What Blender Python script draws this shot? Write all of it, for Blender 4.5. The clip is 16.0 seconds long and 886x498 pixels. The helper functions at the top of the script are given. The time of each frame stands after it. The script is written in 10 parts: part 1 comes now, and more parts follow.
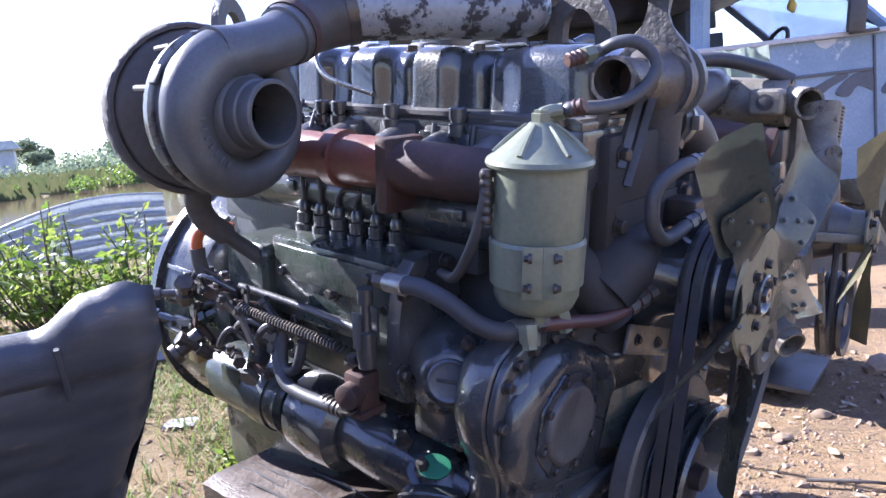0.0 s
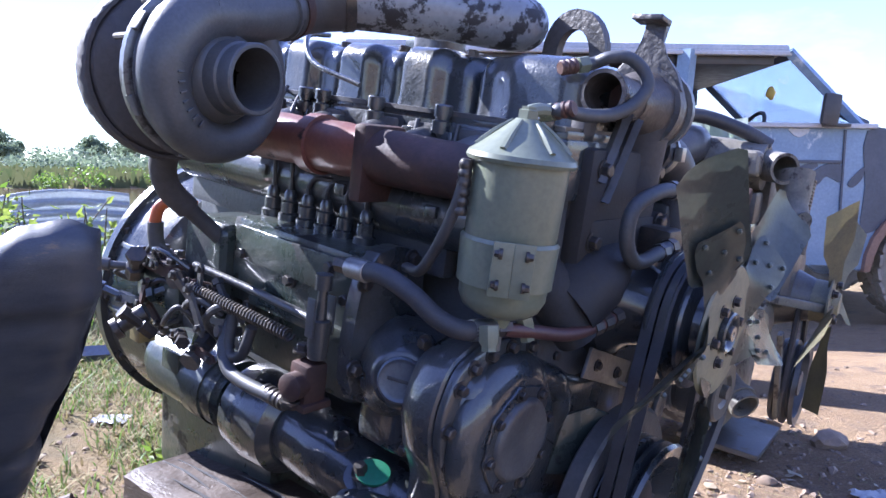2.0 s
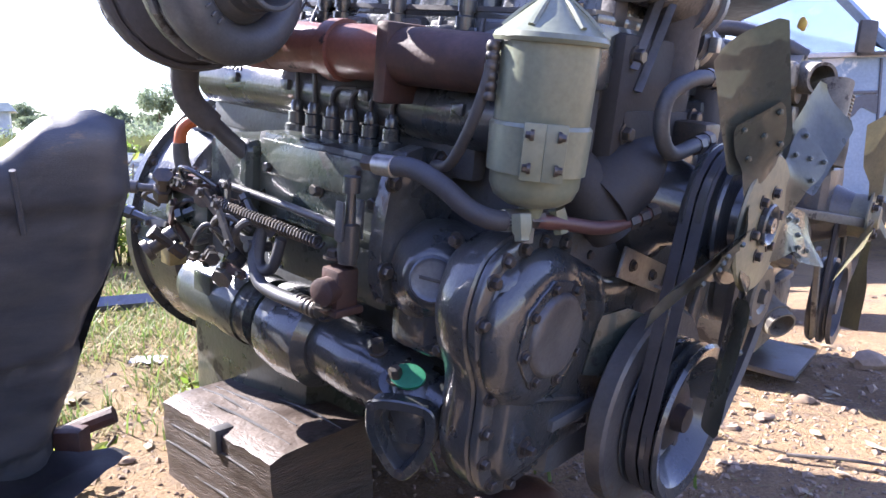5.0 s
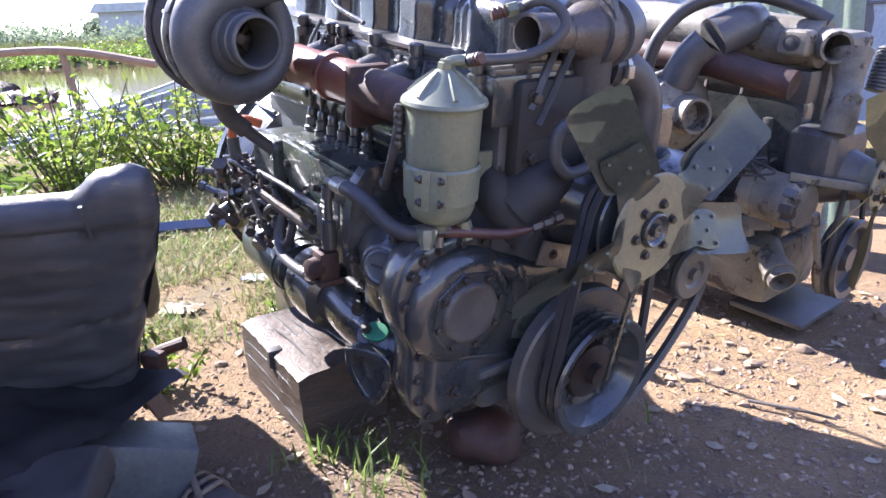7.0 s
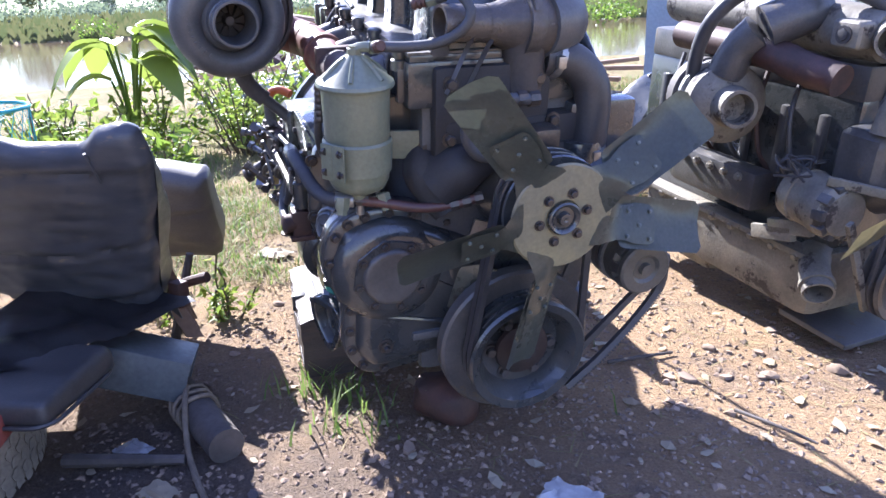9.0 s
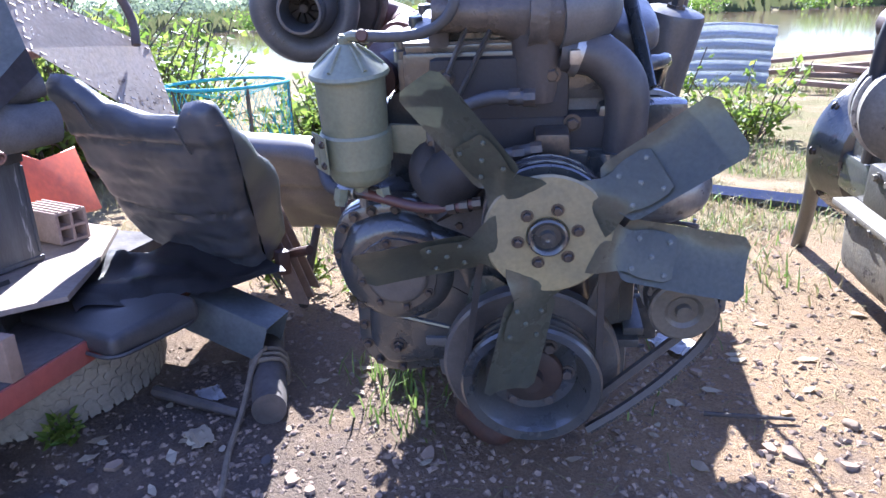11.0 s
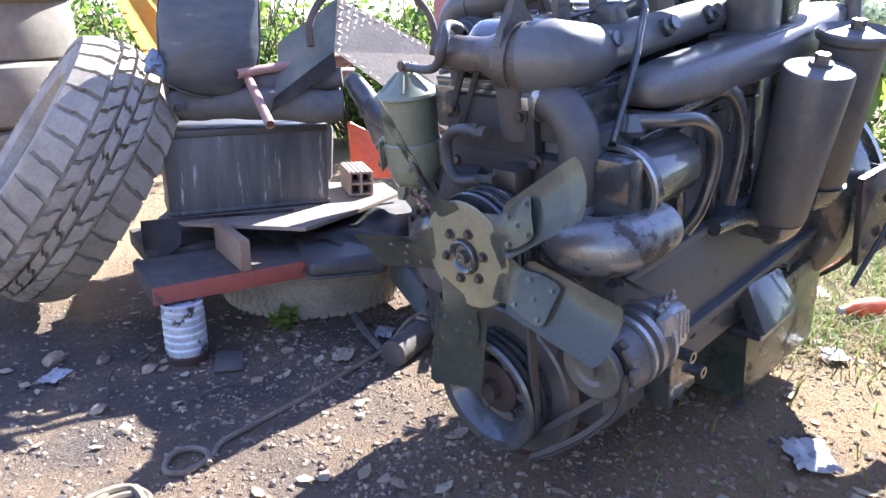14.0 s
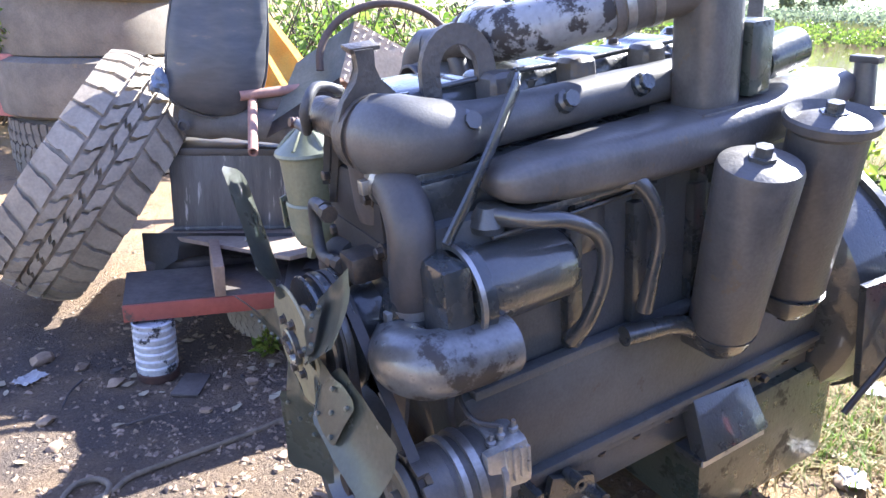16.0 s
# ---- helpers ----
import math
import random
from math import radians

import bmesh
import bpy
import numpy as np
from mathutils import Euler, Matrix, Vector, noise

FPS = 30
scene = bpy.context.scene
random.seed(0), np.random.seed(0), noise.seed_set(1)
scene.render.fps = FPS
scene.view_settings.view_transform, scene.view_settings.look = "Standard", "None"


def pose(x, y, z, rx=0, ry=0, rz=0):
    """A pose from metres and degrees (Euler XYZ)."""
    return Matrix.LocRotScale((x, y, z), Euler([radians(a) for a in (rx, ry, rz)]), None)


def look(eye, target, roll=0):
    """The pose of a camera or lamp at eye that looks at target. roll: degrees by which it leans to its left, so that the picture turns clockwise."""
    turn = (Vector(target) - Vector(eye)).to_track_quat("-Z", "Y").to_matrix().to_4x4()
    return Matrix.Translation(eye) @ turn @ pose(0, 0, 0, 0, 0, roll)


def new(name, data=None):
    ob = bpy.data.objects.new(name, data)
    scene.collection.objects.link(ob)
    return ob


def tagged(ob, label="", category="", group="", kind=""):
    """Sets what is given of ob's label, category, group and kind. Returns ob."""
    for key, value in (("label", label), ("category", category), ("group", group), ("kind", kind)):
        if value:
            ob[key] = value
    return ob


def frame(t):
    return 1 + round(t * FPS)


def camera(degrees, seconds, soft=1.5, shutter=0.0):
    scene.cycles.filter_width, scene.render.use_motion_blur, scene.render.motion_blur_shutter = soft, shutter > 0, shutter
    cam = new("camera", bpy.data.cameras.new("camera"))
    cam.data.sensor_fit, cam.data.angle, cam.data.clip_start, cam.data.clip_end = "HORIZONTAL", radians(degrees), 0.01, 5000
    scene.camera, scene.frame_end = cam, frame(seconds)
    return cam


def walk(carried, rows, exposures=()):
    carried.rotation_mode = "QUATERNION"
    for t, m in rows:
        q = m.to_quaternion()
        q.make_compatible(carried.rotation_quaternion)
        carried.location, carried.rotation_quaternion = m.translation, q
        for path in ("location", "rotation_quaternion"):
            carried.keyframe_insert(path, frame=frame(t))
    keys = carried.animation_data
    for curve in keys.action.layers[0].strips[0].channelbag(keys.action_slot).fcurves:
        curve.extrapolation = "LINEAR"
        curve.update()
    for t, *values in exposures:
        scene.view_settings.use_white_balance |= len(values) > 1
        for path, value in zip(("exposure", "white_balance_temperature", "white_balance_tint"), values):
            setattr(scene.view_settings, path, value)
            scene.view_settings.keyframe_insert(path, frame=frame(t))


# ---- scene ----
cam = camera(63.2, 16.0)
PATH = [
    (0, (0.072, 0.079, 0.766), (-0.028, 2.05, 0.441), -6.8),
    (0.5, (0.052, 0.09, 0.768), (0.034, 2.074, 0.517), -3.5),
    (1, (0.027, 0.085, 0.774), (0.097, 2.074, 0.569), -1.0),
    (1.5, (0.047, 0.085, 0.742), (0.085, 2.075, 0.553), 0.1),
    (2, (0.064, 0.099, 0.7), (0.067, 2.088, 0.499), 0.8),
    (2.5, (0.046, 0.096, 0.68), (0.027, 2.083, 0.457), 1.2),
    (3, (0.037, 0.097, 0.671), (0.002, 2.081, 0.426), 1.3),
    (3.5, (0.04, 0.101, 0.657), (0.0, 2.084, 0.397), 1.3),
    (4, (0.043, 0.1, 0.651), (0.0, 2.081, 0.377), 1.1),
    (4.5, (0.045, 0.099, 0.638), (0.003, 2.077, 0.349), 0.3),
    (5, (0.058, 0.106, 0.625), (-0.009, 2.08, 0.312), -1.3),
    (5.2, (0.074, 0.109, 0.619), (-0.013, 2.08, 0.293), -1.9),
    (7.3, (0.451, -0.146, 0.836), (-0.115, 1.675, 0.23), -2.6),
    (7.5, (0.497, -0.185, 0.841), (-0.124, 1.618, 0.24), -2.3),
    (8, (0.687, -0.216, 0.857), (-0.082, 1.529, 0.253), -1.9),
    (8.2, (0.746, -0.208, 0.853), (-0.058, 1.52, 0.247), -1.9),
    (10.5, (0.963, 0.409, 0.788), (-0.49, 1.609, 0.118), -2.6),
    (11, (1.134, 0.387, 0.81), (-0.452, 1.422, 0.166), -2.5),
    (11.5, (1.224, 0.486, 0.823), (-0.478, 1.318, 0.181), -2.7),
    (12, (1.305, 0.595, 0.816), (-0.493, 1.205, 0.188), -3.1),
    (12.5, (1.41, 0.682, 0.831), (-0.454, 1.064, 0.217), -2.5),
    (13, (1.471, 0.794, 0.835), (-0.428, 0.952, 0.225), -1.2),
    (13.5, (1.456, 0.983, 0.841), (-0.441, 0.904, 0.214), -0.1),
    (14, (1.482, 1.111, 0.854), (-0.408, 0.878, 0.243), 0.5),
    (14.5, (1.531, 1.214, 0.871), (-0.335, 0.828, 0.263), 1.4),
    (15, (1.464, 1.353, 0.898), (-0.365, 0.829, 0.283), 2.3),
    (15.5, (1.355, 1.458, 0.931), (-0.444, 0.848, 0.304), 2.6),
    (16, (1.221, 1.506, 0.965), (-0.566, 0.877, 0.322), 2.5),
]
walk(cam, [(t, look(eye, target, roll)) for t, eye, target, roll in PATH],
     [(0, 3.4, 5450, 20), (0.6, 3.2, 5150, 22), (1.3, 3.05, 5000, 23), (2, 3.3, 5200, 20), (3.5, 3.70, 5550, 18), (5.2, 3.8, 5850, 20), (7.3, 3.6, 5750, 20), (10.5, 3.65, 5300, 18), (12, 3.85, 5250, 18), (13, 3.85, 5400, 14), (14.5, 3.85, 5800, 12), (16, 4.05, 5850, 13)])

# ---- light ----
SUN_AZ = math.atan2(0.47, -0.88)          # towards the sun, from +x
SUN_EL = radians(38)
world = bpy.data.worlds.new("sky")
scene.world = world
world.use_nodes = True
wn = world.node_tree.nodes
wn.clear()
w_out = wn.new("ShaderNodeOutputWorld")
w_bg = wn.new("ShaderNodeBackground")
w_sky = wn.new("ShaderNodeTexSky")
w_sky.sky_type, w_sky.sun_disc = "NISHITA", False
w_sky.sun_elevation, w_sky.sun_rotation = SUN_EL, math.pi / 2 - SUN_AZ
w_sky.dust_density, w_sky.air_density = 0.08, 1.0
w_bg.inputs["Strength"].default_value = 0.088
# thin scattered clouds over the clear sky
w_co = wn.new("ShaderNodeTexCoord")
w_mp = wn.new("ShaderNodeMapping")
w_mp.inputs["Scale"].default_value = (1.0, 1.0, 3.2)
w_no = wn.new("ShaderNodeTexNoise")
w_no.inputs["Scale"].default_value, w_no.inputs["Detail"].default_value, w_no.inputs["Roughness"].default_value = 3.4, 9, 0.6
w_ra = wn.new("ShaderNodeMapRange")
w_ra.inputs["From Min"].default_value, w_ra.inputs["From Max"].default_value, w_ra.inputs["To Max"].default_value = 0.56, 0.76, 0.5
w_bw = wn.new("ShaderNodeRGBToBW")
w_up = wn.new("ShaderNodeMath")
w_up.operation, w_up.inputs[1].default_value = "MULTIPLY", 1.35
w_mx = wn.new("ShaderNodeMix")
w_mx.data_type = "RGBA"
wl = world.node_tree.links
# an even, deep blue summer sky: less glare at the horizon
w_ga = wn.new("ShaderNodeGamma")
w_ga.inputs["Gamma"].default_value = 0.42
w_hs = wn.new("ShaderNodeHueSaturation")
w_hs.inputs["Saturation"].default_value = 1.75
w_hs.inputs["Hue"].default_value = 0.536
wl.new(w_sky.outputs[0], w_ga.inputs[0])
wl.new(w_ga.outputs[0], w_hs.inputs["Color"])
wl.new(w_co.outputs["Generated"], w_mp.inputs[0])
wl.new(w_mp.outputs[0], w_no.inputs["Vector"])
wl.new(w_no.outputs[0], w_ra.inputs[0])
wl.new(w_hs.outputs[0], w_bw.inputs[0])
wl.new(w_bw.outputs[0], w_up.inputs[0])
wl.new(w_ra.outputs[0], w_mx.inputs[0])
wl.new(w_hs.outputs[0], w_mx.inputs[6])
wl.new(w_up.outputs[0], w_mx.inputs[7])
wl.new(w_mx.outputs[2], w_bg.inputs[0])
world.node_tree.links.new(w_bg.outputs[0], w_out.inputs[0])
sun = new("sun", bpy.data.lights.new("sun", "SUN"))
sun.data.energy, sun.data.angle, sun.data.color = 2.15, radians(0.55), (1.0, 0.93, 0.82)
to_sun = Vector((math.cos(SUN_AZ) * math.cos(SUN_EL), math.sin(SUN_AZ) * math.cos(SUN_EL), math.sin(SUN_EL)))
sun.matrix_world = look(to_sun * 30, (0, 0, 0))

# ---- materials ----
def mat(name, a, b=None, rough=0.5, rough2=None, metal=0.0, scale=6.0, fine=90.0, bump=0.2, fleck=None, fleck_at=0.62,
        fleck_scale=14.0, stretch=(1, 1, 1), spec=0.5, coat=0.0, random_tint=0.0, island=False, wavy=0.0):
    """A worn surface: two colours mixed by large noise, fine grain in the bump, and a third colour in flecks."""
    m = bpy.data.materials.new(name)
    m.use_nodes = True
    nt = m.node_tree
    n, l = nt.nodes, nt.links
    bsdf = n["Principled BSDF"]
    tc = n.new("ShaderNodeTexCoord")
    mp = n.new("ShaderNodeMapping")
    mp.inputs["Scale"].default_value = stretch
    l.new(tc.outputs["Object"], mp.inputs[0])
    big = n.new("ShaderNodeTexNoise")
    big.inputs["Scale"].default_value, big.inputs["Detail"].default_value, big.inputs["Roughness"].default_value = scale, 6, 0.62
    small = n.new("ShaderNodeTexNoise")
    small.inputs["Scale"].default_value, small.inputs["Detail"].default_value = fine, 5
    for t in (big, small):
        l.new(mp.outputs[0], t.inputs["Vector"])
    ramp = n.new("ShaderNodeMapRange")
    ramp.inputs["From Min"].default_value, ramp.inputs["From Max"].default_value = 0.36, 0.64
    l.new(big.outputs[0], ramp.inputs[0])
    mix = n.new("ShaderNodeMix")
    mix.data_type = "RGBA"
    mix.inputs[6].default_value = (*a, 1)
    mix.inputs[7].default_value = (*(b or [c * 0.7 for c in a]), 1)
    l.new(ramp.outputs[0], mix.inputs[0])
    colour = mix.outputs[2]
    grain = n.new("ShaderNodeMix")
    grain.data_type, grain.blend_type = "RGBA", "MULTIPLY"
    gr = n.new("ShaderNodeMapRange")
    gr.inputs["From Min"].default_value, gr.inputs["From Max"].default_value = 0.25, 0.75
    gr.inputs["To Min"].default_value, gr.inputs["To Max"].default_value = 0.84, 1.12
    l.new(small.outputs[0], gr.inputs[0])
    grain.inputs[0].default_value = 1.0
    l.new(colour, grain.inputs[6])
    l.new(gr.outputs[0], grain.inputs[7])
    colour = grain.outputs[2]
    ro = n.new("ShaderNodeMapRange")
    ro.inputs["To Min"].default_value, ro.inputs["To Max"].default_value = rough, rough2 if rough2 is not None else min(1, rough + 0.2)
    l.new(ramp.outputs[0], ro.inputs[0])
    roughness = ro.outputs[0]
    if fleck:
        fn = n.new("ShaderNodeTexNoise")
        fn.inputs["Scale"].default_value, fn.inputs["Detail"].default_value, fn.inputs["Roughness"].default_value = fleck_scale, 8, 0.7
        l.new(mp.outputs[0], fn.inputs["Vector"])
        fr = n.new("ShaderNodeMapRange")
        fr.inputs["From Min"].default_value, fr.inputs["From Max"].default_value = fleck_at, fleck_at + 0.05
        l.new(fn.outputs[0], fr.inputs[0])
        fm = n.new("ShaderNodeMix")
        fm.data_type = "RGBA"
        fm.inputs[7].default_value = (*fleck, 1)
        l.new(fr.outputs[0], fm.inputs[0])
        l.new(colour, fm.inputs[6])
        colour = fm.outputs[2]
        rg = n.new("ShaderNodeMix")
        rg.inputs[3].default_value = min(1.0, rough + 0.4)
        l.new(fr.outputs[0], rg.inputs[0])
        l.new(roughness, rg.inputs[2])
        roughness = rg.outputs[0]
        if coat:
            cw = n.new("ShaderNodeMapRange")
            cw.inputs["To Min"].default_value, cw.inputs["To Max"].default_value = coat, coat * 0.15
            l.new(fr.outputs[0], cw.inputs[0])
            l.new(cw.outputs[0], bsdf.inputs["Coat Weight"])
    if random_tint or island:
        src = n.new("ShaderNodeNewGeometry").outputs["Random Per Island"] if island else n.new("ShaderNodeObjectInfo").outputs["Random"]
        rm = n.new("ShaderNodeMapRange")
        rm.inputs["To Min"].default_value, rm.inputs["To Max"].default_value = 1 - (random_tint or 0.25), 1 + (random_tint or 0.25)
        l.new(src, rm.inputs[0])
        hm = n.new("ShaderNodeMix")
        hm.data_type, hm.blend_type = "RGBA", "MULTIPLY"
        hm.inputs[0].default_value = 1.0
        l.new(colour, hm.inputs[6])
        l.new(rm.outputs[0], hm.inputs[7])
        colour = hm.outputs[2]
    l.new(colour, bsdf.inputs["Base Color"])
    l.new(roughness, bsdf.inputs["Roughness"])
    bsdf.inputs["Metallic"].default_value = metal
    bsdf.inputs["Specular IOR Level"].default_value = spec
    bsdf.inputs["Coat Weight"].default_value = coat
    bsdf.inputs["Coat Roughness"].default_value = 0.07 if coat >= 0.5 else 0.18
    if bump:
        add = n.new("ShaderNodeMath")
        add.operation = "MULTIPLY_ADD"
        l.new(big.outputs[0], add.inputs[0])
        add.inputs[1].default_value = 1.5
        if wavy:
            mid = n.new("ShaderNodeTexNoise")
            mid.inputs["Scale"].default_value, mid.inputs["Detail"].default_value = 120.0, 3
            l.new(mp.outputs[0], mid.inputs["Vector"])
            sw = n.new("ShaderNodeMath")
            sw.operation, sw.inputs[1].default_value = "MULTIPLY_ADD", wavy
            l.new(mid.outputs[0], sw.inputs[0])
            l.new(small.outputs[0], sw.inputs[2])
            l.new(sw.outputs[0], add.inputs[2])
        else:
            l.new(small.outputs[0], add.inputs[2])
        bp = n.new("ShaderNodeBump")
        bp.inputs["Strength"].default_value, bp.inputs["Distance"].default_value = bump, min(0.005, 0.22 / fine)
        l.new(add.outputs[0], bp.inputs["Height"])
        l.new(bp.outputs[0], bsdf.inputs["Normal"])
    return m


BLACK = mat("oily black engine paint", (0.028, 0.034, 0.036), (0.056, 0.057, 0.055), 0.2, 0.42, scale=11, fine=260, bump=0.7, wavy=1.2,
            fleck=(0.05, 0.043, 0.034), fleck_at=0.64, fleck_scale=22, coat=0.9)
# dusty, and greyed further to put veiling haze into the colour
BLACK_MATT = mat("dusty black iron lifted for haze", (0.058, 0.057, 0.056), (0.1, 0.095, 0.088), 0.3, 0.55, scale=12, fine=180, bump=0.45, wavy=1.0,
                 fleck=(0.11, 0.09, 0.065), fleck_at=0.6, fleck_scale=18, coat=0.2)
GREEN_BLACK = mat("worn dark green paint", (0.032, 0.044, 0.036), (0.062, 0.068, 0.056), 0.2, 0.45, scale=10, fine=180, bump=0.35, wavy=1.2,
                  fleck=(0.012, 0.012, 0.011), fleck_at=0.56, coat=0.5)
# dust grey with haze painted in by a raised tone
BLOCK = mat("dusty satin block paint lifted for haze", (0.062, 0.068, 0.072), (0.1, 0.104, 0.105), 0.34, 0.55, scale=9, fine=220, bump=0.5, wavy=1.0,
            fleck=(0.085, 0.08, 0.07), fleck_at=0.62, fleck_scale=30)
IRON_GREY = mat("grey cast iron", (0.105, 0.108, 0.11), (0.07, 0.07, 0.07), 0.34, 0.5, metal=0.1, scale=8, fine=260, bump=0.3,
                fleck=(0.03, 0.028, 0.025), fleck_at=0.66)
OILY_BROWN = mat("oil-caked brown casting", (0.1, 0.085, 0.07), (0.05, 0.044, 0.04), 0.24, 0.5, scale=14, fine=260, bump=0.8, wavy=1.0, fleck=(0.16, 0.15, 0.135), fleck_at=0.63)
SCALE_IRON = mat("scaly black iron", (0.05, 0.046, 0.042), (0.1, 0.09, 0.078), 0.3, 0.6, scale=20, fine=150, bump=1.0, wavy=0.8)
IRON_DARK = mat("sooty turbine iron", (0.05, 0.046, 0.045), (0.075, 0.065, 0.058), 0.6, 0.8, scale=8, fine=140, bump=0.5)
OLIVE = mat("grey olive filter paint", (0.18, 0.195, 0.135), (0.145, 0.16, 0.11), 0.3, 0.42, scale=5, fine=150, bump=0.08,
            fleck=(0.12, 0.1, 0.07), fleck_at=0.72, fleck_scale=30, coat=0.15)
RUST = mat("red brown manifold rust", (0.2, 0.075, 0.048), (0.12, 0.052, 0.04), 0.35, 0.55, scale=9, fine=200, bump=0.3,
           fleck=(0.03, 0.02, 0.018), fleck_at=0.62)
RUST_DARK = mat("dark rusted iron", (0.075, 0.035, 0.025), (0.04, 0.026, 0.022), 0.5, 0.75, scale=12, fine=180, bump=0.4)
CHIPPED = mat("chipped grey paint", (0.25, 0.265, 0.275), (0.17, 0.18, 0.19), 0.3, 0.45, scale=7, fine=120, bump=0.25,
              fleck=(0.028, 0.026, 0.025), fleck_at=0.5, fleck_scale=24, coat=0.3)
RUBBER = mat("black rubber", (0.04, 0.039, 0.04), (0.066, 0.063, 0.061), 0.38, 0.55, scale=14, fine=200, bump=0.15)
HOSE = mat("braided hose", (0.055, 0.056, 0.06), (0.035, 0.036, 0.04), 0.5, 0.7, scale=10, fine=420, bump=0.6)
GREY_HOSE = mat("faded grey hose", (0.075, 0.077, 0.08), (0.05, 0.052, 0.055), 0.45, 0.6, scale=12, fine=200, bump=0.15)
STEEL = mat("plain steel", (0.42, 0.42, 0.4), (0.3, 0.29, 0.27), 0.3, 0.5, metal=0.85, scale=12, fine=220, bump=0.15)
ALU = mat("cast aluminium", (0.5, 0.5, 0.49), (0.32, 0.32, 0.31), 0.3, 0.5, metal=0.7, scale=16, fine=200, bump=0.3,
          fleck=(0.06, 0.055, 0.05), fleck_at=0.6)
BOLT = mat("oily bolt steel", (0.06, 0.06, 0.06), (0.12, 0.1, 0.08), 0.3, 0.5, metal=0.6, scale=40, fine=300, bump=0.2)
FAN = mat("faded olive fan paint", (0.25, 0.225, 0.125), (0.15, 0.145, 0.1), 0.38, 0.55, scale=7, fine=160, bump=0.1,
          fleck=(0.07, 0.085, 0.06), fleck_at=0.63, fleck_scale=6)
BLADE_GREEN = mat("grey green blade paint", (0.125, 0.135, 0.105), (0.085, 0.098, 0.085), 0.22, 0.38, scale=6, fine=160, bump=0.08, coat=0.5,
                  fleck=(0.28, 0.27, 0.22), fleck_at=0.74, fleck_scale=40)
BROWN_HOSE = mat("brown fuel hose", (0.1, 0.045, 0.035), (0.07, 0.035, 0.03), 0.35, 0.5, scale=14, fine=160, bump=0.1)
ORANGE = mat("orange pipe", (0.45, 0.1, 0.02), (0.35, 0.09, 0.03), 0.4, 0.5, scale=14, fine=160, bump=0.1)
GREEN = mat("bright green paint", (0.02, 0.22, 0.1), (0.02, 0.17, 0.08), 0.35, 0.5, scale=14, fine=160, bump=0.1)
BRASS = mat("dull brass", (0.4, 0.33, 0.17), (0.25, 0.2, 0.1), 0.35, 0.5, metal=0.6, scale=20, fine=160, bump=0.1)
WOOD_DARK = mat("oil stained timber", (0.035, 0.025, 0.019), (0.085, 0.06, 0.044), 0.35, 0.75, scale=5, fine=60, bump=0.7, stretch=(1, 1, 9),
                fleck=(0.03, 0.022, 0.018), fleck_at=0.6, fleck_scale=8)
LEATHER = mat("worn black vinyl", (0.05, 0.054, 0.062), (0.085, 0.087, 0.092), 0.28, 0.46, scale=8, fine=300, bump=0.5,
              fleck=(0.2, 0.155, 0.11), fleck_at=0.635, fleck_scale=8, stretch=(1.4, 1.4, 5))
LEATHER_BROWN = mat("grey brown vinyl", (0.12, 0.11, 0.1), (0.085, 0.08, 0.075), 0.4, 0.55, scale=7, fine=260, bump=0.25)
TYRE = mat("dusty tyre rubber", (0.33, 0.285, 0.22), (0.22, 0.188, 0.148), 0.7, 0.9, scale=9, fine=120, bump=0.5)
TYRE_DARK = mat("old grey tyre rubber", (0.2, 0.175, 0.14), (0.13, 0.115, 0.095), 0.65, 0.85, scale=5, fine=120, bump=0.4,
                fleck=(0.2, 0.16, 0.11), fleck_at=0.6, fleck_scale=5)


def leaf_mat(name, a, b, through_light=0.45, rough=0.5):
    """Leaves: two greens by island, partly letting light through."""
    m = bpy.data.materials.new(name)
    m.use_nodes = True
    n, l = m.node_tree.nodes, m.node_tree.links
    out, bsdf = n["Material Output"], n["Principled BSDF"]
    geo = n.new("ShaderNodeNewGeometry")
    mix = n.new("ShaderNodeMix")
    mix.data_type = "RGBA"
    mix.inputs[6].default_value, mix.inputs[7].default_value = (*a, 1), (*b, 1)
    l.new(geo.outputs["Random Per Island"], mix.inputs[0])
    l.new(mix.outputs[2], bsdf.inputs["Base Color"])
    bsdf.inputs["Roughness"].default_value = rough
    tr = n.new("ShaderNodeBsdfTranslucent")
    l.new(mix.outputs[2], tr.inputs["Color"])
    ms = n.new("ShaderNodeMixShader")
    ms.inputs[0].default_value = through_light
    l.new(bsdf.outputs[0], ms.inputs[1])
    l.new(tr.outputs[0], ms.inputs[2])
    l.new(ms.outputs[0], out.inputs[0])
    return m


LEAF = leaf_mat("fresh green leaves", (0.11, 0.19, 0.025), (0.26, 0.31, 0.06), 0.5)
LEAF_DARK = leaf_mat("hedge leaves", (0.08, 0.16, 0.02), (0.2, 0.28, 0.05), 0.5)
# pale greyish greens: distance haze is painted into the leaf colour
LEAF_FAR = leaf_mat("far tree leaves paled for haze", (0.15, 0.19, 0.125), (0.2, 0.25, 0.15), 0.4, 0.85)
STRAW = leaf_mat("dry straw grass", (0.33, 0.26, 0.13), (0.24, 0.22, 0.09), 0.3, 0.8)
MARSH = leaf_mat("marsh grass", (0.15, 0.15, 0.065), (0.09, 0.115, 0.045), 0.35, 0.9)
GRASS = leaf_mat("green grass", (0.11, 0.19, 0.035), (0.2, 0.25, 0.07), 0.4, 0.6)
DRY_LEAF = leaf_mat("dead pale leaves", (0.42, 0.37, 0.26), (0.3, 0.23, 0.14), 0.2, 0.8)
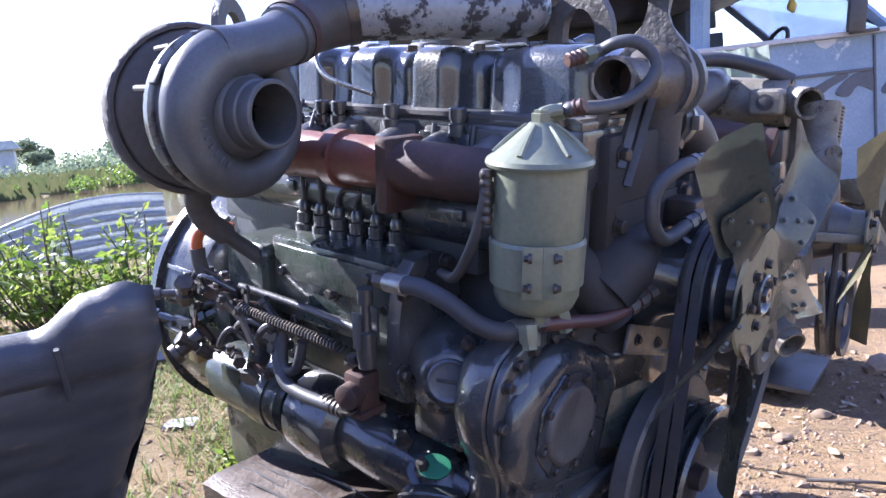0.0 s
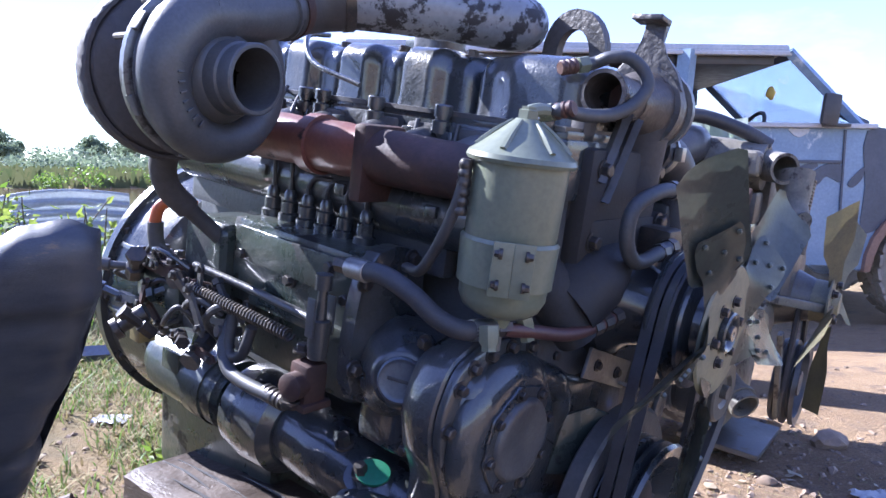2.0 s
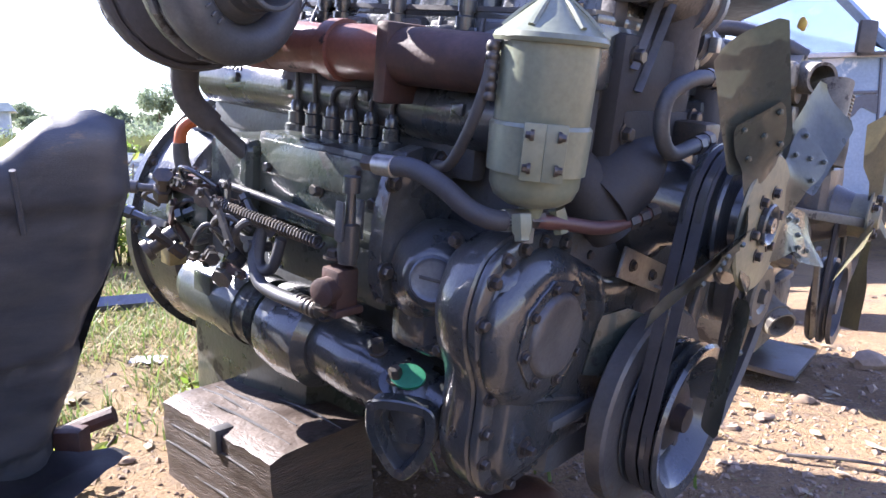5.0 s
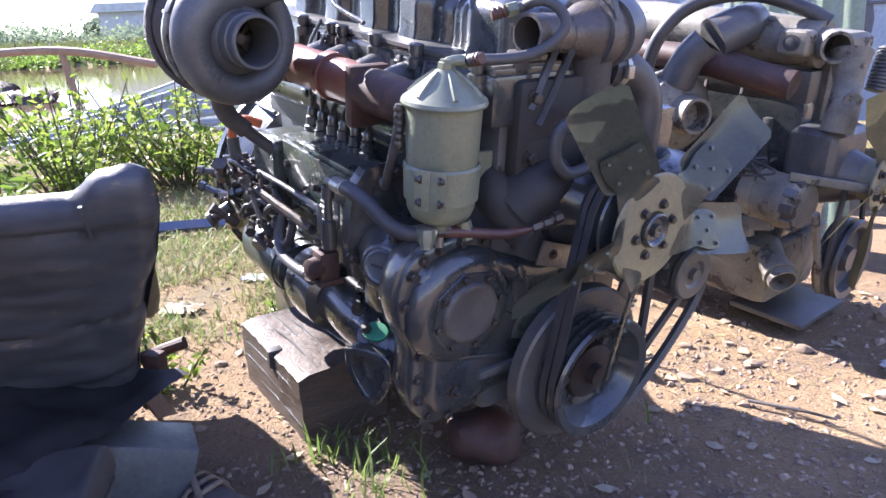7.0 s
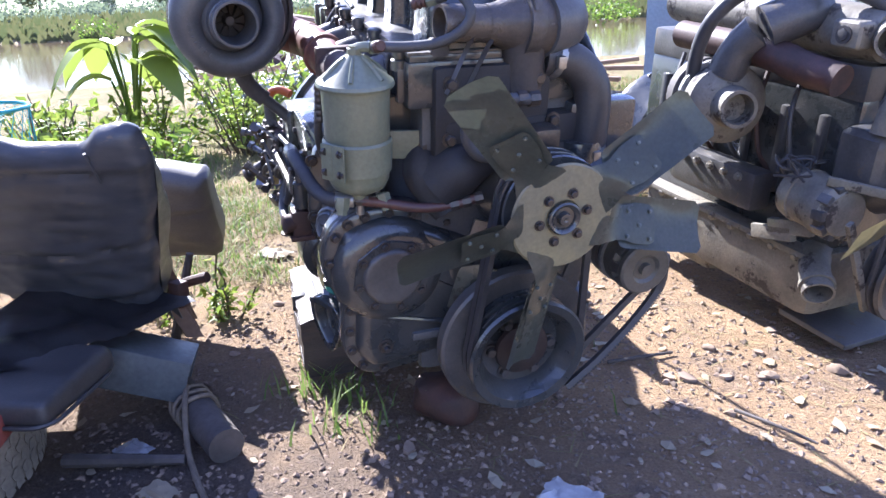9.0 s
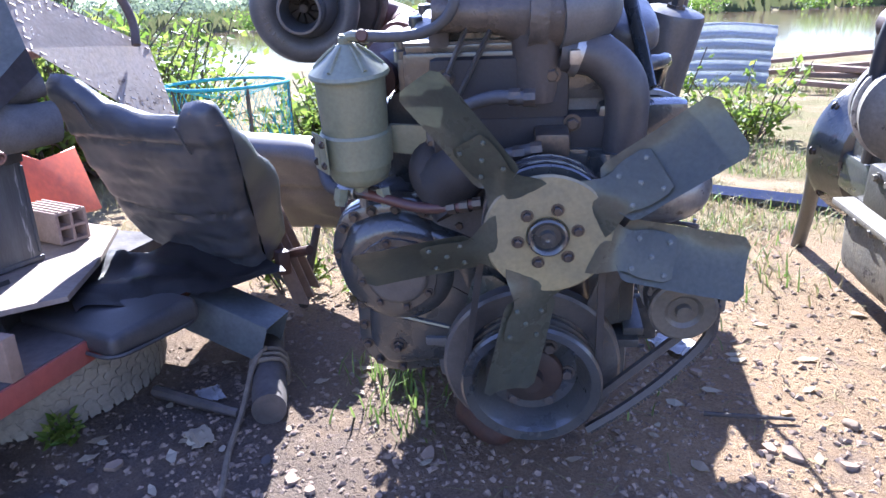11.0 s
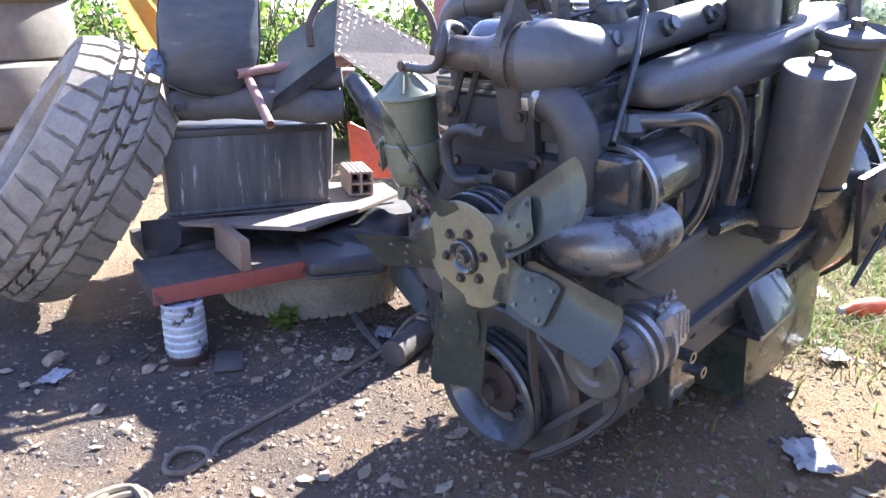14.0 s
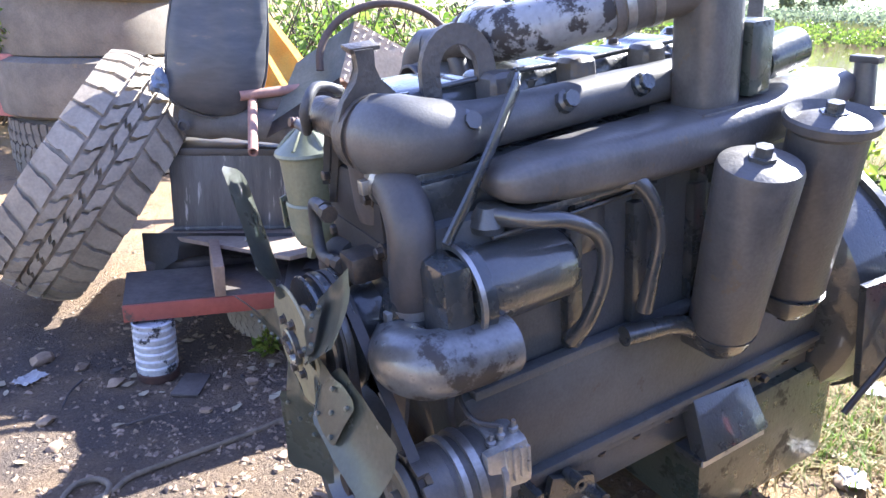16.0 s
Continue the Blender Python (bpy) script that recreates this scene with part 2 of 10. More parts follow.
BARK = mat("twig bark", (0.13, 0.1, 0.07), (0.08, 0.065, 0.05), 0.8, 0.95, scale=20, fine=120, bump=0.5)
SHEET = mat("weathered zinc sheet", (0.5, 0.53, 0.55), (0.38, 0.41, 0.43), 0.35, 0.55, metal=0.15, scale=2, fine=40, bump=0.1,
            fleck=(0.2, 0.15, 0.11), fleck_at=0.66, fleck_scale=3)
SHEET_GREEN = mat("pale green roofing sheet", (0.45, 0.5, 0.42), (0.38, 0.44, 0.37), 0.4, 0.55, scale=3, fine=60, bump=0.08)
OLD_WOOD = mat("weathered brown plank", (0.2, 0.13, 0.09), (0.28, 0.2, 0.14), 0.7, 0.9, scale=4, fine=70, bump=0.5, stretch=(1, 1, 1))
RED_WOOD = mat("plank with red painted edge", (0.30, 0.07, 0.05), (0.22, 0.07, 0.05), 0.55, 0.8, scale=10, fine=80, bump=0.4, fleck=(0.1, 0.07, 0.055), fleck_at=0.58)
GREY_WOOD = mat("dirty grey plank", (0.1, 0.085, 0.075), (0.05, 0.044, 0.04), 0.75, 0.95, scale=6, fine=70, bump=0.5)
BATTERY = mat("stained black battery case", (0.055, 0.058, 0.064), (0.12, 0.122, 0.125), 0.4, 0.6, scale=6, fine=110, bump=0.2,
              fleck=(0.36, 0.36, 0.36), fleck_at=0.6, fleck_scale=12, stretch=(3.4, 3.4, 0.4))
CANVAS = mat("dirty grey canvas", (0.14, 0.135, 0.13), (0.08, 0.078, 0.075), 0.8, 0.95, scale=8, fine=260, bump=0.5)
CHECKER = mat("dusty tread plate", (0.52, 0.44, 0.35), (0.4, 0.34, 0.27), 0.5, 0.7, metal=0.1, scale=6, fine=100, bump=0.2,
              fleck=(0.2, 0.15, 0.11), fleck_at=0.6, fleck_scale=9)
WHITE_CAN = mat("paint-smeared tin", (0.62, 0.63, 0.65), (0.4, 0.42, 0.46), 0.35, 0.55, metal=0.2, scale=18, fine=90, bump=0.15,
                fleck=(0.05, 0.05, 0.055), fleck_at=0.56, fleck_scale=22)
ROPE = mat("dirty rope", (0.2, 0.16, 0.115), (0.13, 0.105, 0.075), 0.85, 0.95, scale=30, fine=400, bump=0.8)
BRICK_CLAY = mat("pale clay brick", (0.42, 0.31, 0.25), (0.33, 0.24, 0.2), 0.8, 0.95, scale=16, fine=140, bump=0.4)
ORANGE_PLASTIC = mat("orange plastic", (0.75, 0.13, 0.03), (0.6, 0.1, 0.03), 0.4, 0.5, scale=9, fine=60, bump=0.05)
YELLOW_CLOTH = mat("orange yellow cloth", (0.75, 0.36, 0.04), (0.7, 0.5, 0.12), 0.75, 0.9, scale=3, fine=200, bump=0.2)
PALE = mat("dirty white scrap", (0.42, 0.42, 0.42), (0.3, 0.29, 0.28), 0.45, 0.6, scale=12, fine=60, bump=0.2)
STONE = mat("pale stones", (0.27, 0.2, 0.135), (0.18, 0.13, 0.09), 0.85, 0.95, scale=14, fine=120, bump=0.5, island=True)
CLOD = mat("soil crumbs", (0.27, 0.2, 0.14), (0.2, 0.15, 0.11), 0.9, 1.0, scale=14, fine=120, bump=0.5, island=True)
RED_PAINT = mat("red paint", (0.35, 0.03, 0.04), (0.28, 0.03, 0.04), 0.4, 0.55, scale=5, fine=60, bump=0.05)
PINK_POT = mat("faded pink pot", (0.5, 0.2, 0.18), (0.42, 0.17, 0.15), 0.5, 0.7, scale=6, fine=80, bump=0.1)
TURQUOISE = mat("turquoise net cord", (0.08, 0.42, 0.42), (0.05, 0.33, 0.36), 0.6, 0.8, scale=30, fine=200, bump=0.2)
BLUE_BEAM = mat("faded blue steel", (0.09, 0.11, 0.17), (0.13, 0.14, 0.18), 0.5, 0.7, scale=6, fine=100, bump=0.2, fleck=(0.14, 0.08, 0.05), fleck_at=0.62)
DUSTY_OLIVE = mat("dusty olive engine paint", (0.21, 0.19, 0.145), (0.12, 0.11, 0.088), 0.45, 0.75, scale=9, fine=160, bump=0.5, wavy=0.8, fleck=(0.05, 0.042, 0.035), fleck_at=0.56, fleck_scale=16)
CAR_BLUE = mat("faded blue grey car paint", (0.25, 0.33, 0.43), (0.18, 0.25, 0.34), 0.25, 0.45, scale=1.5, fine=60, bump=0.04,
               fleck=(0.55, 0.58, 0.6), fleck_at=0.6, fleck_scale=2.2)
CAR_DARK = mat("dark camouflage paint", (0.055, 0.065, 0.09), (0.08, 0.09, 0.115), 0.35, 0.5, scale=3, fine=60, bump=0.04)
CAR_WHITE = mat("dirty white car paint", (0.5, 0.51, 0.52), (0.4, 0.41, 0.42), 0.35, 0.5, scale=3, fine=60, bump=0.04)
CAR_BROWN = mat("brown camouflage paint", (0.2, 0.11, 0.07), (0.25, 0.15, 0.1), 0.45, 0.6, scale=4, fine=60, bump=0.05)


def ground_mat():
    """Sandy soil with damp dark patches, painted shade by the heap, straw-coloured litter and fine crumbs."""
    m = bpy.data.materials.new("sandy soil")
    m.use_nodes = True
    n, l = m.node_tree.nodes, m.node_tree.links
    bsdf = n["Principled BSDF"]
    tc = n.new("ShaderNodeTexCoord")

    def noise_at(scale, detail, rough=0.6):
        t = n.new("ShaderNodeTexNoise")
        t.inputs["Scale"].default_value, t.inputs["Detail"].default_value, t.inputs["Roughness"].default_value = scale, detail, rough
        l.new(tc.outputs["Object"], t.inputs["Vector"])
        return t.outputs[0]

    def ramp(value, lo, hi, a=0.0, b=1.0):
        r = n.new("ShaderNodeMapRange")
        for k, v in (("From Min", lo), ("From Max", hi), ("To Min", a), ("To Max", b)):
            r.inputs[k].default_value = v
        l.new(value, r.inputs[0])
        return r.outputs[0]

    def mix(f, a, b, mode="MIX"):
        x = n.new("ShaderNodeMix")
        x.data_type, x.blend_type = "RGBA", mode
        if isinstance(f, float):
            x.inputs[0].default_value = f
        else:
            l.new(f, x.inputs[0])
        for i, c in ((6, a), (7, b)):
            if isinstance(c, tuple):
                x.inputs[i].default_value = (*c, 1)
            else:
                l.new(c, x.inputs[i])
        return x.outputs[2]

    base = mix(ramp(noise_at(1.3, 8), 0.4, 0.62), (0.36, 0.25, 0.145), (0.27, 0.184, 0.108))
    base = mix(ramp(noise_at(4.5, 8, 0.7), 0.52, 0.66), base, (0.2, 0.15, 0.11))
    base = mix(ramp(noise_at(26, 6, 0.7), 0.56, 0.7), base, (0.4, 0.3, 0.188))
    # greener away from the trodden yard
    sep = n.new("ShaderNodeSeparateXYZ")
    l.new(tc.outputs["Object"], sep.inputs[0])
    away = n.new("ShaderNodeMath")
    away.operation = "SUBTRACT"
    l.new(sep.outputs[1], away.inputs[0])
    l.new(sep.outputs[0], away.inputs[1])
    far = n.new("ShaderNodeMath")
    far.operation = "MULTIPLY"
    l.new(ramp(away.outputs[0], 1.7, 4.0), far.inputs[0])
    l.new(ramp(noise_at(2.2, 6), 0.36, 0.52), far.inputs[1])
    base = mix(far.outputs[0], base, (0.19, 0.165, 0.075))
    # oil-dark earth by the scrap heap, widened to paint in the heap's shade
    spot = n.new("ShaderNodeVectorMath")
    spot.operation = "DISTANCE"
    l.new(tc.outputs["Object"], spot.inputs[0])
    spot.inputs[1].default_value = (-0.15, 0.25, 0)
    dark = n.new("ShaderNodeMath")
    dark.operation = "MULTIPLY"
    l.new(ramp(spot.outputs["Value"], 1.25, 0.4), dark.inputs[0])
    l.new(ramp(noise_at(3.5, 6), 0.3, 0.55, 0.4, 1.0), dark.inputs[1])
    base = mix(dark.outputs[0], base, (0.12, 0.1, 0.085))
    grain = ramp(noise_at(150, 6, 0.75), 0.25, 0.75, 0.6, 1.35)
    base = mix(1.0, base, grain, "MULTIPLY")
    l.new(base, bsdf.inputs["Base Color"])
    bsdf.inputs["Roughness"].default_value = 0.95
    bsdf.inputs["Specular IOR Level"].default_value = 0.15
    h = n.new("ShaderNodeMath")
    h.operation = "MULTIPLY_ADD"
    l.new(noise_at(22, 10, 0.75), h.inputs[0])
    h.inputs[1].default_value = 3.0
    l.new(noise_at(130, 6, 0.7), h.inputs[2])
    bp = n.new("ShaderNodeBump")
    bp.inputs["Strength"].default_value, bp.inputs["Distance"].default_value = 0.9, 0.012
    l.new(h.outputs[0], bp.inputs["Height"])
    l.new(bp.outputs[0], bsdf.inputs["Normal"])
    return m


def water_mat():
    m = bpy.data.materials.new("muddy water")
    m.use_nodes = True
    n, l = m.node_tree.nodes, m.node_tree.links
    bsdf = n["Principled BSDF"]
    bsdf.inputs["Base Color"].default_value = (0.16, 0.11, 0.07, 1)
    bsdf.inputs["Roughness"].default_value = 0.06
    tc = n.new("ShaderNodeTexCoord")
    t = n.new("ShaderNodeTexNoise")
    t.inputs["Scale"].default_value, t.inputs["Detail"].default_value = 4.0, 4
    l.new(tc.outputs["Object"], t.inputs["Vector"])
    bp = n.new("ShaderNodeBump")
    bp.inputs["Strength"].default_value, bp.inputs["Distance"].default_value = 0.12, 0.02
    l.new(t.outputs[0], bp.inputs["Height"])
    l.new(bp.outputs[0], bsdf.inputs["Normal"])
    return m


def glass_mat():
    m = bpy.data.materials.new("windscreen glass")
    m.use_nodes = True
    b = m.node_tree.nodes["Principled BSDF"]
    b.inputs["Base Color"].default_value = (0.8, 0.9, 0.9, 1)
    b.inputs["Transmission Weight"].default_value = 1.0
    b.inputs["Roughness"].default_value = 0.02
    b.inputs["IOR"].default_value = 1.1
    return m


GLASS = glass_mat()
ELBOW = mat("stained grey casting", (0.2, 0.205, 0.205), (0.11, 0.112, 0.11), 0.25, 0.45, metal=0.4, scale=14, fine=200, bump=0.3,
            fleck=(0.05, 0.045, 0.04), fleck_at=0.55, coat=0.4)
PLUG = mat("bare grey plug", (0.14, 0.155, 0.175), (0.09, 0.1, 0.115), 0.35, 0.5, metal=0.4, scale=20, fine=200, bump=0.2)

# ---- mesh helpers ----
def V(*a):
    return Vector(a)


def finish(bm, sharp=0.6):
    bmesh.ops.recalc_face_normals(bm, faces=bm.faces)
    for f in bm.faces:
        f.smooth = True
    for e in bm.edges:
        if len(e.link_faces) != 2 or e.calc_face_angle(0) > sharp:
            e.smooth = False


def part(name, bm, material, parent=None, label="", sharp=0.6):
    """Links a bmesh as one mesh object under a thing or a part."""
    finish(bm, sharp)
    me = bpy.data.meshes.new(name)
    bm.to_mesh(me)
    bm.free()
    me.materials.append(material)
    ob = new(name, me)
    if parent:
        ob.parent = parent
    if label:
        ob["label"] = label
    return ob


def thing(name, m, label, category, group="", kind=""):
    ob = new(name)
    ob.empty_display_size = 0.05
    ob.matrix_world = m
    return tagged(ob, label, category, group, kind)


def lone(name, bm, material, label, category, m=None, group="", kind="", sharp=0.6):
    ob = part(name, bm, material, None, "", sharp)
    if m is not None:
        ob.matrix_world = m
    return tagged(ob, label, category, group, kind)


def axes(d, up=(0, 0, 1)):
    """A 3x3 turn whose z runs along d."""
    z = Vector(d).normalized()
    x = Vector(up).cross(z)
    if x.length < 1e-4:
        x = Vector((1, 0, 0)).cross(z)
        if x.length < 1e-4:
            x = Vector((0, 1, 0)).cross(z)
    x.normalize()
    y = z.cross(x)
    return Matrix((x, y, z)).transposed()


def box(bm, c, s, bevel=0.0, rot=None, seg=2, taper=None):
    """A box of size s round c; rot: 3x3; taper: the top's scale in x and y."""
    r = bmesh.ops.create_cube(bm, size=1.0)
    vs = r["verts"]
    for v in vs:
        k = taper if taper and v.co.z > 0 else (1, 1)
        v.co = Vector((v.co.x * s[0] * k[0], v.co.y * s[1] * k[1], v.co.z * s[2]))
    if bevel:
        es = list({e for v in vs for e in v.link_edges})
        r = bmesh.ops.bevel(bm, geom=es, offset=bevel, segments=seg, profile=0.6, affect="EDGES", clamp_overlap=True)
        seen = set(r["verts"])
        for f in r["faces"]:
            for v in f.verts:
                seen.add(v)
        vs = set()
        todo = list(seen)
        while todo:
            v = todo.pop()
            if v in vs:
                continue
            vs.add(v)
            todo += [e.other_vert(v) for e in v.link_edges]
    m = Matrix.Translation(c) @ (rot.to_4x4() if rot else Matrix())
    for v in vs:
        v.co = m @ v.co
    return bm


def lathe(bm, o, d, prof, seg=28, squash=None, up=(0, 0, 1)):
    """Turns the profile [(along, radius), ...] round the line from o along d."""
    a = axes(d, up)
    o = Vector(o)
    rings = []
    for h, r in prof:
        if r <= 1e-6:
            rings.append([bm.verts.new(o + a @ Vector((0, 0, h)))])
        else:
            sx, sy = squash or (1, 1)
            rings.append([bm.verts.new(o + a @ Vector((sx * r * math.cos(2 * math.pi * i / seg), sy * r * math.sin(2 * math.pi * i / seg), h))) for i in range(seg)])
    for p, q in zip(rings, rings[1:]):
        for i in range(seg):
            j = (i + 1) % seg
            if len(p) == 1 and len(q) > 1:
                bm.faces.new((p[0], q[i], q[j]))
            elif len(q) == 1 and len(p) > 1:
                bm.faces.new((p[i], q[0], p[j]))
            elif len(p) > 1:
                bm.faces.new((p[i], q[i], q[j], p[j]))
    return bm


def rod(bm, p, q, r, r2=None, seg=16, bevel=0.0):
    """A capped cylinder or cone from p to q."""
    p, q = Vector(p), Vector(q)
    n = (q - p).length
    r2 = r if r2 is None else r2
    prof = [(0, 0), (0, r - bevel), (bevel, r), (n - bevel, r2), (n, r2 - bevel), (n, 0)] if bevel else [(0, 0), (0, r), (n, r2), (n, 0)]
    return lathe(bm, p, q - p, prof, seg)


def glide(pts, n=6):
    """Points on a smooth curve through pts."""
    pts = [Vector(p) for p in pts]
    if len(pts) < 3:
        return pts
    ext = [2 * pts[0] - pts[1]] + pts + [2 * pts[-1] - pts[-2]]
    out = []
    for i in range(1, len(ext) - 2):
        a, b, c, d = ext[i - 1:i + 3]
        for k in range(n):
            t = k / n
            out.append(0.5 * ((2 * b) + (c - a) * t + (2 * a - 5 * b + 4 * c - d) * t * t + (3 * b - a - 3 * c + d) * t ** 3))
    return out + [pts[-1]]


def tube(bm, pts, r, seg=10, n=6, smooth=True, cap=True, flat=None):
    """A pipe along pts; r: one radius, or one for each of pts."""
    path = glide(pts, n) if smooth else [Vector(p) for p in pts]
    if isinstance(r, (int, float)):
        rs = [r] * len(path)
    else:
        rs = [float(v) for v in np.interp(np.linspace(0, 1, len(path)), np.linspace(0, 1, len(r)), r)]
    t0 = (path[1] - path[0]).normalized()
    nrm = axes(t0).col[0].copy()
    rings = []
    for i, p in enumerate(path):
        t = (path[min(i + 1, len(path) - 1)] - path[max(i - 1, 0)]).normalized()
        nrm = (nrm - t * nrm.dot(t)).normalized()
        b = t.cross(nrm)
        fx, fy = flat or (1, 1)
        rings.append([bm.verts.new(p + rs[i] * (fx * math.cos(2 * math.pi * k / seg) * nrm + fy * math.sin(2 * math.pi * k / seg) * b)) for k in range(seg)])
    for p, q in zip(rings, rings[1:]):
        for k in range(seg):
            j = (k + 1) % seg
            bm.faces.new((p[k], q[k], q[j], p[j]))
    if cap:
        for ring in (rings[0], rings[-1]):
            bm.faces.new(ring)
    return bm


def hollow(bm, pts, r, wall=0.004, seg=20, n=6):
    """An open pipe with a wall."""
    path = glide(pts, n)
    tube(bm, path, r, seg, smooth=False, cap=False)
    tube(bm, path, r - wall, seg, smooth=False, cap=False)
    a0, a1 = axes(path[1] - path[0]), axes(path[-1] - path[-2])
    for o, d in ((path[0], path[1] - path[0]), (path[-1], path[-1] - path[-2])):
        lathe(bm, o, d, [(0, r - wall), (0, r)], seg)
    return bm


def plate(bm, outline, o, a, thick, bevel=0.0):
    """A flat piece of the outline [(u, v), ...] in the plane of the turn a (its z is the normal) at o."""
    o = Vector(o)
    lo = [bm.verts.new(o + a @ Vector((u, v, -thick / 2))) for u, v in outline]
    hi = [bm.verts.new(o + a @ Vector((u, v, thick / 2))) for u, v in outline]
    f0 = bm.faces.new(lo[::-1])
    f1 = bm.faces.new(hi)
    n = len(lo)
    for i in range(n):
        j = (i + 1) % n
        bm.faces.new((lo[i], lo[j], hi[j], hi[i]))
    if bevel:
        es = [e for e in f1.edges]
        bmesh.ops.bevel(bm, geom=es, offset=bevel, segments=2, profile=0.6, affect="EDGES", clamp_overlap=True)
    return bm


def rounded(w, h, r, n=4):
    """The outline of a rounded rectangle."""
    out = []
    for cx, cy, a0 in ((w / 2 - r, h / 2 - r, 0), (-w / 2 + r, h / 2 - r, 90), (-w / 2 + r, -h / 2 + r, 180), (w / 2 - r, -h / 2 + r, 270)):
        for k in range(n + 1):
            t = radians(a0 + 90 * k / n)
            out.append((cx + r * math.cos(t), cy + r * math.sin(t)))
    return out


def loop_smooth(pts, n=4):
    """A closed smooth outline through 2D points."""
    m = len(pts)
    out = []
    for i in range(m):
        a, b, c, d = (Vector(pts[(i + k) % m]) for k in (-1, 0, 1, 2))
        for k in range(n):
            t = k / n
            p = 0.5 * ((2 * b) + (c - a) * t + (2 * a - 5 * b + 4 * c - d) * t * t + (3 * b - a - 3 * c + d) * t ** 3)
            out.append((p.x, p.y))
    return out


def inset(outline, d):
    """The closed outline drawn in by d along its own normals."""
    n = len(outline)
    area = sum(outline[i][0] * outline[(i + 1) % n][1] - outline[(i + 1) % n][0] * outline[i][1] for i in range(n))
    sg = 1 if area > 0 else -1
    out = []
    for i in range(n):
        (x0, y0), (x1, y1) = outline[i - 1], outline[(i + 1) % n]
        tx, ty = x1 - x0, y1 - y0
        k = math.hypot(tx, ty) or 1.0
        out.append((outline[i][0] - sg * ty / k * d, outline[i][1] + sg * tx / k * d))
    return out


def loft(bm, rings, cap=True):
    """Skins rows of points into one shell."""
    rows = [[bm.verts.new(p) for p in ring] for ring in rings]
    m = len(rows[0])
    for p, q in zip(rows, rows[1:]):
        for j in range(m):
            bm.faces.new((p[j], p[(j + 1) % m], q[(j + 1) % m], q[j]))
    if cap:
        bm.faces.new(rows[0])
        bm.faces.new(rows[-1][::-1])
    return bm


BOLT_MESH = {}


def bolts(parent, places, d, r=0.007, h=0.007, material=None, name="bolt"):
    """Hexagon heads with a washer, all of one mesh, at the places, looking along d."""
    key = (round(r, 4), round(h, 4), material.name if material else "")
    if key not in BOLT_MESH:
        bm = bmesh.new()
        lathe(bm, (0, 0, -0.002), (0, 0, 1), [(0, 0), (0, r * 1.45), (0.0035, r * 1.45), (0.0035, r * 0.9)], 14)
        lathe(bm, (0, 0, 0.0012), (0, 0, 1), [(0, 0), (0, r), (h * 0.85, r), (h, r * 0.82), (h, 0)], 6)
        finish(bm)
        me = bpy.data.meshes.new("bolt")
        bm.to_mesh(me)
        bm.free()
        me.materials.append(material or BOLT)
        BOLT_MESH[key] = me
    turn = axes(d).to_4x4()
    for i, p in enumerate(places):
        ob = new(name, BOLT_MESH[key])
        ob.parent = parent
        ob.matrix_local = Matrix.Translation(p) @ turn @ pose(0, 0, 0, 0, 0, 37 * i)


def bump_up(bm, amount, scale, seed=0.0):
    """Uneven surface: moves the points along their normals by noise."""
    bm.normal_update()
    for v in bm.verts:
        v.co += v.normal * amount * noise.noise(v.co * scale + Vector((seed, seed, seed)))
    return bm

# ---- the engine ----
# Its own axes: x across, towards the oil filters; y from the fan to the flywheel; z up. It lies nose down.
EX, EY, EZ = V(0.643, 0.766, 0), V(-0.758, 0.636, 0.148), V(0.113, -0.095, 0.989)
ENGINE_POSE = Matrix.Translation((0.346, 1.0596, 0.2328)) @ Matrix((EX, EY, EZ)).transposed().to_4x4()
engine = thing("diesel_engine", ENGINE_POSE, "oily black six-cylinder diesel engine standing nose down on bare soil", "engine")
NX, NY, NZ = V(-1, 0, 0), V(0, -1, 0), V(0, 0, 1)


def ridged(n, pitch, r):
    """Profile of a crimped sleeve with n ridges."""
    prof = [(0, 0)]
    for i in range(n):
        prof += [(i * pitch, r * 0.84), (i * pitch + pitch * 0.2, r), (i * pitch + pitch * 0.65, r), (i * pitch + pitch * 0.85, r * 0.84)]
    return prof + [(n * pitch, r * 0.8), (n * pitch, 0)]


def smooth01(t):
    t = max(0.0, min(1.0, t))
    return t * t * (3 - 2 * t)


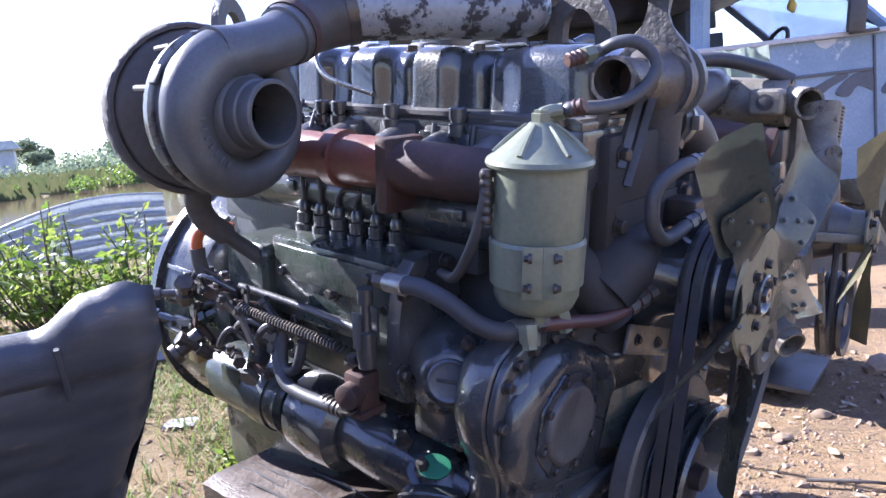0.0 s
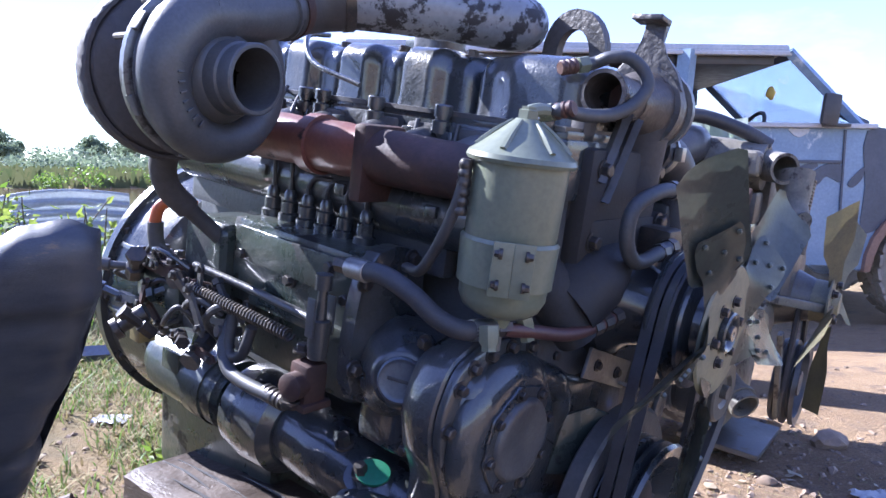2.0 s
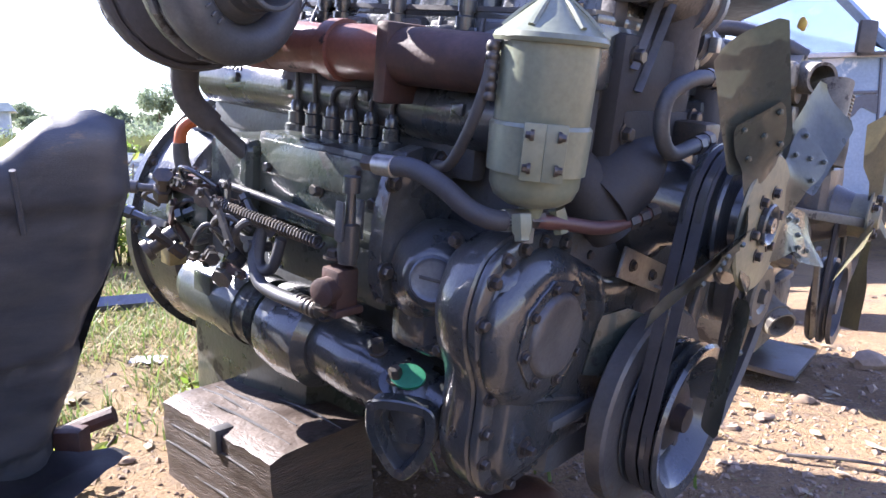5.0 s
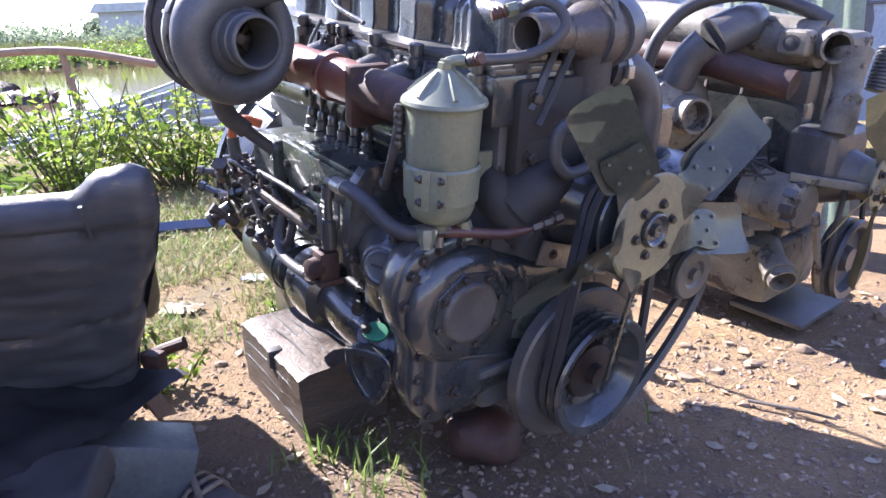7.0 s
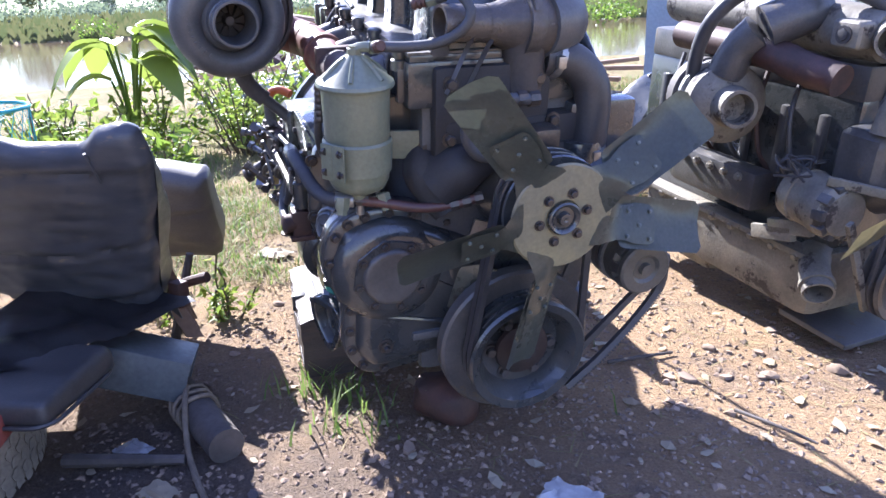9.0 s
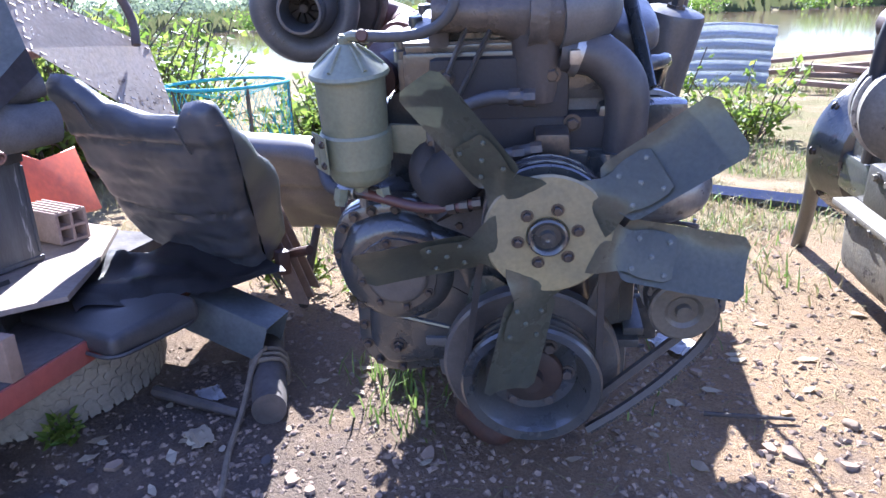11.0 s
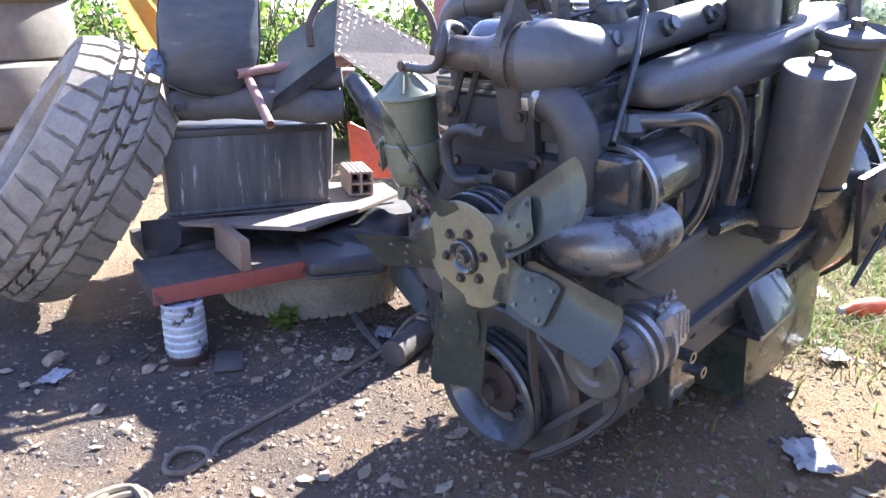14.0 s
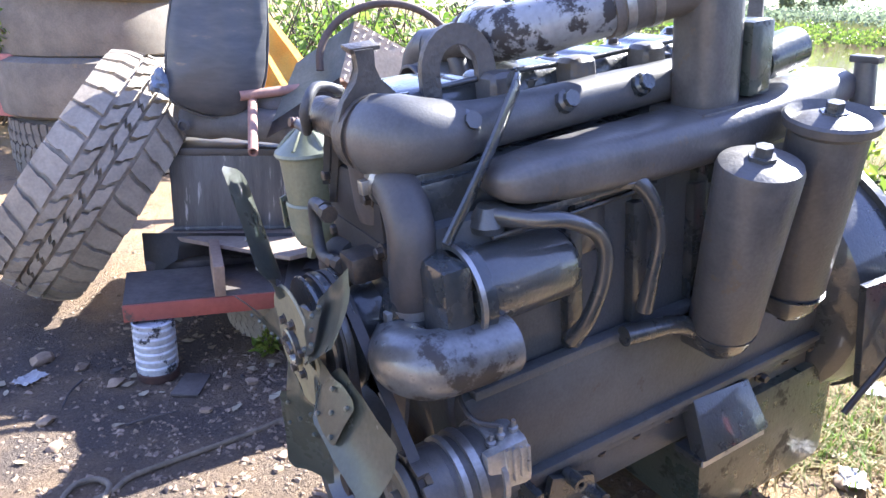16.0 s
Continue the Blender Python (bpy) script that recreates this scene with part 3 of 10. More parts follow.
def engine_block():
    bm = bmesh.new()
    box(bm, (-0.005, 0.50, 0.24), (0.31, 0.78, 0.42), 0.012)
    box(bm, (0.0, 0.52, 0.112), (0.35, 0.80, 0.178), 0.02)
    block = part("block", bump_up(bm, 0.001, 30), BLOCK, engine)
    # ledges along both sides
    for c, size, bv in (((0.168, 0.52, 0.202), (0.022, 0.76, 0.016), 0.004), ((0.172, 0.53, 0.026), (0.034, 0.86, 0.014), 0.003), ((-0.178, 0.56, 0.33), (0.03, 0.62, 0.07), 0.012)):
        part("ledge", box(bmesh.new(), c, size, bv), BLOCK, block)
    for i in range(6):
        bm = bmesh.new()
        box(bm, (0.16, 0.20 + i * 0.125, 0.31), (0.02, 0.03, 0.2), 0.006)
        part("block_rib", bm, BLACK, block)
    # fuel gallery side of the block: a long rounded rail
    bm = bmesh.new()
    tube(bm, [(-0.185, 0.17, 0.385), (-0.185, 0.5, 0.385), (-0.185, 0.86, 0.385)], 0.048, 20, 4)
    part("side_rail", bm, BLACK, engine, "black cast rail with raised part numbers")
    for y in (0.25, 0.42, 0.60, 0.74):
        bm = bmesh.new()
        box(bm, (-0.232, y, 0.39), (0.012, 0.02, 0.016), 0.003)
        part("rail_boss", bm, BLACK, engine)
    # raised casting numbers on the shoulder of the rail
    for words, y, ang, size in (("G35320 A", 0.815, 28, 0.021), ("1 0-3-0 2-1", 0.80, 62, 0.015)):
        cu = bpy.data.curves.new("casting_number", "FONT")
        cu.body, cu.size, cu.extrude = words, size, 0.0012
        tmp = new("casting_number", cu)
        me = bpy.data.meshes.new_from_object(tmp)
        bpy.data.objects.remove(tmp)
        me.materials.append(BLACK)
        num = new("casting_number", me)
        num.parent = engine
        t = radians(ang)
        nrm = V(-math.cos(t), 0, math.sin(t))
        upw = V(math.sin(t), 0, math.cos(t))
        num.matrix_local = Matrix.Translation(V(-0.185, y, 0.385) + nrm * 0.0485 - upw * size * 0.35) @ Matrix((V(0, -1, 0), upw, nrm)).transposed().to_4x4()
        num["label"] = "raised casting number " + words


def oil_pan():
    bm = bmesh.new()
    box(bm, (0, 0.53, -0.035), (0.33, 0.86, 0.09), 0.02)
    box(bm, (0, 0.53, 0.008), (0.362, 0.88, 0.016), 0.003)
    part("oil_pan", bm, BLOCK, engine, "black sheet-steel oil pan under the block")
    bm = bmesh.new()
    box(bm, (0.005, 0.785, -0.165), (0.35, 0.37, 0.25), 0.02, taper=(1.03, 1.05))
    part("sump", bm, GREEN_BLACK, engine, "deep dark green sump of the oil pan")
    for x in (-0.176, 0.176):
        bolts(engine, [(x, 0.14 + 0.075 * i, 0.0005) for i in range(11)], (0, 0, -1), 0.006, 0.006)
    bolts(engine, [(0.175, 0.752, -0.01)], (1, 0, 0), 0.009, 0.014)
    # engine mount on the right side
    bm = bmesh.new()
    plate(bm, [(-0.075, -0.05), (0.085, -0.05), (0.075, 0.045), (-0.06, 0.055)], (0.2, 0.62, -0.03), axes((1, 0, 0.55), (0, 0, 1)), 0.035, 0.006)
    box(bm, (0.2, 0.62, -0.075), (0.06, 0.16, 0.014), 0.003)
    mount = part("engine_mount", bm, BLACK, engine, "wedge-shaped cast engine mount")
    bm = bmesh.new()
    box(bm, (0.231, 0.62, -0.075), (0.004, 0.155, 0.012), 0.001)
    part("bare_edge", bump_up(bm, 0.003, 60), ALU, mount, "bare edge where the paint has chipped off")


def cylinder_head():
    bm = bmesh.new()
    box(bm, (-0.03, 0.5, 0.465), (0.31, 0.80, 0.075), 0.008)
    box(bm, (-0.035, 0.5, 0.505), (0.29, 0.79, 0.014), 0.004)
    for i in range(11):
        box(bm, (-0.186, 0.13 + 0.072 * i, 0.462), (0.02, 0.02, 0.055), 0.004)
    part("cylinder_head", bm, BLACK, engine)
    bm = bmesh.new()
    box(bm, (-0.10, 0.5, 0.5125), (0.165, 0.785, 0.006), 0.0)
    part("gasket", bm, BLACK_MATT, engine, "bare edge of the rocker cover gasket")
    for y in (0.135, 0.29, 0.415, 0.53, 0.57, 0.69):
        tall = bmesh.new()
        lathe(tall, (-0.188, y, 0.485), (0, 0, 1), [(0, 0.0145), (0.016, 0.0145), (0.018, 0.010), (0.022, 0.010), (0.022, 0.0125), (0.036, 0.0125), (0.038, 0.010), (0.038, 0)], 12)
        part("head_stud", tall, BLACK, engine)


def rocker_cover(y0, y1, front=False):
    """A pressed cover: a bulging lobe towards the rear and a hollow beside the bolt."""
    bm = bmesh.new()
    n = 34
    rings = []
    for i in range(n + 1):
        t = i / n
        y = y1 + (y0 - y1) * t
        hollow_in = 0.55 * (1 - smooth01((t - 0.16) / 0.3)) if front else 0.8 * smooth01((t - 0.5) / 0.16)
        e = min(t, 1 - t) * (y1 - y0)
        end = 1 - max(0.0, 1 - e / (0.04 if front and t > 0.5 else 0.02)) ** 2
        xl, xr = -0.135 + 0.03 * hollow_in, 0.036 - 0.012 * hollow_in
        top = 0.602 - 0.008 * hollow_in
        xl, xr, top = xl + 0.018 * (1 - end), xr - 0.018 * (1 - end), top - 0.022 * (1 - end)
        r = 0.03
        ring = [(xl - 0.004, 0.508), (xl, 0.53)]
        ring += [(xl + r - r * math.cos(radians(a)), top - r + r * math.sin(radians(a))) for a in (0, 18, 36, 54, 72, 90)]
        ring += [(xr - r + r * math.sin(radians(a)), top - r + r * math.cos(radians(a))) for a in (0, 18, 36, 54, 72, 90)]
        ring += [(xr, 0.53), (xr + 0.004, 0.508)]
        rings.append([bm.verts.new(V(x, y, z)) for x, z in ring])
    m = len(rings[0])
    for p, q in zip(rings, rings[1:]):
        for j in range(m):
            bm.faces.new((p[j], p[(j + 1) % m], q[(j + 1) % m], q[j]))
    bm.faces.new(rings[0])
    bm.faces.new(rings[-1][::-1])
    cover = part("rocker_cover", bump_up(bm, 0.0012, 34, y0), BLACK, engine, "glossy black pressed rocker cover wet with oil", sharp=0.9)
    bm = bmesh.new()
    box(bm, (-0.05, (y0 + y1) / 2, 0.511), (0.188, y1 - y0 + 0.003, 0.007), 0.002)
    part("cover_flange", bm, BLACK, cover)
    yb = y1 + (y0 - y1) * (0.3 if front else 0.72)
    bolts(cover, [(-0.075, yb, 0.595)], NZ, 0.009, 0.009)


def exhaust_manifold():
    # three stubby logs joined by thick bands
    y_stops = [(0.175, 0.335, BLACK_MATT), (0.345, 0.455, RUST), (0.46, 0.60, RUST)]
    for i, (a, b, m) in enumerate(y_stops):
        bm = bmesh.new()
        z0, z1 = 0.447, 0.447
        tube(bm, [(-0.243, a, z0), (-0.246, (a + b) / 2, z0), (-0.25, b, z1)], [0.033, 0.036, 0.036], 20, 5)
        part("manifold_log", bump_up(bm, 0.002, 30), RUST if i else RUST_DARK, engine, "rust brown exhaust manifold log")
    for y, m, r in ((0.34, RUST_DARK, 0.043), (0.458, RUST, 0.042)):
        bm = bmesh.new()
        if y < 0.4:
            box(bm, (-0.248, y, 0.437), (0.075, 0.022, 0.10), 0.006)
        else:
            lathe(bm, (-0.248, y - 0.012, 0.447), (0, 1, 0), [(0, 0.033), (0, r), (0.024, r), (0.024, 0.033)], 24)
        part("manifold_band", bm, m, engine)
    for y in (0.21, 0.30, 0.39, 0.50, 0.57):
        bm = bmesh.new()
        tube(bm, [(-0.24, y, 0.452), (-0.21, y + 0.01, 0.465), (-0.175, y + 0.015, 0.468)], [0.027, 0.023, 0.026], 14, 4)
        box(bm, (-0.186, y + 0.015, 0.468), (0.012, 0.068, 0.058), 0.006)
        part("manifold_port", bump_up(bm, 0.001, 60), BLACK_MATT, engine)
    bm = bmesh.new()
    tube(bm, [(-0.25, 0.60, 0.447), (-0.27, 0.65, 0.45), (-0.33, 0.66, 0.47)], 0.038, 16)
    part("manifold_elbow", bm, RUST, engine)


TC = V(-0.422, 0.455, 0.521)                 # middle of the compressor
TD = V(0.12, -0.99, 0.03).normalized()       # the way its mouth looks
TA = V(-0.16, -0.985, 0.02).normalized()     # the shaft behind it


def turbocharger():
    a = axes(TD)                              # z: mouth; x across; y up
    side, up = a.col[0].copy(), a.col[1].copy()
    if up.z < 0:
        up = -up
    if side.x < 0:
        side = -side
    turbo = part("turbocharger", lathe(bmesh.new(), TC - TD * 0.025, TD, [(0, 0), (0, 0.092), (0.006, 0.095), (0.016, 0.09), (0.018, 0.05)], 44),
                 IRON_GREY, engine, "grey cast turbocharger with an open round inlet")
    # the snail: a scroll that grows clockwise from the right and leaves at the top towards the engine
    bm = bmesh.new()
    pts, rs = [], []
    n = 46
    for i in range(n + 1):
        k = i / n
        t = radians(62 - 332 * k)
        r = 0.017 + 0.017 * k
        pts.append(TC + (side * math.cos(t) + up * math.sin(t)) * (0.104 - r) + TD * (0.004 + 0.3 * (r - 0.017)))
        rs.append(r)
    tube(bm, pts, rs, 22, smooth=False)
    part("volute", bump_up(bm, 0.001, 45), IRON_GREY, turbo, sharp=1.0)
    # inlet mouth: a bell out of the recess, a step, and a turned lip
    bm = bmesh.new()
    lathe(bm, TC, TD, [(-0.01, 0.074), (0.0, 0.066), (0.012, 0.056), (0.03, 0.049), (0.034, 0.0445), (0.05, 0.042), (0.052, 0.0395), (0.064, 0.0395), (0.066, 0.0412), (0.073, 0.0412), (0.0745, 0.0395), (0.0745, 0.0355),
                       (0.06, 0.0345), (0.03, 0.031), (0.005, 0.03)], 48)
    part("inlet", bm, IRON_GREY, turbo, "turned inlet mouth")
    bm = bmesh.new()
    lathe(bm, TC - TD * 0.006, TD, [(0, 0.034), (0.008, 0.012), (0.03, 0.008), (0.034, 0)], 24)
    wheel = part("compressor_wheel", bm, IRON_DARK, turbo)
    for i in range(10):
        t = 2 * math.pi * i / 10
        w = side * math.cos(t) + up * math.sin(t)
        tang = TD.cross(w)
        bm = bmesh.new()
        at = TC + TD * 0.012
        bm.faces.new([bm.verts.new(p) for p in (at + w * 0.008, at + w * 0.03 + tang * 0.008, at + w * 0.03 + tang * 0.011 - TD * 0.014, at + w * 0.008 - TD * 0.014)])
        bmesh.ops.solidify(bm, geom=bm.faces[:], thickness=0.001)
        part("vane", bm, IRON_DARK, wheel)
    # the maker's cast lettering is left as plain raised bars
    for i in range(8):
        t = radians(172 + 8.5 * i)
        w = side * math.cos(t) + up * math.sin(t)
        bm = bmesh.new()
        box(bm, TC + w * (0.074 - 0.0004 * i) + TD * 0.0365, (0.003, 0.009, 0.003), 0.001, axes(TD, w))
        part("cast_mark", bm, IRON_GREY, turbo)
    # clamp ring, centre part and the sooty turbine housing
    bm = bmesh.new()
    lathe(bm, TC - TD * 0.036, TD, [(0, 0.085), (0, 0.1), (0.012, 0.103), (0.015, 0.098), (0.015, 0.085)], 44)
    part("clamp_ring", bm, ELBOW, turbo, "pale seam ring of the turbocharger")
    for t in (100, 150, 205, 260):
        w = side * math.cos(radians(t)) + up * math.sin(radians(t))
        bm = bmesh.new()
        box(bm, TC - TD * 0.022 + w * 0.1, (0.024, 0.014, 0.005), 0.002, axes(w, TD))
        part("clamp_plate", bm, IRON_GREY, turbo)
    bm = bmesh.new()
    lathe(bm, TC - TA * 0.125, TA, [(0, 0.05), (0.03, 0.055), (0.072, 0.075), (0.08, 0.07), (0.08, 0)], 32)
    part("bearing_housing", bm, IRON_DARK, turbo)
    bm = bmesh.new()
    lathe(bm, TC - TA * 0.19, TA, [(0, 0), (0, 0.075), (0.012, 0.1), (0.03, 0.112), (0.06, 0.112), (0.078, 0.103), (0.09, 0.075), (0.094, 0)], 52)
    part("turbine_housing", bump_up(bump_up(bm, 0.003, 28), 0.0015, 90), IRON_DARK, turbo, "sooty black turbine housing")
    # its rim is a rough cast toothed band
    bm = bmesh.new()
    lathe(bm, TC - TA * 0.15, TA, [(0, 0.108), (0, 0.1125), (0.004, 0.1155), (0.017, 0.1165), (0.03, 0.1155), (0.034, 0.1125), (0.034, 0.108)], 140)
    for v in bm.verts:
        v.co += noise.noise(v.co * 420) * 0.0014 * (v.co - (TC - TA * 0.133)).normalized()
    part("turbine_rim", bm, IRON_DARK, turbo, "rough toothed rim of the turbine housing")
    # turbine hold-down bolts along the rim
    for t in (80, 125, 160):
        w = side * math.cos(radians(t)) + up * math.sin(radians(t))
        bm = bmesh.new()
        rod(bm, TC - TA * 0.105 + w * 0.098, TC - TA * 0.052 + w * 0.1, 0.004, seg=8)
        part("stud", bm, IRON_DARK, turbo)
    # outlet of the scroll, rising to the hose
    bm = bmesh.new()
    tube(bm, [TC + up * 0.07 - side * 0.03 + TD * 0.008, TC + up * 0.074 + side * 0.02 + TD * 0.006, V(-0.355, 0.462, 0.604), V(-0.318, 0.474, 0.617)], [0.033, 0.034, 0.035, 0.036], 26)
    lathe(bm, V(-0.33, 0.47, 0.613), (1, 0.3, 0.35), [(0, 0.034), (0.002, 0.0395), (0.012, 0.0395), (0.014, 0.034)], 28)
    part("outlet", bump_up(bm, 0.001, 45), IRON_GREY, turbo)
    bm = bmesh.new()
    tube(bm, [V(-0.325, 0.472, 0.614), V(-0.29, 0.484, 0.628), V(-0.255, 0.482, 0.64), V(-0.215, 0.458, 0.65)], [0.04, 0.042, 0.0435, 0.0445], 26)
    part("boost_hose", bump_up(bm, 0.0006, 60), RUBBER, turbo, "black rubber boost hose")
    for p, d, r in (((-0.308, 0.478, 0.621), (1, 0.3, 0.4), 0.0425), ((-0.222, 0.463, 0.649), (0.8, -0.5, 0.2), 0.0462)):
        bm = bmesh.new()
        lathe(bm, V(*p) - V(*d).normalized() * 0.007, d, [(0, r - 0.003), (0, r), (0.014, r), (0.014, r - 0.003)], 32)
        rod(bm, V(*p) + V(-0.004, 0.014, r + 0.003), V(*p) + V(0.004, -0.014, r + 0.003), 0.0045, seg=8)
        part("hose_clamp", bm, BOLT if p[0] > -0.25 else RUST_DARK, turbo)
    # oil drain below
    bm = bmesh.new()
    tube(bm, [TC - TA * 0.10 + V(0, 0, -0.05), V(-0.40, 0.6, 0.40), V(-0.385, 0.61, 0.36), V(-0.355, 0.605, 0.33)], [0.02, 0.019, 0.018, 0.017], 14)
    part("drain_pipe", bm, IRON_DARK, turbo)
    bm = bmesh.new()
    tube(bm, [V(-0.36, 0.605, 0.335), V(-0.335, 0.6, 0.312), V(-0.305, 0.59, 0.285)], 0.012, 14)
    part("drain_hose", bm, RUBBER, turbo)


def intake_pipe():
    bm = bmesh.new()
    tube(bm, [V(-0.235, 0.47, 0.647), V(-0.16, 0.41, 0.651), V(-0.08, 0.352, 0.651), V(-0.044, 0.328, 0.651), V(-0.012, 0.32, 0.653), V(0.024, 0.335, 0.657), V(0.055, 0.382, 0.664), V(0.08, 0.43, 0.674), V(0.09, 0.47, 0.68)], [0.0405, 0.0405, 0.04, 0.04, 0.04, 0.04, 0.04, 0.04, 0.04], 30)
    pipe = part("intake_pipe", bm, CHIPPED, engine, "bent grey intake pipe with flaking paint")
    bm = bmesh.new()
    tube(bm, [V(0.085, 0.45, 0.677), V(0.1, 0.51, 0.69), V(0.125, 0.565, 0.7), V(0.143, 0.6, 0.69)], [0.044, 0.046, 0.046, 0.044], 24)
    part("intake_hose", bm, mat("faded rubber sleeve", (0.12, 0.11, 0.1), (0.08, 0.075, 0.07), 0.5, 0.65, scale=12, fine=160, bump=0.2), pipe, "faded rubber sleeve on the pipe")
    for p, d in ((V(0.088, 0.465, 0.68), V(0.25, 0.95, 0.2)), (V(0.1, 0.51, 0.69), V(0.35, 0.9, 0.2))):
        bm = bmesh.new()
        lathe(bm, p, d, [(0, 0.044), (0, 0.0485), (0.014, 0.0485), (0.014, 0.044)], 28)
        part("hose_clamp", bm, STEEL, pipe)


def lifting_eye(y, x, along, h=0.618):
    """An arched flat plate with a long hole, on a foot."""
    bm = bmesh.new()
    a = axes(along, (0, 0, 1))
    o = V(x, y, h)
    rows = []
    for k in range(19):
        t = math.pi * (k - 3) / 12
        if k < 3 or k > 15:
            sx = 1 if k < 3 else -1
            v = -0.075 + 0.025 * (k if k < 3 else 18 - k)
            po, pi_ = (sx * 0.056, v), (sx * 0.029, v)
        else:
            po, pi_ = (0.056 * math.cos(t), 0.064 * math.sin(t)), (0.029 * math.cos(t), 0.036 * math.sin(t))
        rows.append([bm.verts.new(o + a @ V(u, v, w)) for (u, v), w in ((po, -0.0075), (po, 0.0075), (pi_, 0.0075), (pi_, -0.0075))])
    for p, q in zip(rows, rows[1:]):
        for j in range(4):
            bm.faces.new((p[j], p[(j + 1) % 4], q[(j + 1) % 4], q[j]))
    for r in (rows[0], rows[-1]):
        bm.faces.new(r)
    box(bm, o + a @ V(0, -0.07, 0), (0.111, 0.03, 0.0155), 0.002, a)
    part("lifting_eye", bm, SCALE_IRON, engine, "arched black lifting eye")


def thermostat():
    # the big can in front of the head, its stub with a rusty mouth, the hanger bracket and the hoses below
    TH = V(0.008, 0.109, 0.552)
    bm = bmesh.new()
    lathe(bm, TH, (-0.92, -0.1, 0.05), [(-0.085, 0), (-0.085, 0.035), (-0.075, 0.046), (-0.035, 0.051), (0.0, 0.051), (0.02, 0.046), (0.05, 0.032), (0.07, 0.029)], 36)
    can = part("thermostat_housing", bump_up(bm, 0.0012, 40), OILY_BROWN, engine, "oily grey thermostat housing with an open stub")
    bm = bmesh.new()
    d = V(-0.92, -0.1, 0.05).normalized()
    hollow(bm, [TH + d * 0.05, TH + d * 0.09, TH + d * 0.146], 0.0285, 0.005, 28)
    part("open_stub", bump_up(bm, 0.0012, 120), OILY_BROWN, can, "open stub with a rusty inside")
    bm = bmesh.new()
    lathe(bm, TH + d * 0.07, d, [(0, 0), (0, 0.023), (0.001, 0.0)], 20)
    part("bore", bm, RUST_DARK, can)
    bm = bmesh.new()
    lathe(bm, TH - d * 0.012, d, [(0, 0.047), (0, 0.055), (0.026, 0.055), (0.026, 0.047)], 36)
    plate(bm, [(-0.05, -0.035), (0.05, -0.035), (0.04, -0.012), (0.018, 0.01), (0.0125, 0.026), (0.0145, 0.05), (-0.0145, 0.05), (-0.0125, 0.026), (-0.018, 0.01), (-0.04, -0.012)], TH + V(0, 0, 0.062), axes(d, (0, 0, 1)), 0.013, 0.002)
    box(bm, TH + V(-0.01, 0.004, 0.113), (0.03, 0.044, 0.007), 0.002, Matrix.Rotation(radians(8), 3, "Y"))
    part("hanger_bracket", bump_up(bm, 0.0018, 110), SCALE_IRON, can, "scaly black hanger bracket")
    # pipe from the can towards the rear along the head
    bm = bmesh.new()
    tube(bm, [V(0.03, 0.108, 0.552), V(0.07, 0.125, 0.553), V(0.086, 0.18, 0.55), V(0.08, 0.26, 0.55), V(0.08, 0.6, 0.555), V(0.08, 0.84, 0.555)], [0.056, 0.057, 0.046, 0.034, 0.031, 0.029], 26)
    rail = part("water_rail", bm, IRON_GREY, engine, "long grey water pipe along the head")
    for y in (0.20, 0.36, 0.50, 0.64, 0.78):
        bm = bmesh.new()
        lathe(bm, (0.085, y, 0.553), (0.8, 0, 0.35), [(0, 0), (0, 0.017), (0.036, 0.017), (0.04, 0.012), (0.048, 0.012), (0.048, 0)], 8)
        part("rail_plug", bm, BLACK, rail)
    for y in (0.29, 0.43, 0.57, 0.71):
        bm = bmesh.new()
        box(bm, (0.05, y, 0.575), (0.05, 0.05, 0.075), 0.018, seg=3)
        part("rail_port", bm, BLACK_MATT, rail)
    # body below the can and the thick hose down to the water pump
    bm = bmesh.new()
    lathe(bm, (0.01, 0.105, 0.43), (0, 0, 1), [(0, 0.03), (0.02, 0.034), (0.08, 0.036), (0.11, 0.045)], 20)
    part("riser", bm, IRON_DARK, can)
    bm = bmesh.new()
    tube(bm, [V(0.045, 0.105, 0.498), V(0.095, 0.1, 0.49), V(0.132, 0.092, 0.452), V(0.136, 0.086, 0.39), V(0.128, 0.085, 0.31)], 0.0315, 22)
    part("radiator_hose", bm, RUBBER, engine, "thick bent rubber coolant hose")
    for p, dd in ((V(0.06, 0.104, 0.497), V(0.9, 0, -0.3)), (V(0.131, 0.086, 0.338), V(0, 0, 1))):
        bm = bmesh.new()
        lathe(bm, p, dd, [(0, 0.0315), (0, 0.0345), (0.012, 0.0345), (0.012, 0.0315)], 24)
        box(bm, p + V(0, -0.038, 0.0), (0.014, 0.012, 0.02), 0.002)
        part("hose_clamp", bm, STEEL, engine)


def filter_line(pts, r, material, name, label=""):
    bm = bmesh.new()
    tube(bm, [V(*p) for p in pts], r, 12)
    return part(name, bm, material, engine, label)


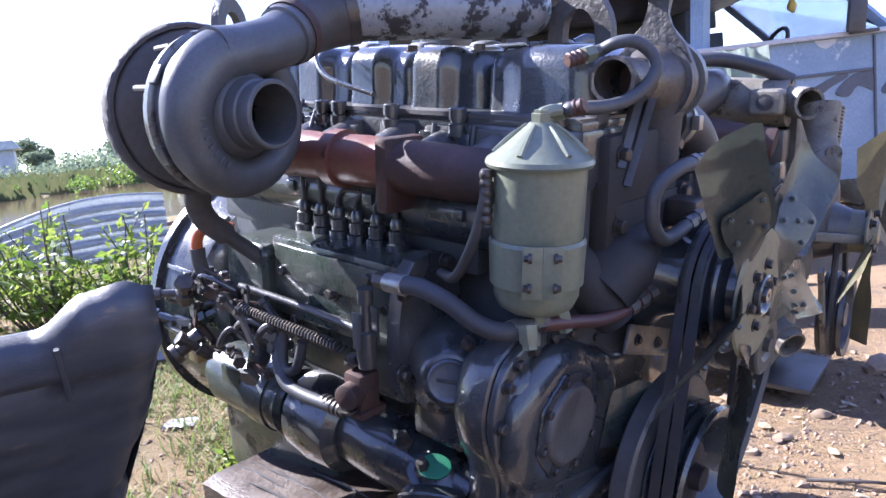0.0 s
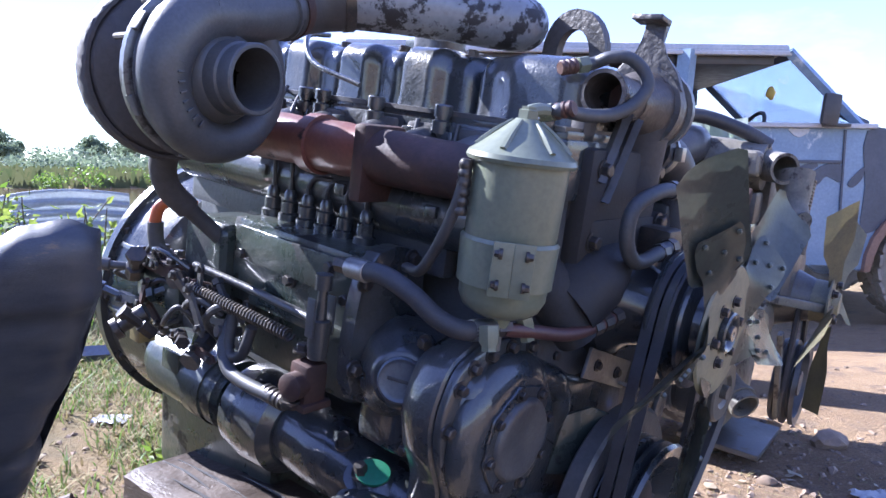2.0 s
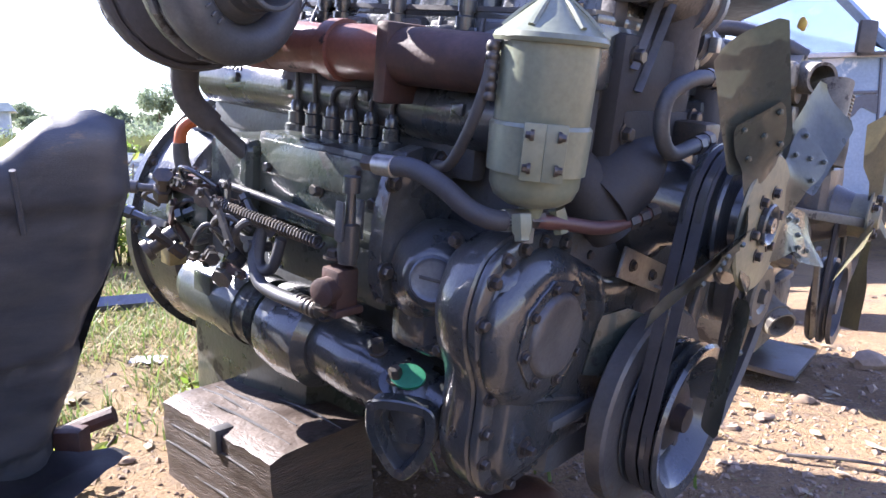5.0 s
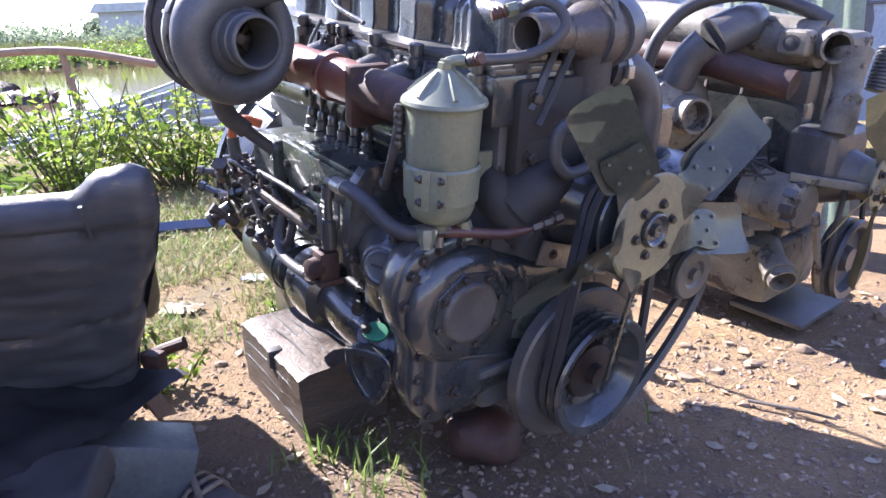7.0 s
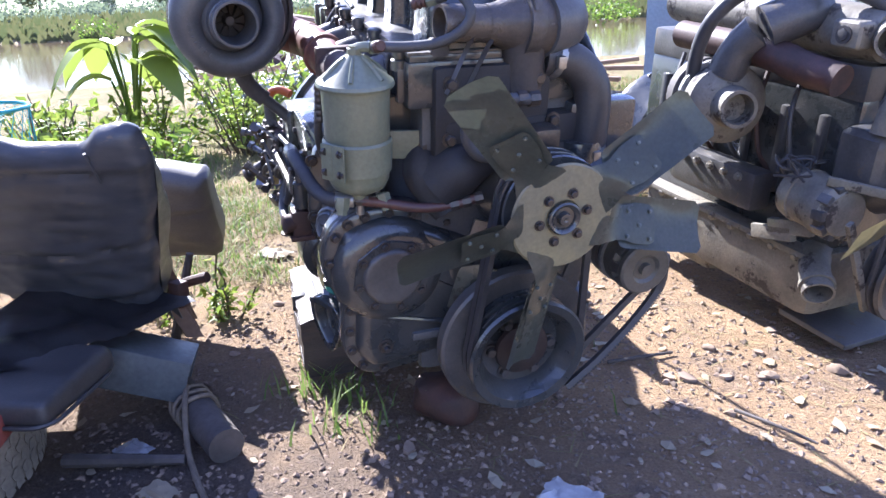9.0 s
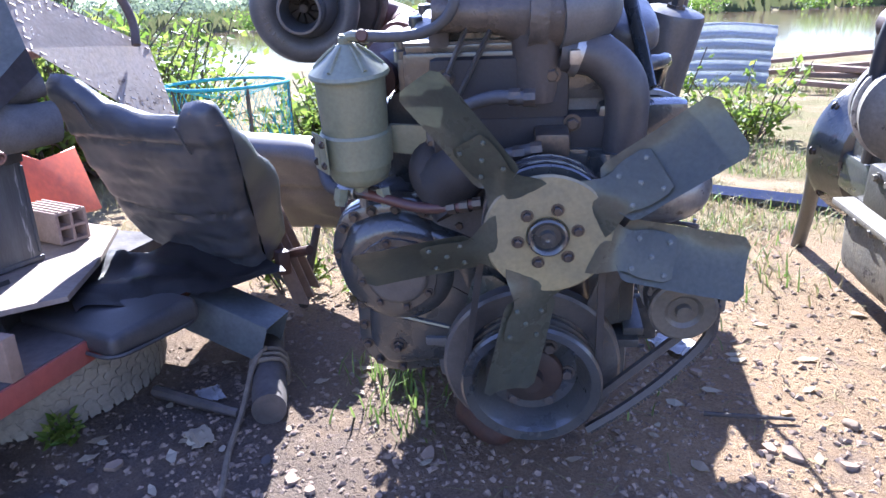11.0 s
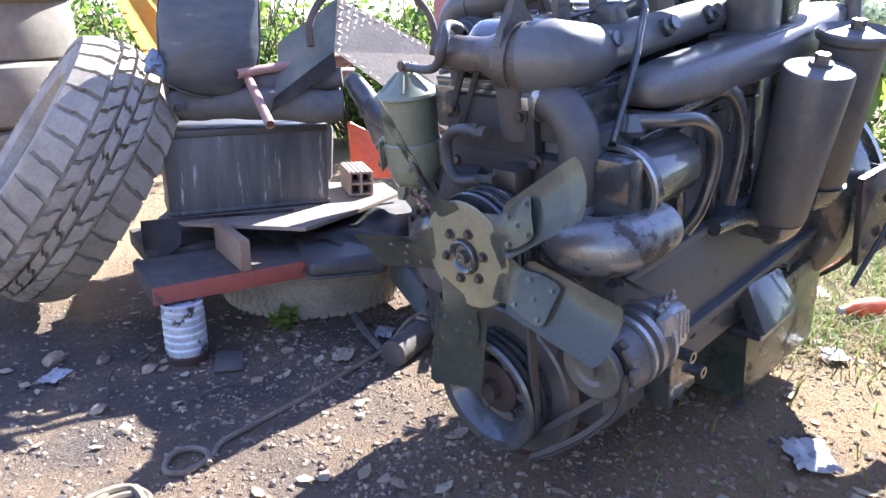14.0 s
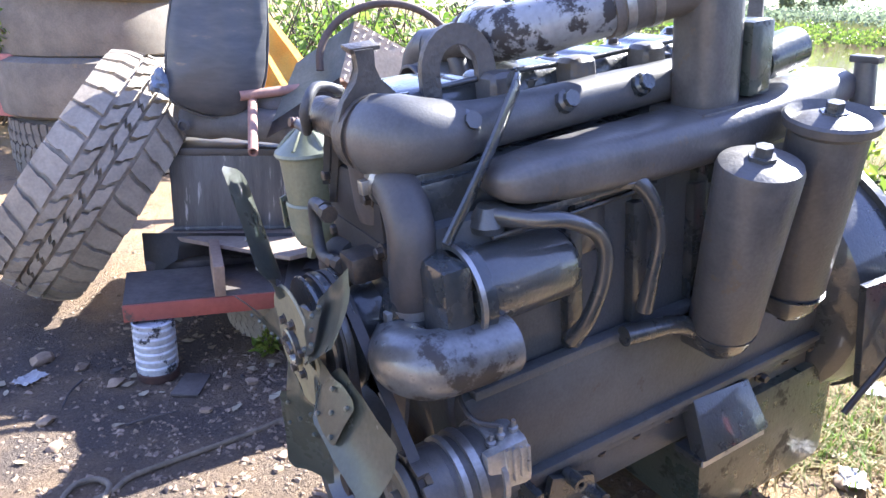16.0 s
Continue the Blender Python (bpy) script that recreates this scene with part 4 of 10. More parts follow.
def fuel_filter():
    c = V(-0.266, 0.106, 0.30)
    d = V(0.0, 0.0, 1)
    bm = bmesh.new()
    lathe(bm, c, d, [(-0.012, 0), (-0.012, 0.012), (0.0, 0.014), (0.004, 0.03), (0.012, 0.043), (0.025, 0.049), (0.172, 0.053), (0.172, 0)], 44)
    can = part("fuel_filter", bm, OLIVE, engine, "grey olive fuel filter can with a conical lid")
    bm = bmesh.new()
    lathe(bm, c + d * 0.172, d, [(0, 0.05), (0.0, 0.0585), (0.004, 0.0605), (0.009, 0.0585), (0.012, 0.054), (0.043, 0.017), (0.047, 0.012), (0.047, 0)], 44)
    lid = part("lid", bm, OLIVE, can)
    for i in range(6):
        bm = bmesh.new()
        t = radians(60 * i + 10)
        w = V(math.cos(t), math.sin(t), 0)
        tube(bm, [c + d * 0.186 + w * 0.05, c + d * 0.203 + w * 0.033, c + d * 0.217 + w * 0.015], [0.0045, 0.0035, 0.002], 6)
        part("rib", bm, OLIVE, lid)
    bm = bmesh.new()
    lathe(bm, c + d * 0.216, d, [(0, 0), (0, 0.0115), (0.012, 0.0115), (0.013, 0.0085), (0.016, 0.0085), (0.016, 0)], 6)
    part("nut", bm, OLIVE, lid, "hexagon union on the lid")
    bm = bmesh.new()
    lathe(bm, c + d * 0.04, d, [(0, 0.049), (0, 0.0535), (0.048, 0.055), (0.052, 0.052)], 44)
    part("mounting_band", bm, OLIVE, can)
    lug = bmesh.new()
    w = V(-0.75, -0.62, 0).normalized()
    t = V(0.62, -0.75, 0).normalized()
    for s in (-0.011, 0.011):
        box(lug, c + w * 0.062 + t * s + d * 0.066, (0.022, 0.003, 0.058), 0.001, axes(d, w))
    part("clamp_lug", lug, OLIVE, can)
    bolts(can, [c + w * 0.064 + t * 0.014 + d * z for z in (0.05, 0.083)], t, 0.004, 0.005)
    bolts(can, [c + w * 0.064 - t * 0.014 + d * z for z in (0.05, 0.083)], -t, 0.004, 0.005)
    bm = bmesh.new()
    plate(bm, [(-0.03, -0.02), (0.055, -0.03), (0.055, 0.02), (-0.03, 0.026)], V(-0.185, 0.125, 0.365), axes((0, -1, 0), (0, 0, 1)), 0.006, 0.001)
    part("bracket", bm, OLIVE, can)
    bolts(can, [V(-0.15, 0.12, 0.36)], NY, 0.008, 0.008)
    for x in (-0.03, 0.035):
        bm = bmesh.new()
        lathe(bm, c + V(x, -0.01, -0.004), V(x * 6, -0.3, -1), [(0, 0.012), (0.018, 0.012), (0.022, 0.009), (0.028, 0.009), (0.028, 0)], 6)
        part("drain_plug", bm, OLIVE, can)
    bm = bmesh.new()
    lathe(bm, c + d * -0.04, d, [(0, 0), (0, 0.007), (0.03, 0.007), (0.03, 0)], 10)
    part("drain_stem", bm, STEEL, can)
    # hose from the lid to the thermostat bracket and round the can of the thermostat
    bm = bmesh.new()
    loop = [c + d * 0.229 + V(0.03, -0.012, 0.001), V(-0.235, 0.083, 0.533), V(-0.195, 0.08, 0.531), V(-0.149, 0.07, 0.536), V(-0.118, 0.06, 0.552), V(-0.102, 0.055, 0.573), V(-0.103, 0.064, 0.592), V(-0.114, 0.08, 0.604), V(-0.122, 0.1, 0.602), V(-0.124, 0.118, 0.594), V(-0.145, 0.128, 0.588)]
    tube(bm, loop, 0.0078, 12)
    part("return_hose", bm, GREY_HOSE, engine, "grey hose looping from the fuel filter lid")
    for p, dd in ((loop[0], (loop[1] - loop[0]).normalized()), (loop[-1], (loop[-1] - loop[-2]).normalized())):
        bm = bmesh.new()
        lathe(bm, p - dd * 0.014, dd, [(0, 0), (0, 0.0105), (0.014, 0.0105), (0.014, 0.007), (0.018, 0.007)], 6)
        part("hose_nut", bm, OLIVE, engine)
        bm = bmesh.new()
        lathe(bm, p + dd * 0.002, dd, ridged(3, 0.0075, 0.0092), 14)
        part("hose_ferrule", bm, RUST_DARK, engine, "crimped brown hose end")
    bm = bmesh.new()
    tube(bm, [c + d * 0.21, c + d * 0.225, c + d * 0.229 + V(0.012, -0.005, 0.001), c + d * 0.229 + V(0.022, -0.009, 0.001)], 0.0075, 10)
    part("lid_elbow", bm, OLIVE, can)
    # braided hose: from the pump, sagging across to below the filter
    bm = bmesh.new()
    tube(bm, [V(-0.352, 0.235, 0.328), V(-0.352, 0.205, 0.33), V(-0.345, 0.17, 0.318), V(-0.332, 0.14, 0.297), V(-0.316, 0.117, 0.288), V(-0.285, 0.106, 0.287)], 0.0112, 16)
    hose = part("braided_hose", bm, HOSE, engine, "thick grey braided fuel hose with pale sleeves")
    for p, dd in ((V(-0.352, 0.262, 0.326), V(0, -1, 0.05)), (V(-0.305, 0.113, 0.287), V(0.9, -0.25, -0.02))):
        bm = bmesh.new()
        lathe(bm, p, dd, [(0, 0), (0, 0.0122), (0.03, 0.0128), (0.031, 0.0105)], 20)
        part("sleeve", bm, STEEL, hose, "pale metal hose sleeve")
        bm = bmesh.new()
        q = p - dd.normalized() * 0.02 if p.y > 0.2 else p + dd.normalized() * 0.034
        lathe(bm, q, dd, [(0, 0), (0, 0.0098), (0.02, 0.0098), (0.02, 0)], 6)
        part("hose_nut", bm, BOLT, hose)
    filter_line([(-0.262, 0.10, 0.285), (-0.22, 0.085, 0.28), (-0.17, 0.07, 0.273), (-0.12, 0.06, 0.277), (-0.085, 0.055, 0.285)], 0.0085, BROWN_HOSE, "fuel_hose", "brown fuel hose below the filter")
    for p in (V(-0.125, 0.061, 0.276), V(-0.105, 0.058, 0.28), V(-0.085, 0.055, 0.285)):
        bm = bmesh.new()
        lathe(bm, p, V(0.9, -0.2, 0.2), [(0, 0), (0, 0.011), (0.014, 0.011), (0.014, 0)], 8)
        part("hose_union", bm, BOLT, engine)
    bm = bmesh.new()
    lathe(bm, V(-0.29, 0.108, 0.287), V(1, -0.1, 0), [(0, 0), (0, 0.01), (0.05, 0.008), (0.05, 0)], 10)
    part("hose_union", bm, BOLT, engine)
    # thin black hose behind the filter, up to the pump's rail
    filter_line([(-0.315, 0.14, 0.47), (-0.318, 0.143, 0.43), (-0.318, 0.16, 0.38), (-0.305, 0.195, 0.335), (-0.28, 0.24, 0.325)], 0.0065, RUBBER, "vent_hose", "black hose behind the fuel filter")
    bm = bmesh.new()
    lathe(bm, V(-0.316, 0.141, 0.41), V(0, 0, 1), ridged(6, 0.010, 0.0078), 12)
    part("hose_ferrule", bm, BOLT, engine)


def timing_cover():
    # flange outline in x and z, seen from the fan's side
    out = [(-0.312, 0.233), (-0.331, 0.183), (-0.325, 0.135), (-0.303, 0.083), (-0.302, 0.041), (-0.303, -0.003), (-0.286, -0.046), (-0.248, -0.072), (-0.16, -0.065), (-0.05, -0.06),
           (0.06, -0.055), (0.11, -0.02), (0.12, 0.1), (0.09, 0.2), (0.0, 0.21), (-0.05, 0.205), (-0.095, 0.226), (-0.158, 0.252), (-0.205, 0.262), (-0.25, 0.261), (-0.284, 0.252)]
    sm = loop_smooth(out, 4)

    def ring(d, y):
        return [V(u, y, v) for u, v in inset(sm, d)]
    case = part("gear_case", bump_up(loft(bmesh.new(), [ring(0.012, 0.185), ring(0.004, 0.176), ring(-0.002, 0.15), ring(-0.002, 0.131), ring(0.002, 0.128)]), 0.001, 45), BLACK, engine, "black timing gear case")
    cover = part("timing_cover", loft(bmesh.new(), [ring(0.004, 0.1275), ring(0.0, 0.125), ring(0.0, 0.118), ring(0.003, 0.115), ring(0.021, 0.114), ring(0.0235, 0.109), ring(0.027, 0.103), ring(0.034, 0.099), ring(0.046, 0.0975)]), BLACK, engine,
                 "glossy black timing cover bolted round its edge", sharp=1.0)
    # round bulge with its bolted cap
    c = V(-0.219, 0, 0.146)
    bm = bmesh.new()
    lathe(bm, c + V(0, 0.114, 0), NY, [(0, 0.1), (0.004, 0.101), (0.012, 0.098), (0.02, 0.09), (0.026, 0.08), (0.028, 0.073), (0.028, 0)], 60)
    part("gear_bulge", bm, BLACK, cover, sharp=1.0)
    bm = bmesh.new()
    tube(bm, [V(-0.17, 0.108, 0.215), V(-0.125, 0.103, 0.19), V(-0.1, 0.106, 0.15), V(-0.1, 0.11, 0.11)], [0.01, 0.02, 0.02, 0.012], 16)
    part("shoulder", bm, BLACK, cover, sharp=1.2)
    tabs = []
    for k in range(72):
        t = 2 * math.pi * k / 72
        tabs.append((0.0665 + 0.0045 * max(0.0, math.cos(8 * (t - radians(12)))) ** 2, t))
    bm = bmesh.new()
    loft(bm, [[c + V(r * g * math.cos(t), y, r * g * math.sin(t)) for r, t in tabs] for y, g in ((0.0865, 0.99), (0.0835, 1.0), (0.082, 0.985))])
    cap = part("inspection_cap", bm, BLACK, cover, "round bolted inspection cap")
    bm = bmesh.new()
    lathe(bm, c + V(0, 0.083, 0), NY, [(0, 0.053), (0.004, 0.052), (0.0075, 0.0485), (0.0085, 0.044), (0.0075, 0.03), (0.0075, 0)], 48)
    part("cap_disc", bump_up(bm, 0.0008, 60), BLACK_MATT, cap, "dull domed middle of the cap")
    bolts(cap, [c + V(0.0605 * math.cos(radians(45 * i + 12)), 0.082, 0.0605 * math.sin(radians(45 * i + 12))) for i in range(8)], NY, 0.0058, 0.006)
    ring_in = inset(sm, 0.011)
    bolts(cover, [(ring_in[i][0], 0.1145, ring_in[i][1]) for i in (1, 5, 9, 13, 17, 21, 25, 29, 33, 37, 65, 69, 73, 77, 81)], NY, 0.0068, 0.008)
    bolts(cover, [(-0.231, 0.0975, -0.004)], NY, 0.010, 0.006)
    bolts(cover, [(-0.231, 0.092, -0.004)], NY, 0.0062, 0.01)
    for p, q, r in ((V(-0.16, 0.097, 0.0), V(-0.1, 0.097, -0.002), 0.006), (V(-0.235, 0.098, 0.06), V(-0.12, 0.096, 0.03), 0.005)):
        part("cover_rib", tube(bmesh.new(), [p, q], r, 8), BLACK, cover)
    # oil filler boss with its slotted plug
    pd = V(-0.80, -0.58, 0.16).normalized()
    pc = V(-0.266, 0.233, 0.188)
    bm = bmesh.new()
    lathe(bm, pc, pd, [(-0.03, 0.07), (0.0, 0.064), (0.018, 0.054), (0.034, 0.04), (0.042, 0.036), (0.044, 0.032), (0.044, 0)], 36)
    box(bm, (-0.25, 0.245, 0.16), (0.085, 0.085, 0.15), 0.02, seg=3)
    boss = part("filler_boss", bump_up(bm, 0.0012, 50), BLACK, engine, sharp=0.9)
    bolts(boss, [(-0.285, 0.19, 0.245), (-0.296, 0.19, 0.11)], NX, 0.007, 0.009)
    for k in range(6):
        part("cast_mark", box(bmesh.new(), V(-0.2935, 0.268, 0.14 + 0.011 * k), (0.003, 0.008, 0.006), 0.001), BLACK, boss)
    bm = bmesh.new()
    lathe(bm, pc + pd * 0.044, pd, [(0, 0.0285), (0.006, 0.0285), (0.008, 0.026), (0.0065, 0.0235), (0.006, 0.021), (0.006, 0)], 40)
    plug = part("filler_plug", bm, PLUG, engine, "round grey slotted filler plug")
    # black strip on the face for the slot's shade
    bm = bmesh.new()
    box(bm, pc + pd * 0.0505, (0.033, 0.0045, 0.003), 0.0008, axes(pd, (0, 0, 1)) @ Matrix.Rotation(radians(-8), 3, "Z"))
    part("slot", bm, RUBBER, plug)


def injection_pump():
    bm = bmesh.new()
    box(bm, (-0.255, 0.43, 0.262), (0.085, 0.29, 0.125), 0.008)
    box(bm, (-0.245, 0.44, 0.16), (0.07, 0.27, 0.09), 0.014)
    pump = part("injection_pump", bm, GREEN_BLACK, engine, "dark green in-line injection pump")
    bm = bmesh.new()
    box(bm, (-0.30, 0.43, 0.29), (0.006, 0.26, 0.05), 0.002)
    box(bm, (-0.303, 0.41, 0.217), (0.012, 0.20, 0.02), 0.004)
    part("side_cover", bm, GREEN_BLACK, pump)
    bolts(pump, [(-0.3, 0.315, 0.265), (-0.3, 0.54, 0.275), (-0.3, 0.43, 0.262), (-0.3, 0.35, 0.3), (-0.297, 0.52, 0.2)], NX, 0.008, 0.009)
    bm = bmesh.new()
    plate(bm, loop_smooth([(-0.05, -0.09), (0.05, -0.09), (0.06, 0.0), (0.05, 0.09), (-0.03, 0.1), (-0.06, 0.02)], 3), (-0.262, 0.285, 0.235), axes(NY, (0, 0, 1)), 0.022, 0.004)
    part("pump_flange", bm, BLACK, pump)
    bolts(pump, [(-0.315, 0.272, 0.3), (-0.318, 0.272, 0.19), (-0.235, 0.272, 0.325)], NY, 0.008, 0.008)
    # six delivery valves, each with its pipe to the head
    for i in range(6):
        y = 0.362 + 0.0412 * i
        bm = bmesh.new()
        lathe(bm, (-0.235, y, 0.318), (0, 0, 1), [(0, 0.0165), (0.016, 0.0165), (0.018, 0.0125), (0.034, 0.0125), (0.036, 0.0095), (0.046, 0.0095), (0.052, 0.0065), (0.052, 0)], 12)
        valve = part("delivery_valve", bm, BLACK, pump)
        bm = bmesh.new()
        yy = (0.19, 0.26, 0.33, 0.62, 0.68, 0.70)[i]
        if i < 4:
            tube(bm, [V(-0.235, y, 0.366), V(-0.236, y, 0.382), V(-0.233, y - 0.012, 0.396), V(-0.226, y - 0.04, 0.4), V(-0.215, yy + 0.02, 0.402 + 0.004 * i), V(-0.205, yy, 0.43), V(-0.19, yy, 0.5)], 0.0036, 7, 5)
        else:
            tube(bm, [V(-0.235, y, 0.366), V(-0.236, y, 0.40), V(-0.232, y + 0.012, 0.44), V(-0.215, y + 0.04, 0.48), V(-0.18, y + 0.06, 0.52)], 0.0036, 7, 5)
        part("fuel_line", bm, RUBBER, valve)
    # governor and linkage at the rear end
    bm = bmesh.new()
    box(bm, (-0.262, 0.625, 0.235), (0.11, 0.11, 0.15), 0.02, seg=3)
    box(bm, (-0.31, 0.70, 0.185), (0.07, 0.13, 0.06), 0.01)
    gov = part("governor", bm, GREEN_BLACK, engine, "governor housing of the injection pump")
    bm = bmesh.new()
    box(bm, (-0.325, 0.705, 0.222), (0.06, 0.115, 0.02), 0.004)
    part("governor_lid", bm, RUST_DARK, gov, "brown oily lid with bolts")
    bolts(gov, [(-0.325 + dx, 0.705 + dy, 0.232) for dx in (-0.02, 0.02) for dy in (-0.045, 0, 0.045)], NZ, 0.008, 0.008)
    random.seed(5)
    for i in range(16):
        bm = bmesh.new()
        p = V(-0.335 + random.uniform(-0.03, 0.03), 0.52 + 0.022 * i * 0.75 + random.uniform(-0.02, 0.02), 0.16 + random.uniform(-0.05, 0.06))
        d = V(random.uniform(-1, 0), random.uniform(-1, 1), random.uniform(-0.7, 0.7)).normalized()
        r = random.uniform(0.008, 0.016)
        n = random.uniform(0.03, 0.065)
        lathe(bm, p, d, [(0, 0), (0, r), (n * 0.4, r), (n * 0.42, r * 0.7), (n * 0.8, r * 0.7), (n * 0.82, r * 1.1), (n, r * 1.1), (n, 0)], random.choice((6, 12)))
        part("fitting", bm, random.choice((BLACK, BLACK_MATT, BOLT, GREEN_BLACK)), gov)
    # levers, clips and short pipes of the linkage
    for i in range(15):
        p = V(-0.34 + random.uniform(-0.03, 0.025), 0.50 + random.uniform(0, 0.27), 0.15 + random.uniform(-0.05, 0.08))
        t = random.uniform(0, 3.1)
        w = V(random.uniform(-0.4, 0.4), math.cos(t), math.sin(t)).normalized()
        L = random.uniform(0.03, 0.07)
        bm = bmesh.new()
        plate(bm, [(-L / 2, -0.007), (L / 2, -0.005), (L / 2 + 0.005, 0.0), (L / 2, 0.005), (-L / 2, 0.007), (-L / 2 - 0.008, 0.0)], p, Matrix((w, w.cross(V(-1, 0.1, 0.2)).normalized(), w.cross(w.cross(V(-1, 0.1, 0.2))).normalized())).transposed(), 0.005)
        lever = part("lever", bm, random.choice((BLACK, BLACK_MATT, RUST_DARK)), gov)
        bolts(lever, [p + w * L * 0.42, p - w * L * 0.42], (-1, 0.1, 0.2), 0.005, 0.007)
    for i in range(7):
        p = V(-0.33 + random.uniform(-0.02, 0.02), 0.50 + 0.04 * i, 0.19 + random.uniform(-0.03, 0.05))
        bm = bmesh.new()
        tube(bm, [p, p + V(-0.025, 0.02, 0.02), p + V(-0.03, 0.05, random.uniform(-0.02, 0.03)), p + V(0.01, 0.08, random.uniform(-0.05, 0.02))], random.uniform(0.003, 0.006), 8)
        part("short_pipe", bm, random.choice((BLACK, BLACK_MATT, RUBBER)), gov)
    bm = bmesh.new()
    box(bm, (-0.345, 0.735, 0.105), (0.03, 0.03, 0.036), 0.003)
    part("brass_fitting", bm, BRASS, gov, "square brass fitting")
    filter_line([(-0.29, 0.69, 0.315), (-0.315, 0.712, 0.322), (-0.335, 0.725, 0.305), (-0.337, 0.727, 0.262), (-0.332, 0.72, 0.235)], 0.0095, ORANGE, "orange_pipe", "bent orange pipe")
    bm = bmesh.new()
    tube(bm, [V(-0.337, 0.727, 0.285), V(-0.336, 0.726, 0.26), V(-0.332, 0.72, 0.235)], 0.0125, 12)
    part("pipe_boot", bm, RUBBER, engine)
    # return spring on its rod
    bm = bmesh.new()
    p0, p1 = V(-0.345, 0.60, 0.212), V(-0.338, 0.375, 0.205)
    n = 34
    helix = []
    for i in range(n * 8 + 1):
        t = i / (n * 8)
        w = 2 * math.pi * i / 8
        helix.append(p0.lerp(p1, t) + V(0.0075 * math.cos(w), 0, 0.0075 * math.sin(w)))
    tube(bm, helix, 0.0019, 5, smooth=False)
    part("return_spring", bm, BOLT, engine, "long oily return spring")
    filter_line([(-0.33, 0.62, 0.24), (-0.31, 0.50, 0.23), (-0.305, 0.34, 0.222)], 0.006, BLACK_MATT, "link_rod")
    # feed pump with its plunger, hoses to it
    bm = bmesh.new()
    box(bm, (-0.335, 0.335, 0.155), (0.036, 0.034, 0.056), 0.006)
    box(bm, (-0.335, 0.335, 0.128), (0.046, 0.046, 0.01), 0.003)
    lathe(bm, (-0.348, 0.335, 0.155), (-1, -0.2, 0), [(0, 0.018), (0.02, 0.018), (0.022, 0.014), (0.022, 0)], 16)
    feed = part("feed_pump", bm, RUST_DARK, engine, "rusty fuel feed pump with a hand plunger")
    bm = bmesh.new()
    lathe(bm, (-0.333, 0.325, 0.19), (0, 0, 1), [(0, 0), (0, 0.012), (0.015, 0.014), (0.05, 0.013), (0.052, 0.008), (0.09, 0.006), (0.09, 0.011), (0.11, 0.011), (0.11, 0)], 14)
    part("plunger", bm, BLACK, feed)
    bm = bmesh.new()
    for s in (-1, 1):
        box(bm, (-0.333 + s * 0.016, 0.325, 0.245), (0.004, 0.014, 0.05), 0.001)
    part("yoke", bm, IRON_GREY, feed)
    bolts(feed, [(-0.335, 0.35, 0.192), (-0.362, 0.335, 0.135)], NZ, 0.009, 0.009)
    filter_line([(-0.345, 0.36, 0.118), (-0.35, 0.40, 0.118), (-0.352, 0.45, 0.118), (-0.35, 0.49, 0.125), (-0.34, 0.515, 0.155), (-0.32, 0.52, 0.2)], 0.0095, GREY_HOSE, "feed_hose", "grey fuel hose below the pump")
    filter_line([(-0.335, 0.46, 0.19), (-0.34, 0.47, 0.15), (-0.342, 0.49, 0.138), (-0.34, 0.505, 0.15), (-0.33, 0.51, 0.2)], 0.008, RUBBER, "loop_hose", "black looped hose")
    bm = bmesh.new()
    lathe(bm, V(-0.346, 0.362, 0.118), V(0, 1, 0), ridged(5, 0.009, 0.0122), 12)
    part("hose_ferrule", bm, BOLT, engine)


